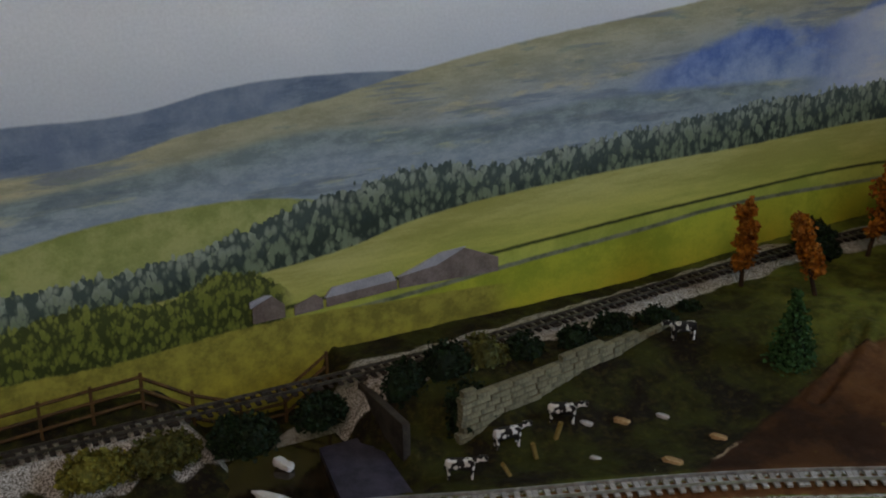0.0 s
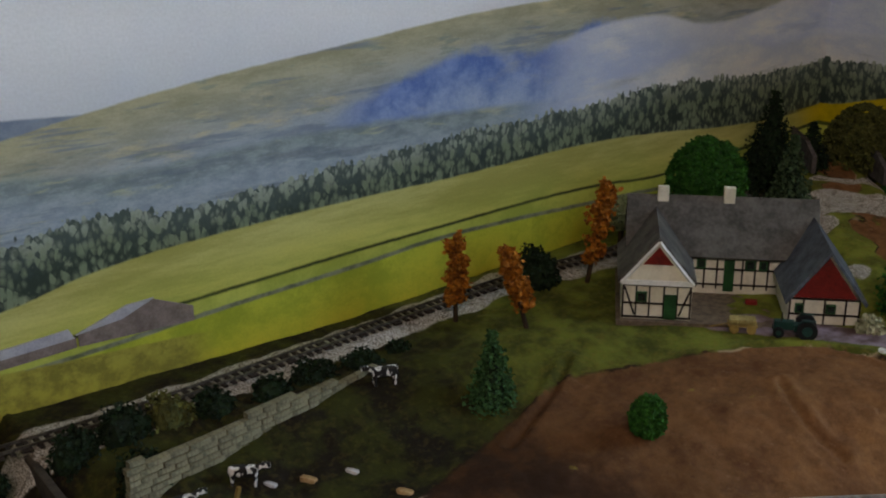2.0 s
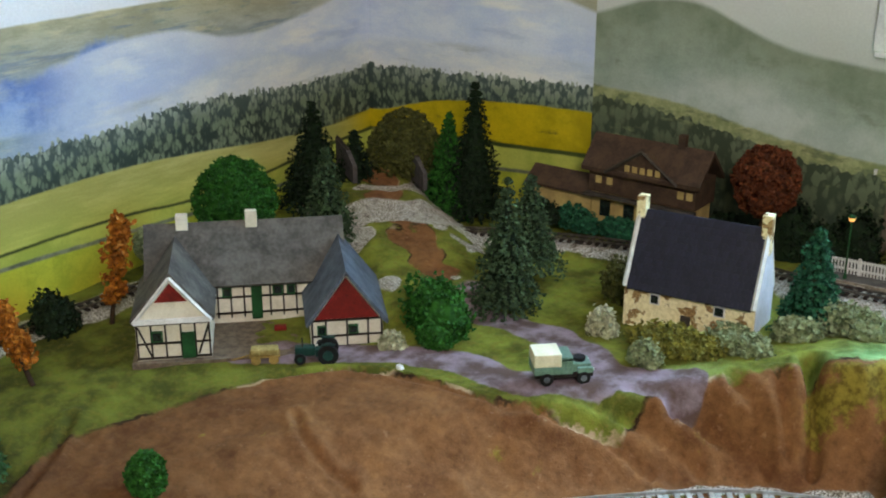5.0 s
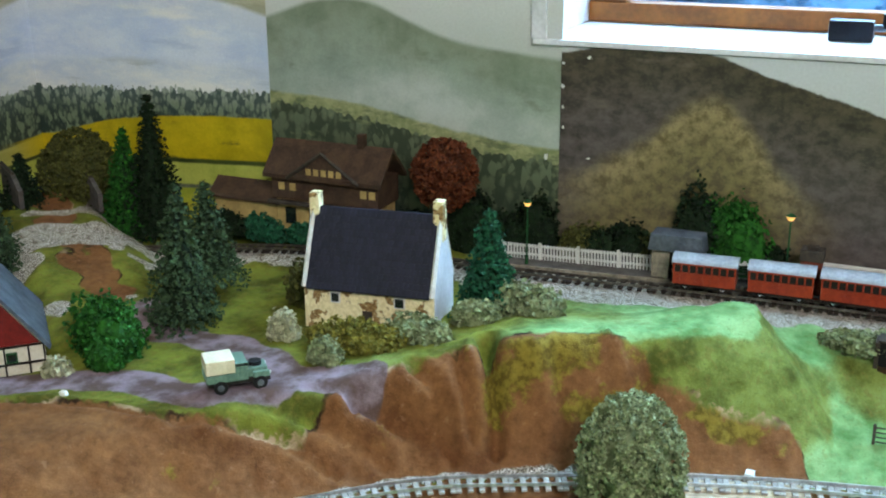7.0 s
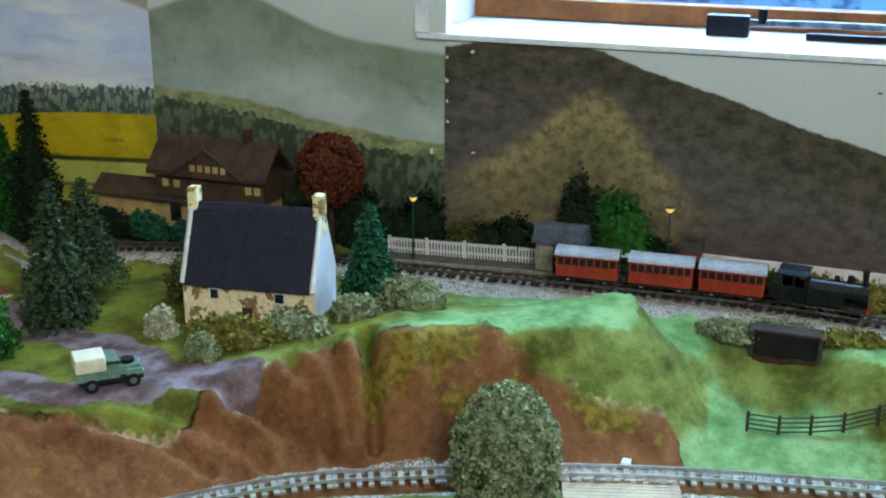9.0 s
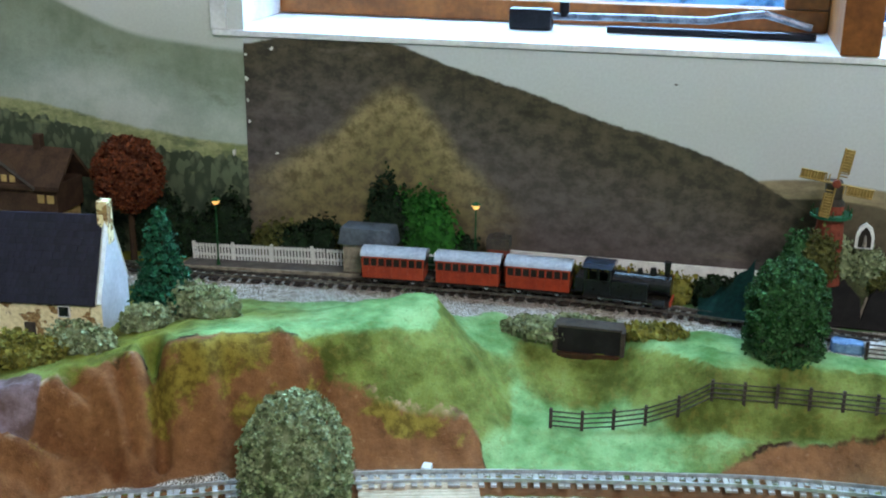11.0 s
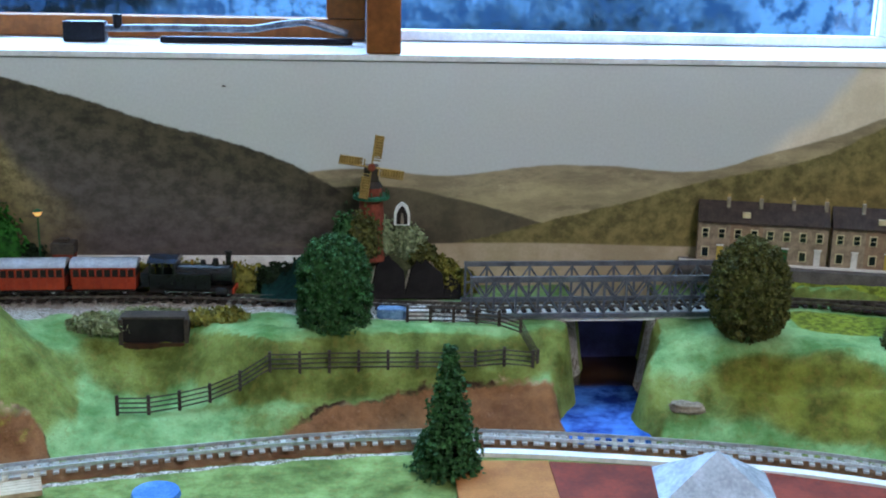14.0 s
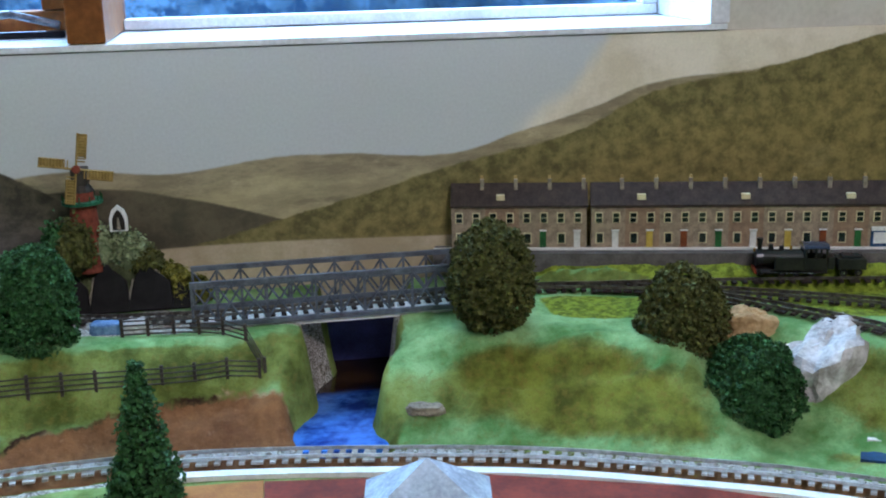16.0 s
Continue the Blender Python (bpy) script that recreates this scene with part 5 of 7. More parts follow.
def platform_lamp(x, y, z1):
    foot = PZ + math.tan(math.radians(2.2)) * (x + 0.118)
    h = z1 - foot
    t = thing("platform_lamp", pose(x, y, foot), "thin green platform lamp with a lit amber shade", "lamp", "platform lamps")
    part("post", bar((0, 0, 0), (0, 0, h - 0.003), 0.0010, 8, 0.0007), green_paint, t)
    part("base", bar((0, 0, 0), (0, 0, 0.005), 0.0020, 8, 0.0014), green_paint, t)
    part("bulb", bar((0, 0, h - 0.0035), (0, 0, h), 0.0018, 10, 0.0040), glow.mat, t, "glowing amber bulb")
    part("shade", bar((0, 0, h + 0.0002), (0, 0, h + 0.0025), 0.0044, 10, 0.0008), green_paint, t)


platform_lamp(-0.350, 0.968, 0.134)
platform_lamp(-0.128, 0.972, 0.146)

# ---- trees and bushes ----
topiary(-0.815, 0.685, 0.098, 0.170, 0.036, leaf_green, "rounded bright green model tree behind the farmhouse", egg=0.15)
conifer(-0.868, 0.845, 0.080, 0.184, 0.038, leaf_deep, "dark tall fir beside the corner bridge", 16)
conifer(-0.842, 0.880, 0.080, 0.150, 0.030, leaf_deep, "dark shorter fir beside the corner bridge")
conifer(-0.790, 0.780, 0.072, 0.163, 0.030, leaf_fir, "grey-green fir behind the farmhouse roof")
topiary(-0.818, 0.935, 0.082, 0.166, 0.038, leaf_mid, "broad olive green conifer in the corner", egg=0.15, dense=0.9)
conifer(-0.756, 0.930, 0.066, 0.172, 0.030, leaf_green, "dense dark green slim fir near the chalet station", 20)
conifer(-0.730, 0.940, 0.070, 0.206, 0.034, leaf_deep, "tallest dark fir near the chalet station", 18)
conifer(-0.570, 0.762, 0.066, 0.178, 0.031, leaf_fir, "grey-green fir standing beside the earth road", 14)
conifer(-0.585, 0.822, 0.085, 0.163, 0.029, leaf_fir, "grey-green fir behind the roadside fir", 12)
topiary(-0.431, 0.972, 0.118, 0.182, 0.0285, leaf_rust, "round rust-brown beech tree by the station")
conifer(-0.331, 0.832, 0.080, 0.165, 0.027, leaf_teal, "bushy blue-green conifer beside the cottage gable", 20)
topiary(0.1115, 0.898, 0.072, 0.1465, 0.0265, leaf_meadow, "dense green tree on the meadow before the line", dome=True)
topiary(0.428, 0.872, 0.070, 0.152, 0.0290, leaf_mid, "dense egg-shaped olive tree on the river bank", egg=0.10)
topiary(0.559, 0.842, 0.034, 0.119, 0.0310, leaf_mid, "dense egg-shaped olive tree beside the rocks", egg=0.12)
topiary(0.592, 0.795, 0.004, 0.080, 0.0340, leaf_meadow, "dense green bush tree beside the pale rocks", egg=0.16)
topiary(-0.180, 0.697, 0.012, 0.099, 0.0325, leaf_sage, "sage green domed bush near the silver track", dense=1.0, dome=True)
conifer(0.191, 0.768, 0.018, 0.104, 0.022, leaf_meadow, "small green fir beside the curved silver track", 18)
bush(-0.600, 0.700, 0.040, 0.028, 0.046, leaf_green, "rounded dark green bush beside the earth road", 1500)
bush(-0.575, 0.672, 0.018, 0.014, 0.022, leaf_green, "rounded dark green bush beside the earth road", 500)
bush(-0.602, 0.652, 0.012, 0.010, 0.014, leaf_pale, "small pale straw-coloured bush by the farmhouse", 300)
bush(-0.405, 0.752, 0.045, 0.018, 0.020, leaf_olive, "yellow-green bushes below the cottage wall", 1500)
bush(-0.365, 0.765, 0.030, 0.018, 0.018, leaf_sage, "pale green bushes below the cottage wall", 900)
bush(-0.470, 0.757, 0.014, 0.012, 0.024, leaf_pale, "pale straw bush at the cottage corner", 400)
bush(-0.415, 0.722, 0.015, 0.012, 0.018, leaf_sage, "pale grey-green bush beside the road", 400)
bush(-0.300, 0.825, 0.032, 0.020, 0.026, leaf_sage, "pale grey-green bush near the line", 900)
bush(-0.330, 0.800, 0.018, 0.014, 0.018, leaf_sage, "pale grey-green bush near the line", 500)
bush(-0.500, 0.835, 0.022, 0.020, 0.036, leaf_mid, "green bush behind the cottage chimney", 600)
for k, (x, h, m) in enumerate(((-0.655, 0.022, leaf_deep), (-0.610, 0.020, leaf_teal), (-0.560, 0.018, leaf_teal), (-0.515, 0.018, leaf_teal), (-0.475, 0.030, leaf_deep), (-0.415, 0.060, leaf_deep),
                               (-0.385, 0.040, leaf_deep), (-0.350, 0.058, leaf_deep), (-0.310, 0.036, leaf_mid), (-0.285, 0.034, leaf_deep), (-0.262, 0.046, leaf_deep),
                               (-0.240, 0.034, leaf_mid))):
    bush(x, 0.945 if x < -0.5 else 0.9925, 0.026, 0.010, h, m, "dark green lineside hedge bush", 650, base=0.078)
bush(-0.208, 0.993, 0.022, 0.010, 0.078, leaf_deep, "tall dark green bush behind the shelter", 900, base=0.083)
bush(-0.175, 0.993, 0.034, 0.010, 0.078, leaf_green, "tall bright green bush behind the platform", 1000, base=0.083)
bush(-0.140, 0.992, 0.018, 0.009, 0.034, leaf_deep, "dark green bush behind the platform", 400, base=0.083)
for x, m in ((-0.075, leaf_deep), (-0.04, leaf_olive), (-0.005, leaf_olive), (0.03, leaf_olive), (0.06, leaf_deep), (0.085, leaf_deep)):
    bush(x, 0.980, 0.026, 0.012, 0.024, m, "low olive hedge bush beside the line", 500, base=0.078)
bush(-0.070, 0.902, 0.026, 0.014, 0.010, leaf_sage, "pale grey-green scrub beside the culvert", 500)
bush(-0.030, 0.912, 0.030, 0.010, 0.008, leaf_sage, "pale grey-green scrub above the culvert", 400)
bush(0.02, 0.905, 0.030, 0.010, 0.010, leaf_olive, "rough olive scrub beside the culvert", 400)
autumn_tree(-0.852, 0.415, 0.118, 0.0115)
autumn_tree(-0.800, 0.452, 0.112, 0.0115, (-0.012, -0.014))
autumn_tree(-0.838, 0.556, 0.143, 0.0115, (0.010, 0.012))
conifer(-0.735, 0.362, 0.016, 0.088, 0.024, leaf_meadow, "green bushy young tree on the farm slope", 12)
topiary(-0.625, 0.418, 0.030, 0.062, 0.012, leaf_green, "small bright green shrub on the red bank", dense=0.8)
topiary(-0.880, 0.640, 0.072, 0.105, 0.016, leaf_sage, "small grey-green tree beside the railway line", dense=0.8)
bush(-0.872, 0.520, 0.030, 0.020, 0.034, leaf_deep, "dark bush at the bend of the line", 700)
for y, h, r, m in ((-0.16, 0.020, 0.030, leaf_olive), (-0.11, 0.020, 0.030, leaf_mid), (-0.06, 0.024, 0.026, leaf_deep), (0.0, 0.018, 0.022, leaf_deep), (0.075, 0.034, 0.022, leaf_deep), (0.11, 0.040, 0.026, leaf_deep),
                   (0.145, 0.040, 0.022, leaf_mid), (0.18, 0.030, 0.022, leaf_deep), (0.225, 0.030, 0.022, leaf_deep), (0.265, 0.028, 0.024, leaf_deep), (0.31, 0.026, 0.020, leaf_deep), (0.35, 0.022, 0.018, leaf_deep)):
    bush(-0.838 + rng.uniform(-0.004, 0.004), y, 0.016, r, h, m, "dark green bushes on the bank beside the line", 700, base=0.022)
bush(-0.800, 0.105, 0.022, 0.026, 0.050, leaf_deep, "tall dark ivy bush against the stone wall", 1000, base=0.0)

# ---- train ----
coach_red = surface("coach_red", "7a2412", "a83c1c", 70, 0.4, fine=500, spec=0.4)
coach_dark = surface("coach_underframe", "0f0d0c", "2a2522", 70, 0.6)
roof_silver = surface("coach_roof_grey", "8d949c", "bcc4cc", 60, 0.22, fine=400, spec=0.6)
loco_black = surface("loco_black", "07080a", "17191d", 60, 0.3, fine=400, spec=0.5)
# blue in this base colour is the window sky's reflection, painted in
loco_sky_tint = surface("loco_roof_sky_tint", "16202c", "2a3a4c", 60, 0.12, spec=0.7)
loco_green = surface("loco_dull_green", "12150f", "2a2e22", 60, 0.5)
brass = surface("brass", "8a6a28", "c9a04c", 90, 0.3, metal=0.9)
tyre_black = surface("tyre_black", "0c0c0d", "1d1d1f", 80, 0.7)


def wheel(name, x, y, z, r, w, parent, material=None):
    bm = bmesh.new()
    add_bar(bm, (x, y - w / 2, z), (x, y + w / 2, z), r, 18)
    ob = part(name, bm, material or coach_dark, parent)
    part("rim", bar((x, y - w / 2 - 0.0002, z), (x, y + w / 2 + 0.0002, z), r * 0.55, 12), steel, ob)
    return ob


def build_coach():
    t = thing("railway_coach", pose(0, 0, 0), "red four-wheeled railway coach with silver arched roof", "coach", "coaches of the little train")
    L, W = 0.050, 0.021
    part("body", box(-L / 2, L / 2, -W / 2, W / 2, 0.0075, 0.0175, 0.0004), coach_red, t)
    part("waist", box(-L / 2 + 0.0003, L / 2 - 0.0003, -W / 2 + 0.0006, W / 2 - 0.0006, 0.0176, 0.0240), coach_dark, t, "dark window band")
    for k in range(9):
        x = -L / 2 + 0.0006 + k * (L - 0.0012) / 8
        for sgn in (-1, 1):
            part("pillar", box(x - 0.0007, x + 0.0007, sgn * W / 2 - 0.0005, sgn * W / 2 + 0.0003, 0.0177, 0.0243), coach_red, t)
    for sgn in (-1, 1):
        part("cant_rail", box(-L / 2, L / 2, sgn * W / 2 - 0.0006, sgn * W / 2 + 0.0003, 0.0241, 0.0262), coach_red, t)
        for k in range(8):
            x = -L / 2 + (k + 0.5) * L / 8
            part("door_panel", box(x - 0.0024, x + 0.0024, sgn * W / 2 - 0.0003, sgn * W / 2 + 0.0004, 0.0085, 0.0165), coach_red, t)
        part("end", box(sgn * L / 2 - 0.0006, sgn * L / 2 + 0.0004, -W / 2, W / 2, 0.0177, 0.027), coach_dark, t)
    prof = [(math.sin(a) * 0.0118, 0.0262 + math.cos(a) * 0.0058 - 0.0012) for a in np.linspace(-1.45, 1.45, 11)]
    bm = prism(prof + [(0.0105, 0.0258), (-0.0105, 0.0258)], -L / 2 - 0.0012, L / 2 + 0.0012)
    bmesh.ops.transform(bm, matrix=Matrix.Rotation(math.pi / 2, 4, "Z"), verts=bm.verts[:])
    part("roof", bm, roof_silver, t, "silver arched roof")
    part("underframe", box(-L / 2 + 0.001, L / 2 - 0.001, -0.008, 0.008, 0.0050, 0.0074), coach_dark, t)
    for x in (-0.015, 0.015):
        for y in (-0.0052, 0.0052):
            wheel("wheel", x, y, 0.0048, 0.0038, 0.0014, t)
    for x in (-L / 2 - 0.0018, L / 2 + 0.0018):
        part("buffer_beam", box(x - 0.0018, x + 0.0018, -0.002, 0.002, 0.0052, 0.0068), coach_dark, t)
    return t


def build_loco(name, body, label, tender):
    t = thing(name, pose(0, 0, 0), label, "locomotive")
    part("frame", box(-0.032, 0.034, -0.0085, 0.0085, 0.0045, 0.0085, 0.0004), coach_dark, t)
    part("boiler", bar((-0.010, 0, 0.0185), (0.028, 0, 0.0185), 0.0078, 20), body, t)
    part("smokebox", bar((0.028, 0, 0.0185), (0.0345, 0, 0.0185), 0.0083, 20), loco_black, t)
    for sgn in (-1, 1):
        part("side_tank", box(-0.010, 0.018, sgn * 0.0105 - 0.0022, sgn * 0.0105 + 0.0022, 0.0088, 0.0215, 0.0008), body, t)
        part("cylinder", bar((0.022, sgn * 0.0095, 0.0068), (0.031, sgn * 0.0095, 0.0068), 0.0030, 12), loco_black, t)
        part("coupling_rod", box(-0.020, 0.022, sgn * 0.0082 - 0.0004, sgn * 0.0082 + 0.0004, 0.0046, 0.0056), steel, t)
        for x in (-0.018, -0.004, 0.010):
            wheel("driving_wheel", x, sgn * 0.0056, 0.0058, 0.0047, 0.0015, t)
        wheel("pony_wheel", 0.031, sgn * 0.0056, 0.0042, 0.0031, 0.0014, t)
        part("cab_side", box(-0.031, -0.0105, sgn * 0.0105 - 0.0005, sgn * 0.0105 + 0.0005, 0.0088, 0.0200), body, t)
        for x in (-0.0305, -0.0205, -0.0115):
            part("cab_pillar", box(x - 0.0009, x + 0.0009, sgn * 0.0105 - 0.0005, sgn * 0.0105 + 0.0005, 0.0202, 0.0295), body, t)
    part("cab_front", box(-0.0115, -0.0105, -0.0098, 0.0098, 0.0088, 0.0295), body, t)
    prof = [(math.sin(a) * 0.0125, 0.0290 + math.cos(a) * 0.0042) for a in np.linspace(-1.4, 1.4, 9)]
    bm = prism(prof + [(0.0112, 0.0290), (-0.0112, 0.0290)], 0.0092, 0.0325)
    bmesh.ops.transform(bm, matrix=Matrix.Rotation(math.pi / 2, 4, "Z"), verts=bm.verts[:])
    part("cab_roof", bm, loco_sky_tint, t, "glossy arched cab roof")
    part("chimney", bar((0.0305, 0, 0.0262), (0.0305, 0, 0.0365), 0.0019, 12, 0.0026), loco_black, t)
    part("chimney_rim", bar((0.0305, 0, 0.0366), (0.0305, 0, 0.0376), 0.0032, 12), loco_black, t)
    for x, r, h in ((0.020, 0.0030, 0.0315), (0.010, 0.0026, 0.0300)):
        part("dome", bar((x, 0, 0.0255), (x, 0, h), r, 12, r * 0.7), loco_black, t)
    part("safety_valve", bar((0.001, 0, 0.0255), (0.001, 0, 0.0300), 0.0012, 8), brass, t)
    part("headlamp", box(0.0346, 0.0362, -0.0015, 0.0015, 0.0242, 0.0275, 0.0004), brass, t)
    part("buffer_beam", box(0.0345, 0.0360, -0.0095, 0.0095, 0.0048, 0.0088), coach_red, t, "red buffer beam")
    part("bunker", box(-0.0385, -0.0320, -0.0098, 0.0098, 0.0088, 0.0205, 0.0006), body, t)
    if tender:
        part("tender", box(-0.068, -0.042, -0.0100, 0.0100, 0.0085, 0.0190, 0.0008), body, t)
        part("coal", box(-0.064, -0.046, -0.0075, 0.0075, 0.0192, 0.0215, 0.0015), loco_black, t)
        for x in (-0.062, -0.048):
            for sgn in (-1, 1):
                wheel("tender_wheel", x, sgn * 0.0056, 0.0046, 0.0036, 0.0014, t)
    return t


rear_run = np.r_[0, np.linalg.norm(np.diff(REAR[:, :2], axis=0), axis=1).cumsum()]


def on_rear(x):
    """The pose of a vehicle on the rear line where it passes x, on the window side."""
    ok = np.flatnonzero((REAR[:, 1] > 0.90) & (REAR[:, 0] > -0.7))
    i = ok[np.argmin(np.abs(REAR[ok, 0] - x))]
    d = REAR[i + 3, :2] - REAR[i - 3, :2]
    return pose(REAR[i, 0], REAR[i, 1], REAR[i, 2] + 0.0014, 0, 0, math.degrees(math.atan2(d[1], d[0])))


coach = build_coach()
coach.matrix_world = on_rear(-0.188)
copy_thing(coach, on_rear(-0.130))
copy_thing(coach, on_rear(-0.072))
loco = build_loco("steam_locomotive", loco_black, "small black tank locomotive at the head of the train", False)
loco.matrix_world = on_rear(-0.004)

# sidings and the parked engine
SIDE = spline([(0.470, 0.9470, 0.080), (0.540, 0.9335, 0.082), (0.64, 0.9113, 0.084), (0.76, 0.8835, 0.085), (0.95, 0.8396, 0.085)])
railway("track_siding", SIDE, 0.0105, 0.0072, 0.019, 0.0036, rail_dark, sleeper_dark, "weathered siding track beside the terraced street")
SIDE2 = spline([(0.520, 0.9300, 0.0798), (0.580, 0.912, 0.0798), (0.66, 0.875, 0.0798), (0.75, 0.82, 0.0798), (0.88, 0.70, 0.0798)])
railway("track_siding_inner", SIDE2, 0.0105, 0.0072, 0.019, 0.0036, rail_dark, sleeper_dark, "weathered inner siding track")
parked = build_loco("steam_locomotive", loco_green, "weathered dark green tender locomotive parked on the siding", True)
parked.matrix_world = pose(0.669, 0.9046, 0.0860, 0, 0, 166.9) @ Matrix.Diagonal((0.80, 0.80, 0.80, 1))

# ---- girder bridge ----
br = thing("girder_bridge", pose(0.216, 0.925, 0.005, 0, 0, 1.5), "grey lattice girder railway bridge over the river", "bridge")
BL = 0.213
part("deck", box(0, BL, -0.020, 0.020, 0.0690, 0.0722), white_fence, br, "pale deck between the girders")
for k, y in enumerate((-0.0215, 0.0215)):
    part("bottom_chord", box(-0.002, BL + 0.002, y - 0.0014, y + 0.0014, 0.0725, 0.0762), grey_metal, br)
    part("top_chord", box(0.000, BL, y - 0.0017, y + 0.0017, 0.1030, 0.1066), grey_metal, br)
    for j in range(13):
        x = 0.001 + j * (BL - 0.002) / 12
        part("post", box(x - 0.0009, x + 0.0009, y - 0.0009, y + 0.0009, 0.0763, 0.1029), grey_metal, br)
        if j < 12:
            x2 = x + (BL - 0.002) / 12
            part("brace", bar((x, y - 0.0006, 0.0764), (x2, y - 0.0006, 0.1028), 0.0008, 4), grey_metal, br)
            part("brace", bar((x, y + 0.0006, 0.1028), (x2, y + 0.0006, 0.0764), 0.0008, 4), grey_metal, br)
    part("mid_rail", box(0.001, BL - 0.001, y - 0.0005, y + 0.0005, 0.0886, 0.0899), grey_metal, br)
for x0 in (0.222, 0.420):
    tagged(part("trim_abutment", box(x0 - 0.006, x0 + 0.012, 0.898, 0.950, 0.0, 0.0655, 0.001), stone_wall), "rough stone bridge abutment", "abutment", kind="structure")

tagged(part("wall_gorge", box(0.262, 0.430, 0.990, 0.996, -0.01, 0.066, 0.001), surface("gorge_paint", "2c2c58", "474a80", 60, 0.6, bump=0.4, depth=0.001)), "dusky purple-blue painted board behind the river", "board", kind="structure")

# ---- windmill on its rock ----
mound = bmesh.new()
bmesh.ops.create_icosphere(mound, subdivisions=4, radius=1.0)
for v in mound.verts:
    k = 1 + 0.30 * noise.noise(v.co * 2.4) + 0.12 * noise.noise(v.co * 7)
    v.co = Vector((v.co.x * 0.044 * k, v.co.y * 0.020 * k, v.co.z * 0.050 * k))
hill = part("rock_mound", mound, surface("scrubby_rock", "2c3320", "5a5f3c", 90, 0.9, bump=0.9, depth=0.002))
hill.location = (0.155, 0.980, 0.080)
tagged(hill, "scrub-covered rock mound carrying the windmill", "rock")
# colour of the slabs; it also stands for the shade in the culvert
black_rock_and_shade = surface("black_rock_face_and_shade", "0a0909", "22201f", 60, 0.8, fine=400, bump=0.5)
for x, w, h in ((0.128, 0.024, 0.030), (0.154, 0.030, 0.037), (0.184, 0.034, 0.033), (0.207, 0.016, 0.017)):
    bm = prism([(-w * 0.52, -0.004), (w * 0.5, -0.004), (w * 0.44, h * 0.52), (w * 0.22, h * 0.70), (-w * 0.12, h), (-w * 0.34, h * 0.62)], 0.0, 0.008)
    bmesh.ops.bevel(bm, geom=bm.edges[:], offset=0.001, segments=1, affect="EDGES")
    r = thing("rock_slab", pose(x, 0.9555, 0.081, -10, 0, 0), "black painted rock slab with pale chipped edges", "rock", "slabs below the windmill")
    part("slab", bm, black_rock_and_shade, r)
    part("chipped_edge", bar((-w * 0.50, 0.003, h * 0.05), (-w * 0.36, 0.003, h * 0.62), 0.0016, 5, 0.0009), stone_wall, r, "pale chipped edge")
    part("chipped_edge", bar((-w * 0.10, 0.004, h), (w * 0.22, 0.004, h * 0.71), 0.0014, 5, 0.0008), stone_wall, r, "pale chipped edge")
sail_wood = surface("yellow_sail_wood", "75602e", "a88c4e", 80, 0.7)
mill = thing("windmill", pose(0.140, 0.968, 0.1185), "small brick tower windmill with yellow lattice sails", "windmill")
part("tower", bar((0, 0, -0.01), (0, 0, 0.050), 0.0135, 16, 0.0085), brick, mill)
part("gallery", bar((0, 0, 0.0410), (0, 0, 0.0435), 0.0150, 16), leaf_teal, mill, "green gallery round the tower")
for a in range(12):
    part("gallery_post", bar((0.0142 * math.cos(a * 0.5236), 0.0142 * math.sin(a * 0.5236), 0.0436), (0.0142 * math.cos(a * 0.5236), 0.0142 * math.sin(a * 0.5236), 0.0480), 0.0005, 4), green_paint, mill)
part("cap", bar((0, 0, 0.0502), (0, 0, 0.062), 0.0095, 12, 0.0020), dark_wood, mill)
part("windshaft", bar((0, -0.012, 0.0665), (0, 0.004, 0.0640), 0.0016, 8), dark_wood, mill)
part("cap_head", box(-0.006, 0.006, -0.007, 0.007, 0.055, 0.068, 0.002), dark_wood, mill)
part("hub", bar((0, -0.0155, 0.0690), (0, -0.0120, 0.0690), 0.0030, 12), brick, mill, "red painted hub")
for k in range(4):
    a = math.radians(8 + 90 * k)
    dx, dz = math.sin(a), math.cos(a)
    sail = part("sail", bar((0, -0.0138, 0.0690), (dx * 0.0265, -0.0138, 0.0690 + dz * 0.0265), 0.0008, 4), sail_wood, mill, "yellow lattice sail")
    for j in range(10):
        q = 0.006 + j * 0.0022
        part("sail_bar", bar((dx * q - dz * 0.0002, -0.0140, 0.0690 + dz * q), (dx * q + dz * 0.0062, -0.0140, 0.0690 + dz * q - dx * 0.0062), 0.0005, 4), sail_wood, sail)
    part("sail_edge", bar((dx * 0.008 + dz * 0.0062, -0.0140, 0.069 + dz * 0.008 - dx * 0.0062), (dx * 0.026 + dz * 0.0062, -0.0140, 0.069 + dz * 0.026 - dx * 0.0062), 0.0007, 4), sail_wood, sail)
    part("sail_cloth", prism([(dx * 0.009, 0.069 + dz * 0.009), (dx * 0.0255, 0.069 + dz * 0.0255), (dx * 0.0255 + dz * 0.006, 0.069 + dz * 0.0255 - dx * 0.006), (dx * 0.009 + dz * 0.006, 0.069 + dz * 0.009 - dx * 0.006)], -0.0134, -0.0130), sail_wood, sail)
shrine = thing("stone_shrine", pose(0.1650, 0.962, 0.138), "tiny white gothic shrine front on the rock", "shrine")
part("front", prism([(-0.0065, 0), (0.0065, 0), (0.0065, 0.010), (0.0045, 0.016), (0, 0.0195), (-0.0045, 0.016), (-0.0065, 0.010)], 0, 0.003), white_fence, shrine)
part("statuette", bar((0, -0.0012, 0.002), (0, -0.0012, 0.0105), 0.0016, 8, 0.0007), stone_wall, shrine, "pale grey carved stub")
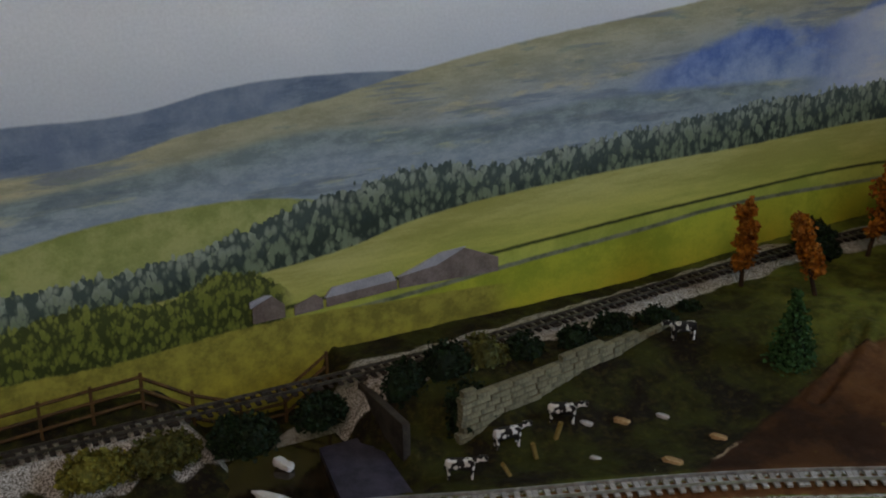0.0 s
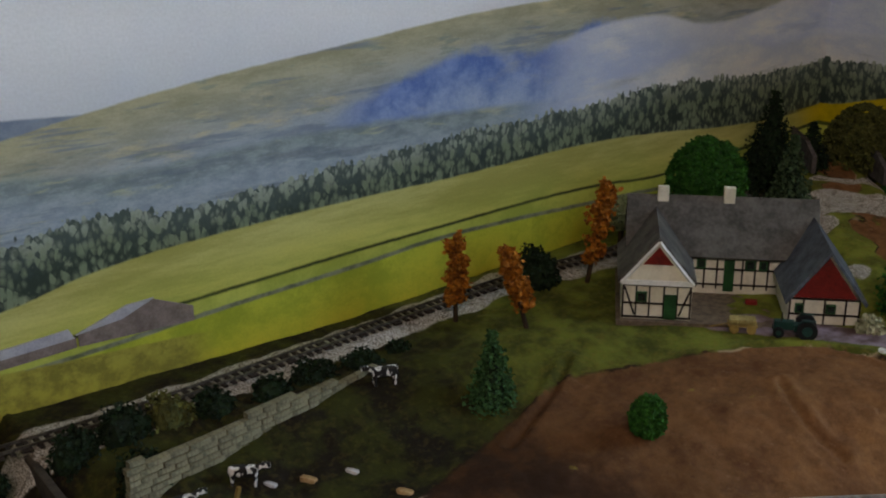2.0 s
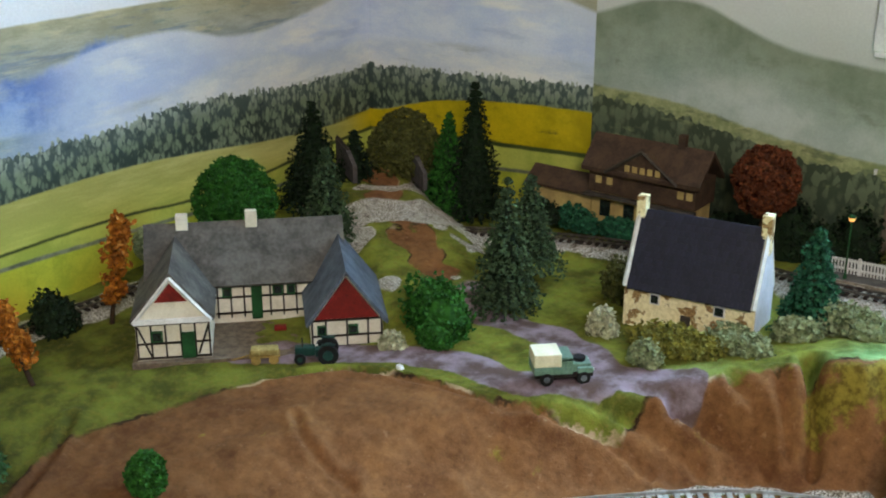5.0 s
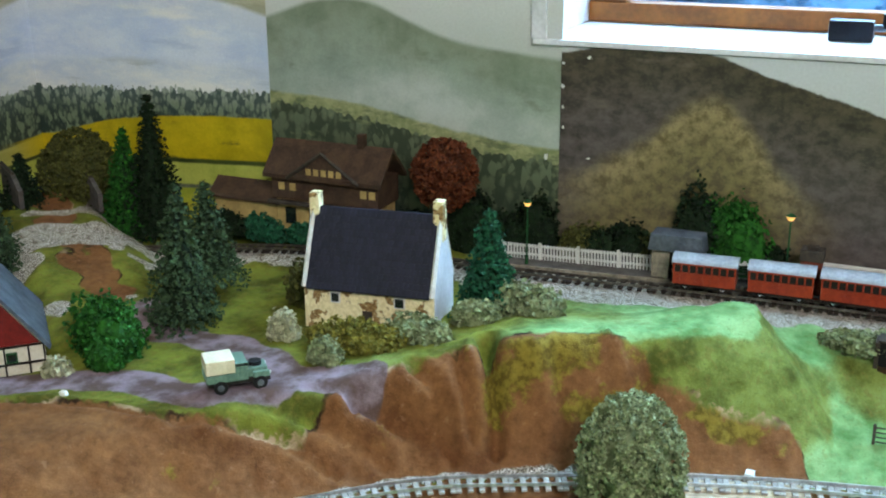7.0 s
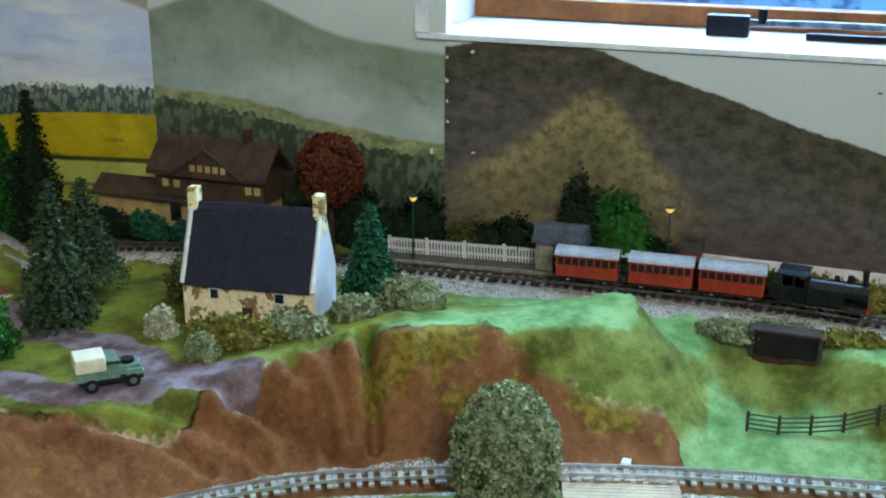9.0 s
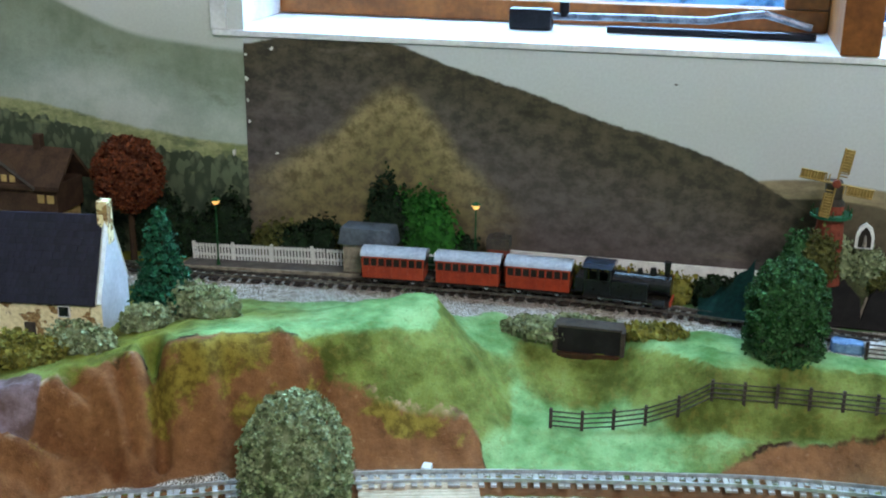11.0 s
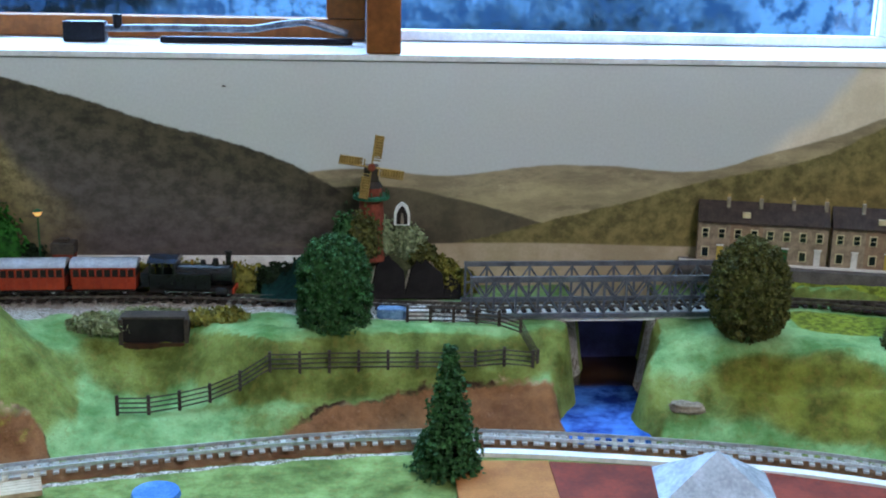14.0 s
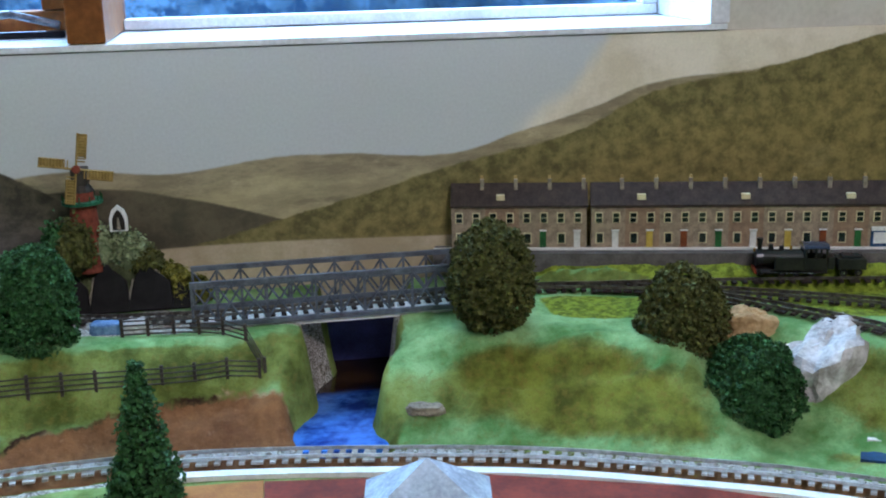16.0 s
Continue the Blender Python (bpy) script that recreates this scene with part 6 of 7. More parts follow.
# flat black arch on the front, standing for the shade inside the niche
part("arch", prism([(-0.0045, 0.001), (0.0045, 0.001), (0.0045, 0.009), (0.0025, 0.014), (0, 0.0165), (-0.0025, 0.014), (-0.0045, 0.009)], -0.0005, -0.0001), timber, shrine, "flat black arch for the shaded niche")
for x, y, z, rx, h, m in ((0.122, 0.960, 0.104, 0.015, 0.050, leaf_meadow), (0.134, 0.955, 0.118, 0.013, 0.034, leaf_mid), (0.150, 0.966, 0.116, 0.016, 0.026, leaf_sage), (0.168, 0.967, 0.114, 0.016, 0.024, leaf_sage),
                          (0.184, 0.968, 0.106, 0.014, 0.018, leaf_mid), (0.200, 0.970, 0.094, 0.013, 0.016, leaf_olive), (0.214, 0.966, 0.082, 0.014, 0.018, leaf_olive)):
    bush(x, y, rx, 0.010, h, m, "green scrub growing on the windmill rock", 600, base=z, size=0.0011)
# netting draped from the hedge to the meadow tree
bm = bmesh.new()
grid = [[bm.verts.new((0.050 + 0.040 * i / 15, 0.975 - 0.034 * j / 9, 0.080 + (0.004 + 0.034 * (i / 15) ** 1.5) * (1 - j / 9) + 0.0016 * math.sin(i * 1.3 + j) * (1 - j / 9))) for j in range(10)] for i in range(16)]
for i in range(15):
    for j in range(9):
        bm.faces.new((grid[i][j], grid[i + 1][j], grid[i + 1][j + 1], grid[i][j + 1]))
bmesh.ops.solidify(bm, geom=bm.faces[:], thickness=0.0008)
tagged(part("scenic_netting", bm, surface("teal_netting", "0a2a26", "164a40", 260, 0.8, fine=900, bump=0.8), smooth=True), "dark teal flock netting draped beside the hedge", "netting")
blue = thing("blue_tarpaulin", pose(0.156, 0.914, ground_z(0.156, 0.914), 0, 0, -6), "crumpled pale blue tarpaulin bundle beside the line", "tarpaulin")
bm = box(-0.011, 0.011, -0.006, 0.006, -0.002, 0.0075, 0.0025)
bmesh.ops.subdivide_edges(bm, edges=bm.edges[:], cuts=2, use_grid_fill=True)
for v in bm.verts:
    v.co += Vector((noise.noise(v.co * 300), noise.noise(v.co * 300 + Vector((9, 0, 0))), noise.noise(v.co * 300 + Vector((0, 9, 0))))) * 0.0014
part("bundle", bm, surface("tarpaulin_blue", "3e5f86", "7fa0c4", 120, 0.6), blue, smooth=True)

# ---- terraced street ----
terr_wall = surface("terrace_stone", "6f6352", "a8977c", 160, 0.85, fine=900, bump=0.6)
terr_brick = surface("terrace_brick", "75604e", "9c8468", 160, 0.85, fine=900, bump=0.6)
terr_roof = surface("terrace_slate", "2b2420", "4a3f38", 120, 0.8, fine=700, bump=0.4)
door_paints = [surface("door_" + n, a, b, 90, 0.5) for n, a, b in (("yellow", "a08a30", "c8b050"), ("white", "b5b5ad", "e0e0d8"), ("green", "16401f", "2a6a34"), ("brown", "5a2c14", "8a4a20"))]
window_cream = surface("window_cream", "bfb284", "e2d8ae", 90, 0.6)
shop_blue = surface("shop_blue", "1d3550", "2f567c", 90, 0.4)


def terrace(m, units, label, shop=False):
    """A row of two-storey low-relief houses, each with two upper windows, a door and a lower window."""
    t = thing("terraced_houses", m, label, "terraced houses", "terraced street by the siding")
    U = 0.0268
    L = U * units
    for k in range(units):
        part("wall", box(k * U, k * U + U - 0.0001, 0, 0.012, -0.012, 0.0300), (terr_wall, terr_brick, terr_wall)[k % 3], t)
    part("eaves", box(-0.0006, L + 0.0006, -0.0018, 0.012, 0.0301, 0.0316), terr_roof, t)
    bm = prism([(-0.0018, 0.0317), (0.012, 0.0455), (0.012, 0.0317)], -0.0006, L + 0.0006)
    bmesh.ops.transform(bm, matrix=swap, verts=bm.verts[:])
    bmesh.ops.recalc_face_normals(bm, faces=bm.faces[:])
    part("roof", bm, terr_roof, t, "dark slate roof slope")
    for k in range(units):
        x = k * U
        part("chimney", box(x + U - 0.0040, x + U - 0.0010, 0.0075, 0.0115, 0.036, 0.0488, 0.0003), stone_wall, t)
        for q in (0.0005, 0.0018):
            part("chimney_pot", bar((x + U - 0.0038 + q, 0.0095, 0.0489), (x + U - 0.0038 + q, 0.0095, 0.0512), 0.0006, 6), ochre_wall, t)
        for wx in (0.0030, 0.0165):
            w = part("window", box(x + wx, x + wx + 0.0062, -0.0006, 0.0006, 0.0185, 0.0262), window_cream, t, "cream framed sash window")
            part("pane", box(x + wx + 0.0008, x + wx + 0.0054, -0.0010, -0.0007, 0.0190, 0.0220), window_dark, w)
            part("pane", box(x + wx + 0.0008, x + wx + 0.0054, -0.0010, -0.0007, 0.0226, 0.0256), window_dark, w)
        if shop and k == units - 1:
            s = part("shop_front", box(x + 0.002, x + 0.026, -0.0010, 0.0006, 0.0002, 0.0140), shop_blue, t, "blue shop front")
            part("pane", box(x + 0.004, x + 0.014, -0.0014, -0.0011, 0.003, 0.011), white_fence, s)
            part("sign_board", box(x + 0.002, x + 0.026, -0.0016, -0.0011, 0.0122, 0.0152), white_fence, s)
            continue
        part("door", box(x + 0.0165, x + 0.0215, -0.0007, 0.0006, 0.0, 0.0125), door_paints[(k * 3 + units) % 4], t, "painted front door")
        part("door_hood", box(x + 0.0160, x + 0.0220, -0.0016, 0.0004, 0.0127, 0.0135), white_fence, t)
        w = part("window", box(x + 0.0035, x + 0.0100, -0.0006, 0.0006, 0.0035, 0.0115), window_cream, t, "cream framed sash window")
        part("pane", box(x + 0.0043, x + 0.0092, -0.0010, -0.0007, 0.0042, 0.0108), window_dark, w)
        if k % 3 == 1:
            part("skylight", box(x + 0.009, x + 0.0155, -0.0004, 0.0050, 0.0350, 0.0385), window_cream, t, "pale roof dormer")


TA = -13.0
ca, sa = math.cos(math.radians(TA)), math.sin(math.radians(TA))
terrace(pose(0.4185, 0.9852, 0.1025, 0, 0, TA) @ Matrix.Diagonal((1, 1, 1.12, 1)), 4, "brown stone terraced houses with slate roofs and coloured doors")
terrace(pose(0.4185 + 0.1105 * ca, 0.9852 + 0.1105 * sa, 0.1025, 0, 0, TA) @ Matrix.Diagonal((1, 1, 1.12, 1)), 9, "longer brown stone terrace with a blue shop", True)
bm = box(-0.02, 0.50, -0.0135, 0.012, -0.016, -0.0008)
street = part("pavement_street", bm, asphalt)
street.matrix_world = pose(0.424, 0.984, 0.1025, 0, 0, TA)
tagged(street, "grey street ledge in front of the terraced houses", "street", kind="structure")
part("kerb", box(-0.02, 0.50, -0.004, -0.0002, -0.0007, 0.0008), white_fence, street, "pale kerb strip")

# ---- land vehicle, tractor, cart ----
rover_green = surface("rover_green", "4d6d5c", "7a9a88", 70, 0.4, spec=0.5)
canvas = surface("cream_canvas", "d0c8a4", "efe8cc", 70, 0.8)
ang = 44.0
rv = thing("pickup_truck", pose(-0.456, 0.668, ground_z(-0.456, 0.668) + 0.0005, 0, 0, ang), "pale green off-road pickup with cream canvas tilt", "truck")
part("chassis", box(-0.021, 0.022, -0.0085, 0.0085, 0.0052, 0.0085, 0.0006), coach_dark, rv)
part("body", box(-0.0225, 0.0065, -0.0102, 0.0102, 0.0086, 0.0145, 0.0007), rover_green, rv)
part("bonnet", box(0.0066, 0.0205, -0.0072, 0.0072, 0.0088, 0.0152, 0.0012), rover_green, rv)
for sgn in (-1, 1):
    part("wing", box(0.0100, 0.0215, sgn * 0.0088 - 0.0014, sgn * 0.0088 + 0.0014, 0.0090, 0.0132, 0.0006), rover_green, rv)
    part("cab_side", box(-0.0020, 0.0062, sgn * 0.0098 - 0.0004, sgn * 0.0098 + 0.0004, 0.0146, 0.0192), rover_green, rv)
    part("headlight", bar((0.0214, sgn * 0.0088, 0.0115), (0.0221, sgn * 0.0088, 0.0115), 0.0011, 10), white_fence, rv)
    for x in (-0.0130, 0.0145):
        w = part("wheel", bar((x, sgn * 0.0092 - 0.0014, 0.0050), (x, sgn * 0.0092 + 0.0014, 0.0050), 0.0050, 18), tyre_black, rv)
        part("hub", bar((x, sgn * 0.0092 - 0.0018, 0.0050), (x, sgn * 0.0092 + 0.0018, 0.0050), 0.0024, 12), grey_metal, w)
part("windscreen", box(0.0058, 0.0064, -0.0095, 0.0095, 0.0147, 0.0205), window_dark, rv)
part("cab_roof", box(-0.0020, 0.0062, -0.0100, 0.0100, 0.0206, 0.0218, 0.0005), rover_green, rv)
part("tilt", box(-0.0226, -0.0022, -0.0101, 0.0101, 0.0147, 0.0250, 0.0014), canvas, rv, "cream canvas tilt")
part("spare_wheel", bar((0.0130, 0, 0.0154), (0.0130, 0, 0.0180), 0.0046, 18), tyre_black, rv, "spare wheel on the bonnet")

tr_blue = surface("tractor_green", "10302c", "1f4c44", 70, 0.4)
tz = ground_z(-0.640, 0.603)
tk = thing("tractor", pose(-0.640, 0.603, tz, 0, 0, 222), "dark green vintage farm tractor beside the farmhouse", "tractor")
part("engine", box(0.002, 0.018, -0.0035, 0.0035, 0.0060, 0.0130, 0.0010), tr_blue, tk)
part("gearbox", box(-0.012, 0.002, -0.0040, 0.0040, 0.0050, 0.0110, 0.0008), tr_blue, tk)
part("seat", box(-0.011, -0.006, -0.0025, 0.0025, 0.0130, 0.0142, 0.0004), tr_blue, tk)
part("steering_wheel", bar((-0.0010, 0, 0.0160), (-0.0004, 0, 0.0166), 0.0022, 12), timber, tk)
part("exhaust", bar((0.012, 0.0015, 0.013), (0.012, 0.0015, 0.021), 0.0006, 8), timber, tk)
for sgn in (-1, 1):
    w = part("rear_wheel", bar((-0.008, sgn * 0.0075 - 0.0018, 0.0082), (-0.008, sgn * 0.0075 + 0.0018, 0.0082), 0.0082, 20), tyre_black, tk)
    part("hub", bar((-0.008, sgn * 0.0075 - 0.0021, 0.0082), (-0.008, sgn * 0.0075 + 0.0021, 0.0082), 0.0042, 12), tr_blue, w)
    w = part("front_wheel", bar((0.014, sgn * 0.0060 - 0.0011, 0.0045), (0.014, sgn * 0.0060 + 0.0011, 0.0045), 0.0045, 16), tyre_black, tk)
    part("hub", bar((0.014, sgn * 0.0060 - 0.0013, 0.0045), (0.014, sgn * 0.0060 + 0.0013, 0.0045), 0.0022, 12), tr_blue, w)
    part("mudguard", box(-0.014, -0.003, sgn * 0.0075 - 0.0015, sgn * 0.0075 + 0.0015, 0.0166, 0.0172), tr_blue, tk)
hay = surface("straw", "7a6a3a", "b3a468", 160, 0.9, bump=0.8)
ct = thing("hay_cart", pose(-0.676, 0.580, ground_z(-0.676, 0.580), 0, 0, 44), "small wooden cart loaded with straw beside the tractor", "cart")
part("bed", box(-0.012, 0.012, -0.006, 0.006, 0.0055, 0.0070), sail_wood, ct)
part("load", box(-0.011, 0.011, -0.0055, 0.0055, 0.0071, 0.0120, 0.0025), hay, ct, "loose straw load")
for x in (-0.007, 0.007):
    for sgn in (-1, 1):
        part("wheel", bar((x, sgn * 0.0068 - 0.0006, 0.0040), (x, sgn * 0.0068 + 0.0006, 0.0040), 0.0040, 14), sail_wood, ct)
part("shaft", bar((-0.012, 0, 0.006), (-0.026, 0, 0.002), 0.0006, 6), sail_wood, ct)

# ---- fences ----
def rail_fence(name, pts, h, rails, material, label, pitch=0.022, thick=0.0006):
    line = spline(pts, 0.002)
    t = thing(name, pose(0, 0, 0), label, "fence")
    step = max(1, int(pitch / 0.002))
    idx = list(range(0, len(line), step))
    places = [Vector((line[i, 0], line[i, 1], ground_z(line[i, 0], line[i, 1]) - 0.001)) for i in idx]
    for p in places:
        part("post", box(p.x - 0.0011, p.x + 0.0011, p.y - 0.0011, p.y + 0.0011, p.z - 0.003, p.z + h + 0.001), material, t)
    for a, b in zip(places, places[1:]):
        for k in range(rails):
            z = h * (k + 0.8) / rails
            part("rail", bar(a + Vector((0, -0.0012, z)), b + Vector((0, -0.0012, z)), thick, 4), material, t)
    return t


rail_fence("field_fence", [(-0.043, 0.834), (0.005, 0.846), (0.05, 0.853), (0.11, 0.862), (0.17, 0.866), (0.22, 0.866), (0.266, 0.866)], 0.0145, 4, dark_wood,
           "dark weathered post-and-rail fence across the meadow")
rail_fence("field_fence", [(0.266, 0.868), (0.250, 0.884), (0.215, 0.898), (0.165, 0.902)], 0.013, 4, dark_wood, "dark weathered post-and-rail fence above the river", 0.018)
rail_fence("lineside_fence", [(-0.902, -0.36), (-0.902, -0.15), (-0.902, 0.06)], 0.029, 3, brown_fence, "brown wooden post-and-rail fence beside the line", 0.036, 0.0015)

# ---- culvert below the line ----
cv = thing("culvert", pose(-0.025, 0.8965, 0.0535), "timber-framed culvert mouth below the line, black block for its shaded inside", "culvert")
# solid black block: the shade inside the opening, put in as colour
part("mouth", box(-0.023, 0.023, -0.0060, 0.010, -0.004, 0.0285), black_rock_and_shade, cv)
part("lintel", box(-0.024, 0.024, -0.0070, 0.009, 0.0287, 0.0306, 0.0006), dark_wood, cv)
for sgn in (-1, 1):
    part("side_post", box(sgn * 0.0246 - 0.0015, sgn * 0.0246 + 0.0015, -0.0080, 0.009, -0.006, 0.0286), dark_wood, cv)
part("mud_sill", box(-0.023, 0.023, -0.0090, -0.0062, -0.006, 0.010, 0.001), surface("wet_mud", "23150c", "4a2c18", 90, 0.5), cv)

# ---- corner bridge parapets ----
for x, y in ((-0.845, 0.870), (-0.792, 0.918)):
    b = thing("bridge_parapet", pose(x, y, ground_z(x, y) + 0.003, 0, 0, -34), "dark grey stone bridge parapet wall at the road", "parapet", "parapets of the corner bridge")
    part("wall", prism([(-0.036, 0), (0.036, 0), (0.036, 0.018), (0.010, 0.028), (-0.036, 0.030)], -0.0022, 0.0022), surface("parapet_stone", "3a3634", "5f5a57", 120, 0.85, bump=0.5), b)
    part("coping", bar((-0.036, 0, 0.0305), (0.010, 0, 0.0287), 0.0022, 4), dark_wood, b)

# ---- rocks ----
quartz = surface("pale_quartz_rock", "8f8a84", "dcdad6", 45, 0.7, fine=300, bump=0.8, depth=0.002)
sandstone = surface("orange_sandstone", "8a6a40", "c9a878", 40, 0.8, fine=300, bump=0.8, depth=0.002)


def rock(x, y, z, rx, ry, rz, material, label, seed, turn=0.0):
    bm = bmesh.new()
    bmesh.ops.create_icosphere(bm, subdivisions=4, radius=1.0)
    for v in bm.verts:
        c = v.co.copy()
        m = max(abs(c.x), abs(c.y), abs(c.z))
        c = c.lerp(c / m, 0.55)
        k = 1 + 0.22 * noise.noise(v.co * 1.7 + Vector((seed, 0, 0))) + 0.10 * noise.noise(v.co * 5 + Vector((seed, 0, 0)))
        v.co = Vector((c.x * rx * k, c.y * ry * k, c.z * rz * k))
    ob = part("rock", bm, material)
    ob.matrix_world = pose(x, y, z, 6 * math.sin(seed), 8 * math.cos(seed), turn)
    return tagged(ob, label, "rock")


rock(0.603, 0.835, 0.068, 0.020, 0.014, 0.018, sandstone, "orange and white chipped rock beside the line", 1.3)
rock(0.652, 0.802, 0.036, 0.040, 0.026, 0.042, quartz, "large pale grey-white quartz rock below the line", 2.7, 20)
rock(0.716, 0.782, 0.030, 0.024, 0.022, 0.044, sandstone, "tall ochre sandstone rock below the line", 4.1)
rock(0.632, 0.762, 0.014, 0.008, 0.007, 0.008, quartz, "small loose grey stone by the track", 5.5)
rock(0.458, 0.822, 0.036, 0.006, 0.004, 0.004, brick, "small reddish stone on the grass bank", 6.2)
rock(0.372, 0.826, 0.034, 0.012, 0.005, 0.004, stone_wall, "flat brownish stone on the river bank", 7.1)
rock(0.176, 0.914, ground_z(0.176, 0.914) + 0.002, 0.009, 0.007, 0.006, quartz, "pale grey-green stone beside the tarpaulin", 9.4)
rock(-0.574, 0.624, ground_z(-0.574, 0.624) + 0.001, 0.0028, 0.0022, 0.0026, white_fence, "tiny white pebble beside the earth road", 8.8)
for x, y, s in ((-0.745, 0.205, 1.0), (-0.735, 0.235, 0.8), (-0.690, 0.250, 1.0), (-0.715, 0.160, 0.7), (-0.680, 0.200, 1.2), (-0.755, 0.18, 0.8)):
    rock(x, y, ground_z(x, y) + 0.0005, 0.006 * s, 0.003 * s, 0.002 * s, quartz if s < 0.9 else sandstone, "rough pale stone lying in the pasture", 10 * x + y, 40)

# ---- the left side: retaining wall, stream mouth, cattle figures ----
course_stone = surface("pale_wall_stone", "5f5c48", "938e70", 130, 0.85, fine=600, bump=0.6, vary=0.15)
wall_line = spline([(-0.782, 0.085), (-0.795, 0.17), (-0.812, 0.26), (-0.832, 0.335), (-0.845, 0.372)], 0.001)
rw = thing("retaining_wall", pose(0, 0, 0), "pale coursed stone retaining wall below the railway", "wall")
run = 0
for course in range(9):
    i = int(rng.integers(0, 6))
    top = np.interp(np.arange(len(wall_line)), [0, 60, 120, 200, 300], [0.040, 0.036, 0.042, 0.032, 0.024])
    while i < len(wall_line) - 22:
        n = int(rng.integers(9, 20))
        a, b = wall_line[i], wall_line[min(i + n, len(wall_line) - 1)]
        z0 = 0.008 + course * 0.0047
        if z0 - 0.006 < top[i]:
            d = b - a
            L = float(np.linalg.norm(d)) - 0.0006
            bm = box(-L / 2, L / 2, -0.003 + float(rng.uniform(-0.0006, 0.0006)), 0.003, 0, 0.0041, 0.0004)
            ob = part("stone", bm, course_stone, rw)
            mid = (a + b) / 2
            ob.matrix_local = pose(mid[0], mid[1], z0, 0, 0, math.degrees(math.atan2(d[1], d[0])))
        i += n
tagged(part("trim_pier", box(-0.862, -0.786, 0.044, 0.050, -0.02, 0.034, 0.001), dark_wood), "slender grey stone wing wall beside the stream", "wall", kind="structure")
flat_patch("pavement_weir", [(-0.835, 0.000), (-0.735, -0.020), (-0.730, 0.030), (-0.835, 0.042)], 0.004, surface("weir_slate", "2a2833", "4d4a58", 90, 0.5), "dark purple-grey weir slab beside the stream", "weir")
cow_coat = Nodes("cow_coat")
g = cow_coat
g.link(g.mix(g.step(g.noise(g.coord(), 190.0, 1.0), 0.52, 0.54), srgb("161412"), srgb("e6e4de")), g.bsdf.inputs["Base Color"])
g.bsdf.inputs["Roughness"].default_value = 0.6


def cow_figure(x, y, turn):
    """A plain moulded toy cow, one mesh."""
    bm = bmesh.new()
    add_box(bm, -0.0105, 0.0095, -0.0034, 0.0034, 0.0075, 0.0150, 0.0022)
    for lx in (-0.0085, 0.0075):
        for ly in (-0.0024, 0.0024):
            add_bar(bm, (lx, ly, 0), (lx, ly, 0.009), 0.0010, 6, 0.0014)
    add_bar(bm, (0.0085, 0, 0.0135), (0.0140, 0, 0.0165), 0.0024, 8, 0.0018)
    add_box(bm, 0.0125, 0.0185, -0.0016, 0.0016, 0.0140, 0.0178, 0.0010)
    add_bar(bm, (-0.0104, 0, 0.0145), (-0.0118, 0, 0.0070), 0.0005, 5)
    ob = part("cow_figurine", bm, cow_coat.mat)
    ob.matrix_world = pose(x, y, ground_z(x, y), 0, 0, turn)
    return tagged(ob, "black and white moulded toy cow on the pasture", "figurine", "toy cows")


cow_figure(-0.800, 0.306, 250)
cow_figure(-0.764, 0.165, 55)
cow_figure(-0.762, 0.116, 80)
cow_figure(-0.745, 0.068, 60)
for x, y, tilt in ((-0.742, 0.128, 18), (-0.752, 0.150, -12), (-0.728, 0.098, 30)):
    p = thing("fence_stake", pose(x, y, ground_z(x, y) - 0.002, tilt, 8, 0), "short leaning pale wooden fence stake", "stake", "stakes beside the cows")
    part("stake", box(-0.0014, 0.0014, -0.0014, 0.0014, 0, 0.017, 0.0003), sail_wood, p)
for x, y, a, b in ((-0.785, -0.050, 0.022, 0.004), (-0.800, -0.120, 0.006, 0.004), (-0.83, -0.03, 0.008, 0.004)):
    rock(x, y, 0.002, a, b, 0.003, white_fence, "white plaster splash stone by the stream", x * 30, 30)

# ---- inside the front loop ----
plank = thing("board_crossing", pose(-0.150, 0.727, 0.0142, 0, 0, 17), "pale grooved wooden board laid inside the loop", "board")
for k in range(9):
    part("plank", box(0, 0.078, k * 0.0042 - 0.012, k * 0.0042 - 0.0082, 0, 0.0040, 0.0004), board_wood, plank)
red_road = surface("red_brown_road", "5a2218", "8a3a28", 40, 0.8, fine=300)
ochre_pad = surface("ochre_pad", "8a5428", "b5793e", 40, 0.8)
flat_patch("pavement_red", [(0.262, 0.775), (0.40, 0.757), (0.52, 0.715), (0.62, 0.660), (0.55, 0.60), (0.26, 0.66)], 0.0165, red_road, "red-brown painted yard inside the loop", "yard")
flat_patch("pavement_ochre", [(0.195, 0.778), (0.2615, 0.776), (0.2595, 0.66), (0.195, 0.66)], 0.0166, ochre_pad, "ochre painted yard inside the loop", "yard")
inner = np.stack([FRONT[:, 0], FRONT[:, 1]], 1)
tan = np.gradient(inner, axis=0)
tan /= np.linalg.norm(tan, axis=1)[:, None]
edge = inner + np.stack([tan[:, 1], -tan[:, 0]], 1) * 0.0175
edge = edge[(edge[:, 0] > 0.20) & (edge[:, 0] < 0.66)]
v, f = sweep(np.c_[edge, np.full(len(edge), 0.013)], 0.0, 0.008, 0.0045, 0.0)
tagged(mesh_object("trim_edging", v, f, white_fence), "white plaster edging along the inner side of the track", "edging", kind="structure")
kiosk = thing("station_kiosk", pose(0.355, 0.700, 0.0165, 0, 0, -8), "low building with a pale grey hipped roof inside the loop", "building")
part("wall", box(-0.030, 0.030, -0.020, 0.020, 0, 0.016, 0.0004), board_wood, kiosk)
bm = bmesh.new()
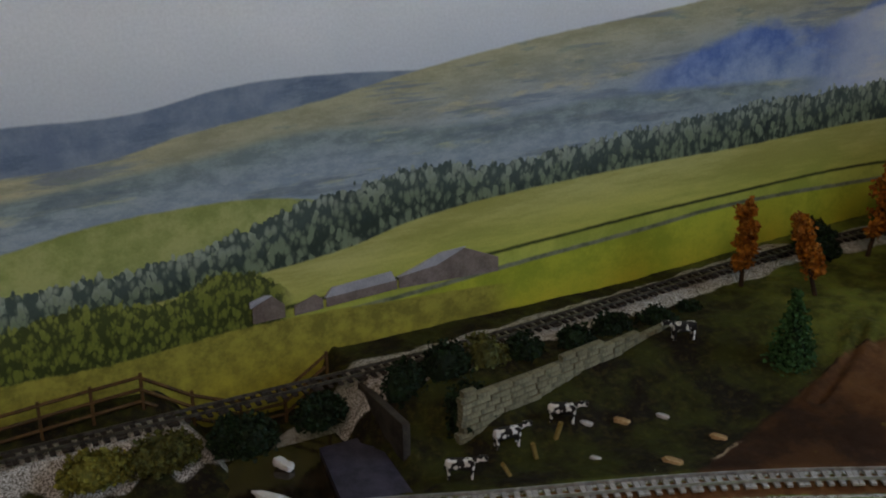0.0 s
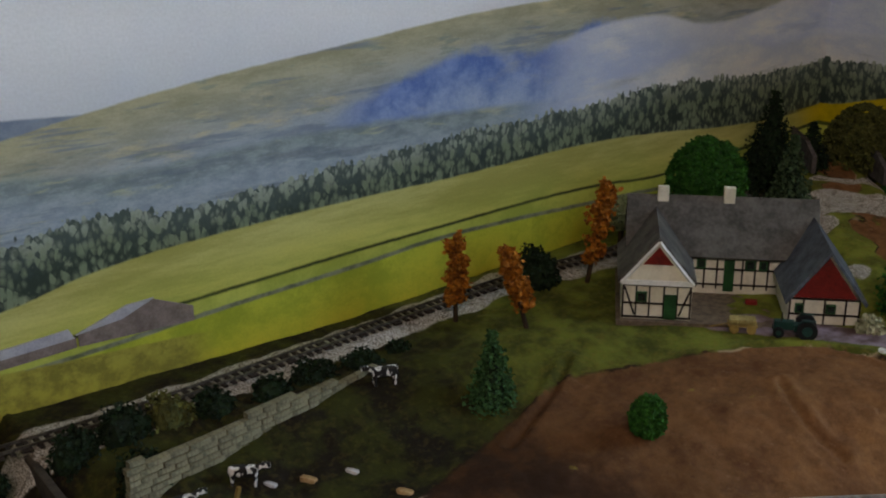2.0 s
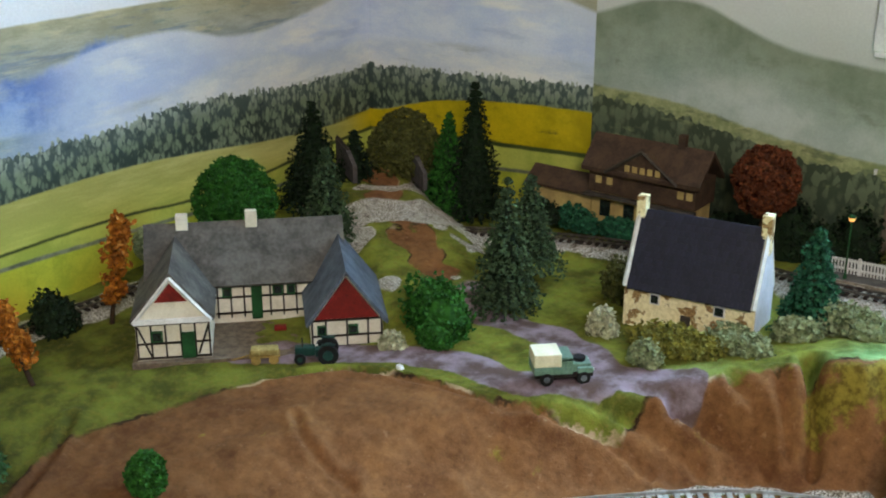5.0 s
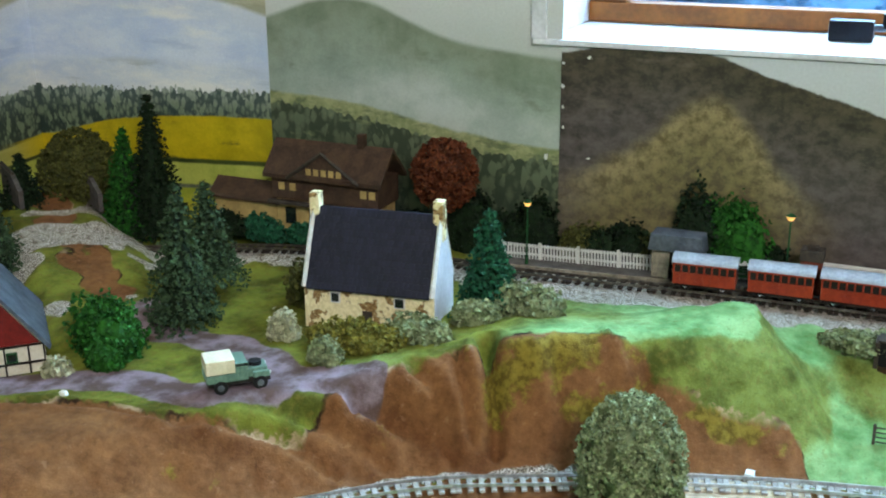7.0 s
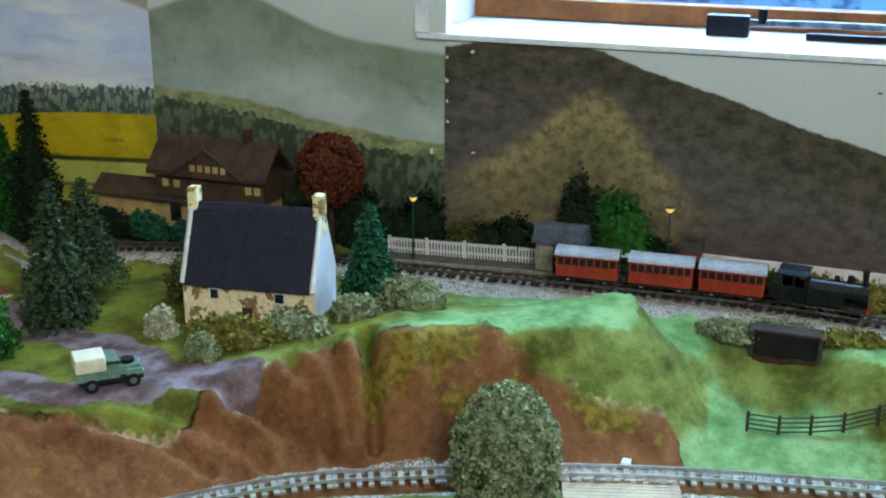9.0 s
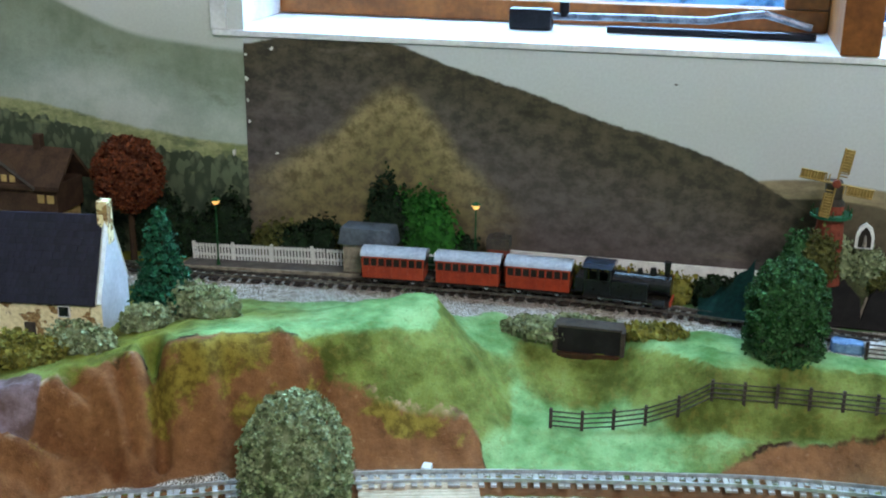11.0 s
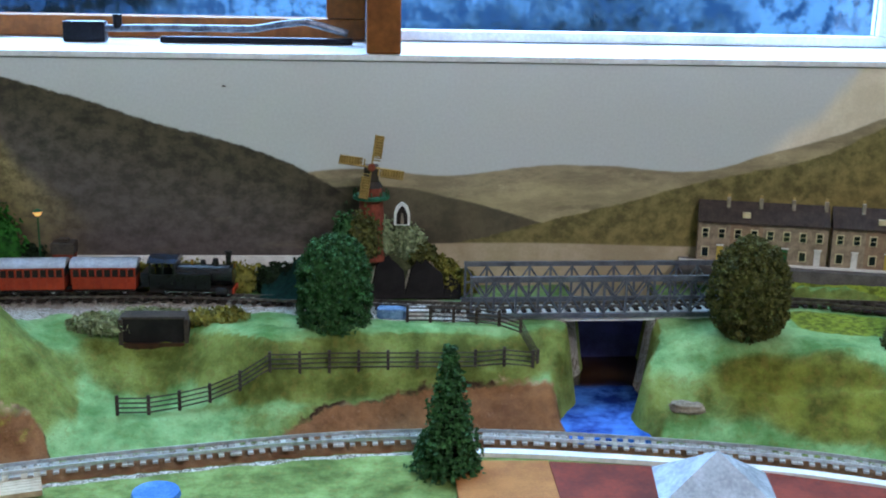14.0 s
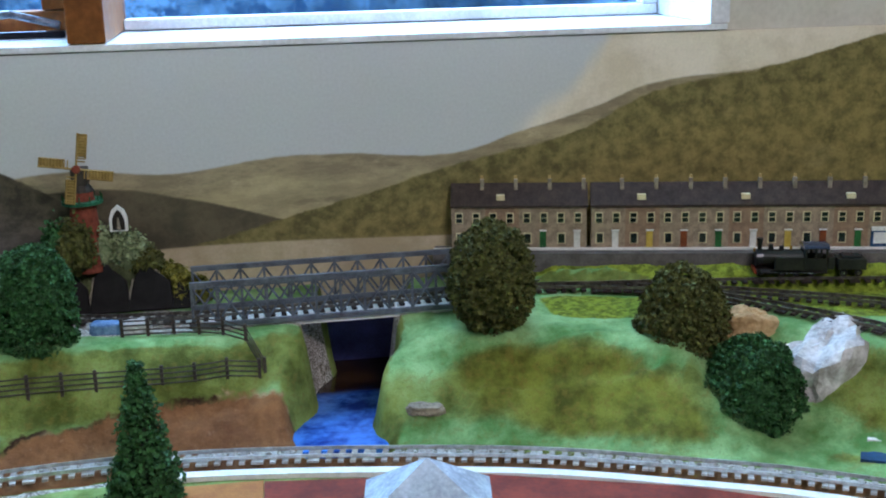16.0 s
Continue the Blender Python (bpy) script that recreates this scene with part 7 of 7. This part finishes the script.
bmesh.ops.create_cone(bm, cap_ends=True, segments=4, radius1=0.052, radius2=0.0, depth=0.026, matrix=pose(0, 0, 0.0292) @ Matrix.Diagonal((1.0, 0.72, 1, 1)) @ pose(0, 0, 0, 0, 0, 45))
part("roof", bm, roof_silver, kiosk, "pale grey hipped roof")
canopy = thing("station_canopy", pose(0.672, 0.722, 0.014, 0, 0, -28), "cream platform canopy edge with blue roof", "canopy")
part("front_board", box(-0.030, 0.045, 0.006, 0.010, 0, 0.010, 0.0004), white_fence, canopy)
part("blue_roof", box(-0.034, 0.045, -0.016, 0.0055, 0.003, 0.0055, 0.0004), shop_blue, canopy)
pond = bmesh.new()
bmesh.ops.create_cone(pond, cap_ends=True, segments=32, radius1=0.016, radius2=0.015, depth=0.003, matrix=pose(0.0, 0.737, 0.0155))
tagged(part("garden_pond", pond, surface("sky_blue_paint", "3c6aa8", "6a9ad0", 40, 0.2)), "round sky-blue painted pond inside the loop", "pond")
joiner = thing("rail_joint_box", pose(-0.1165, 0.7725, 0.016), "small pale rail joint box beside the silver track", "box")
part("body", box(-0.003, 0.003, -0.004, 0.004, 0, 0.0055, 0.0006), white_fence, joiner)

# ---- printed farm buildings on the valley photograph ----
barn_grey = surface("printed_barn_wall", "6a5c55", "92847b", 60, 0.5)
barn_roof = surface("printed_barn_roof", "94949c", "b8b8be", 60, 0.5)


def printed(pts, material, k):
    bm = bmesh.new()
    f = [bm.verts.new((XL + 0.0010 + 0.0006 * k, y, z)) for y, z in pts]
    w = [bm.verts.new((XL + 0.0002, y, z)) for y, z in pts]
    bm.faces.new(f), bm.faces.new(w[::-1])
    for i in range(len(pts)):
        bm.faces.new((f[i], w[i], w[(i + 1) % len(pts)], f[(i + 1) % len(pts)]))
    bmesh.ops.recalc_face_normals(bm, faces=bm.faces[:])
    return tagged(part("backdrop_printed_barn", bm, material), "farm building printed on the valley photograph", "print", kind="structure")


printed([(0.111, 0.0765), (0.205, 0.0740), (0.205, 0.0865), (0.172, 0.1005), (0.150, 0.092), (0.111, 0.0860)], barn_grey, 1)
printed([(0.109, 0.0865), (0.146, 0.0905), (0.173, 0.1015), (0.150, 0.1005)], barn_roof, 2)
printed([(0.047, 0.0735), (0.109, 0.0765), (0.109, 0.0845), (0.047, 0.0815)], barn_grey, 1)
printed([(0.045, 0.0815), (0.108, 0.0845), (0.104, 0.0925), (0.052, 0.0890)], barn_roof, 2)
printed([(0.020, 0.072), (0.044, 0.073), (0.044, 0.081), (0.038, 0.086), (0.020, 0.080)], barn_grey, 1)
printed([(-0.014, 0.072), (0.012, 0.0725), (0.012, 0.083), (0.002, 0.0920), (-0.014, 0.085)], barn_grey, 1)
printed([(-0.016, 0.085), (0.002, 0.0925), (-0.004, 0.0935), (-0.016, 0.090)], barn_roof, 2)

# ---- scuffs along the joints of the printed sheets ----
for k, (x, z, a, b) in enumerate(((-0.3310, 0.252, 0.0016, 0.0022), (-0.3312, 0.232, 0.0020, 0.0030), (-0.3308, 0.214, 0.0012, 0.0020), (-0.3300, 0.196, 0.0014, 0.0016),
                                  (-0.3080, 0.258, 0.0024, 0.0018), (-0.3060, 0.170, 0.0022, 0.0012), (-0.3450, 0.168, 0.0020, 0.0055), (-0.120, 0.238, 0.0030, 0.0008), (0.02, 0.245, 0.0022, 0.0008))):
    chip = bmesh.new()
    c = [(x + a * math.cos(q) * (0.7 + 0.3 * math.sin(3 * q + k)), z + b * math.sin(q) * (0.7 + 0.3 * math.cos(2 * q + k))) for q in np.linspace(0, 2 * math.pi, 9)[:-1]]
    tagged(part("trim_paper_scuff", prism(c, YB - 0.0026, YB - 0.0012), white_fence if k < 7 else dark_wood), "torn white scuff on the printed backscene", "scuff", kind="structure")
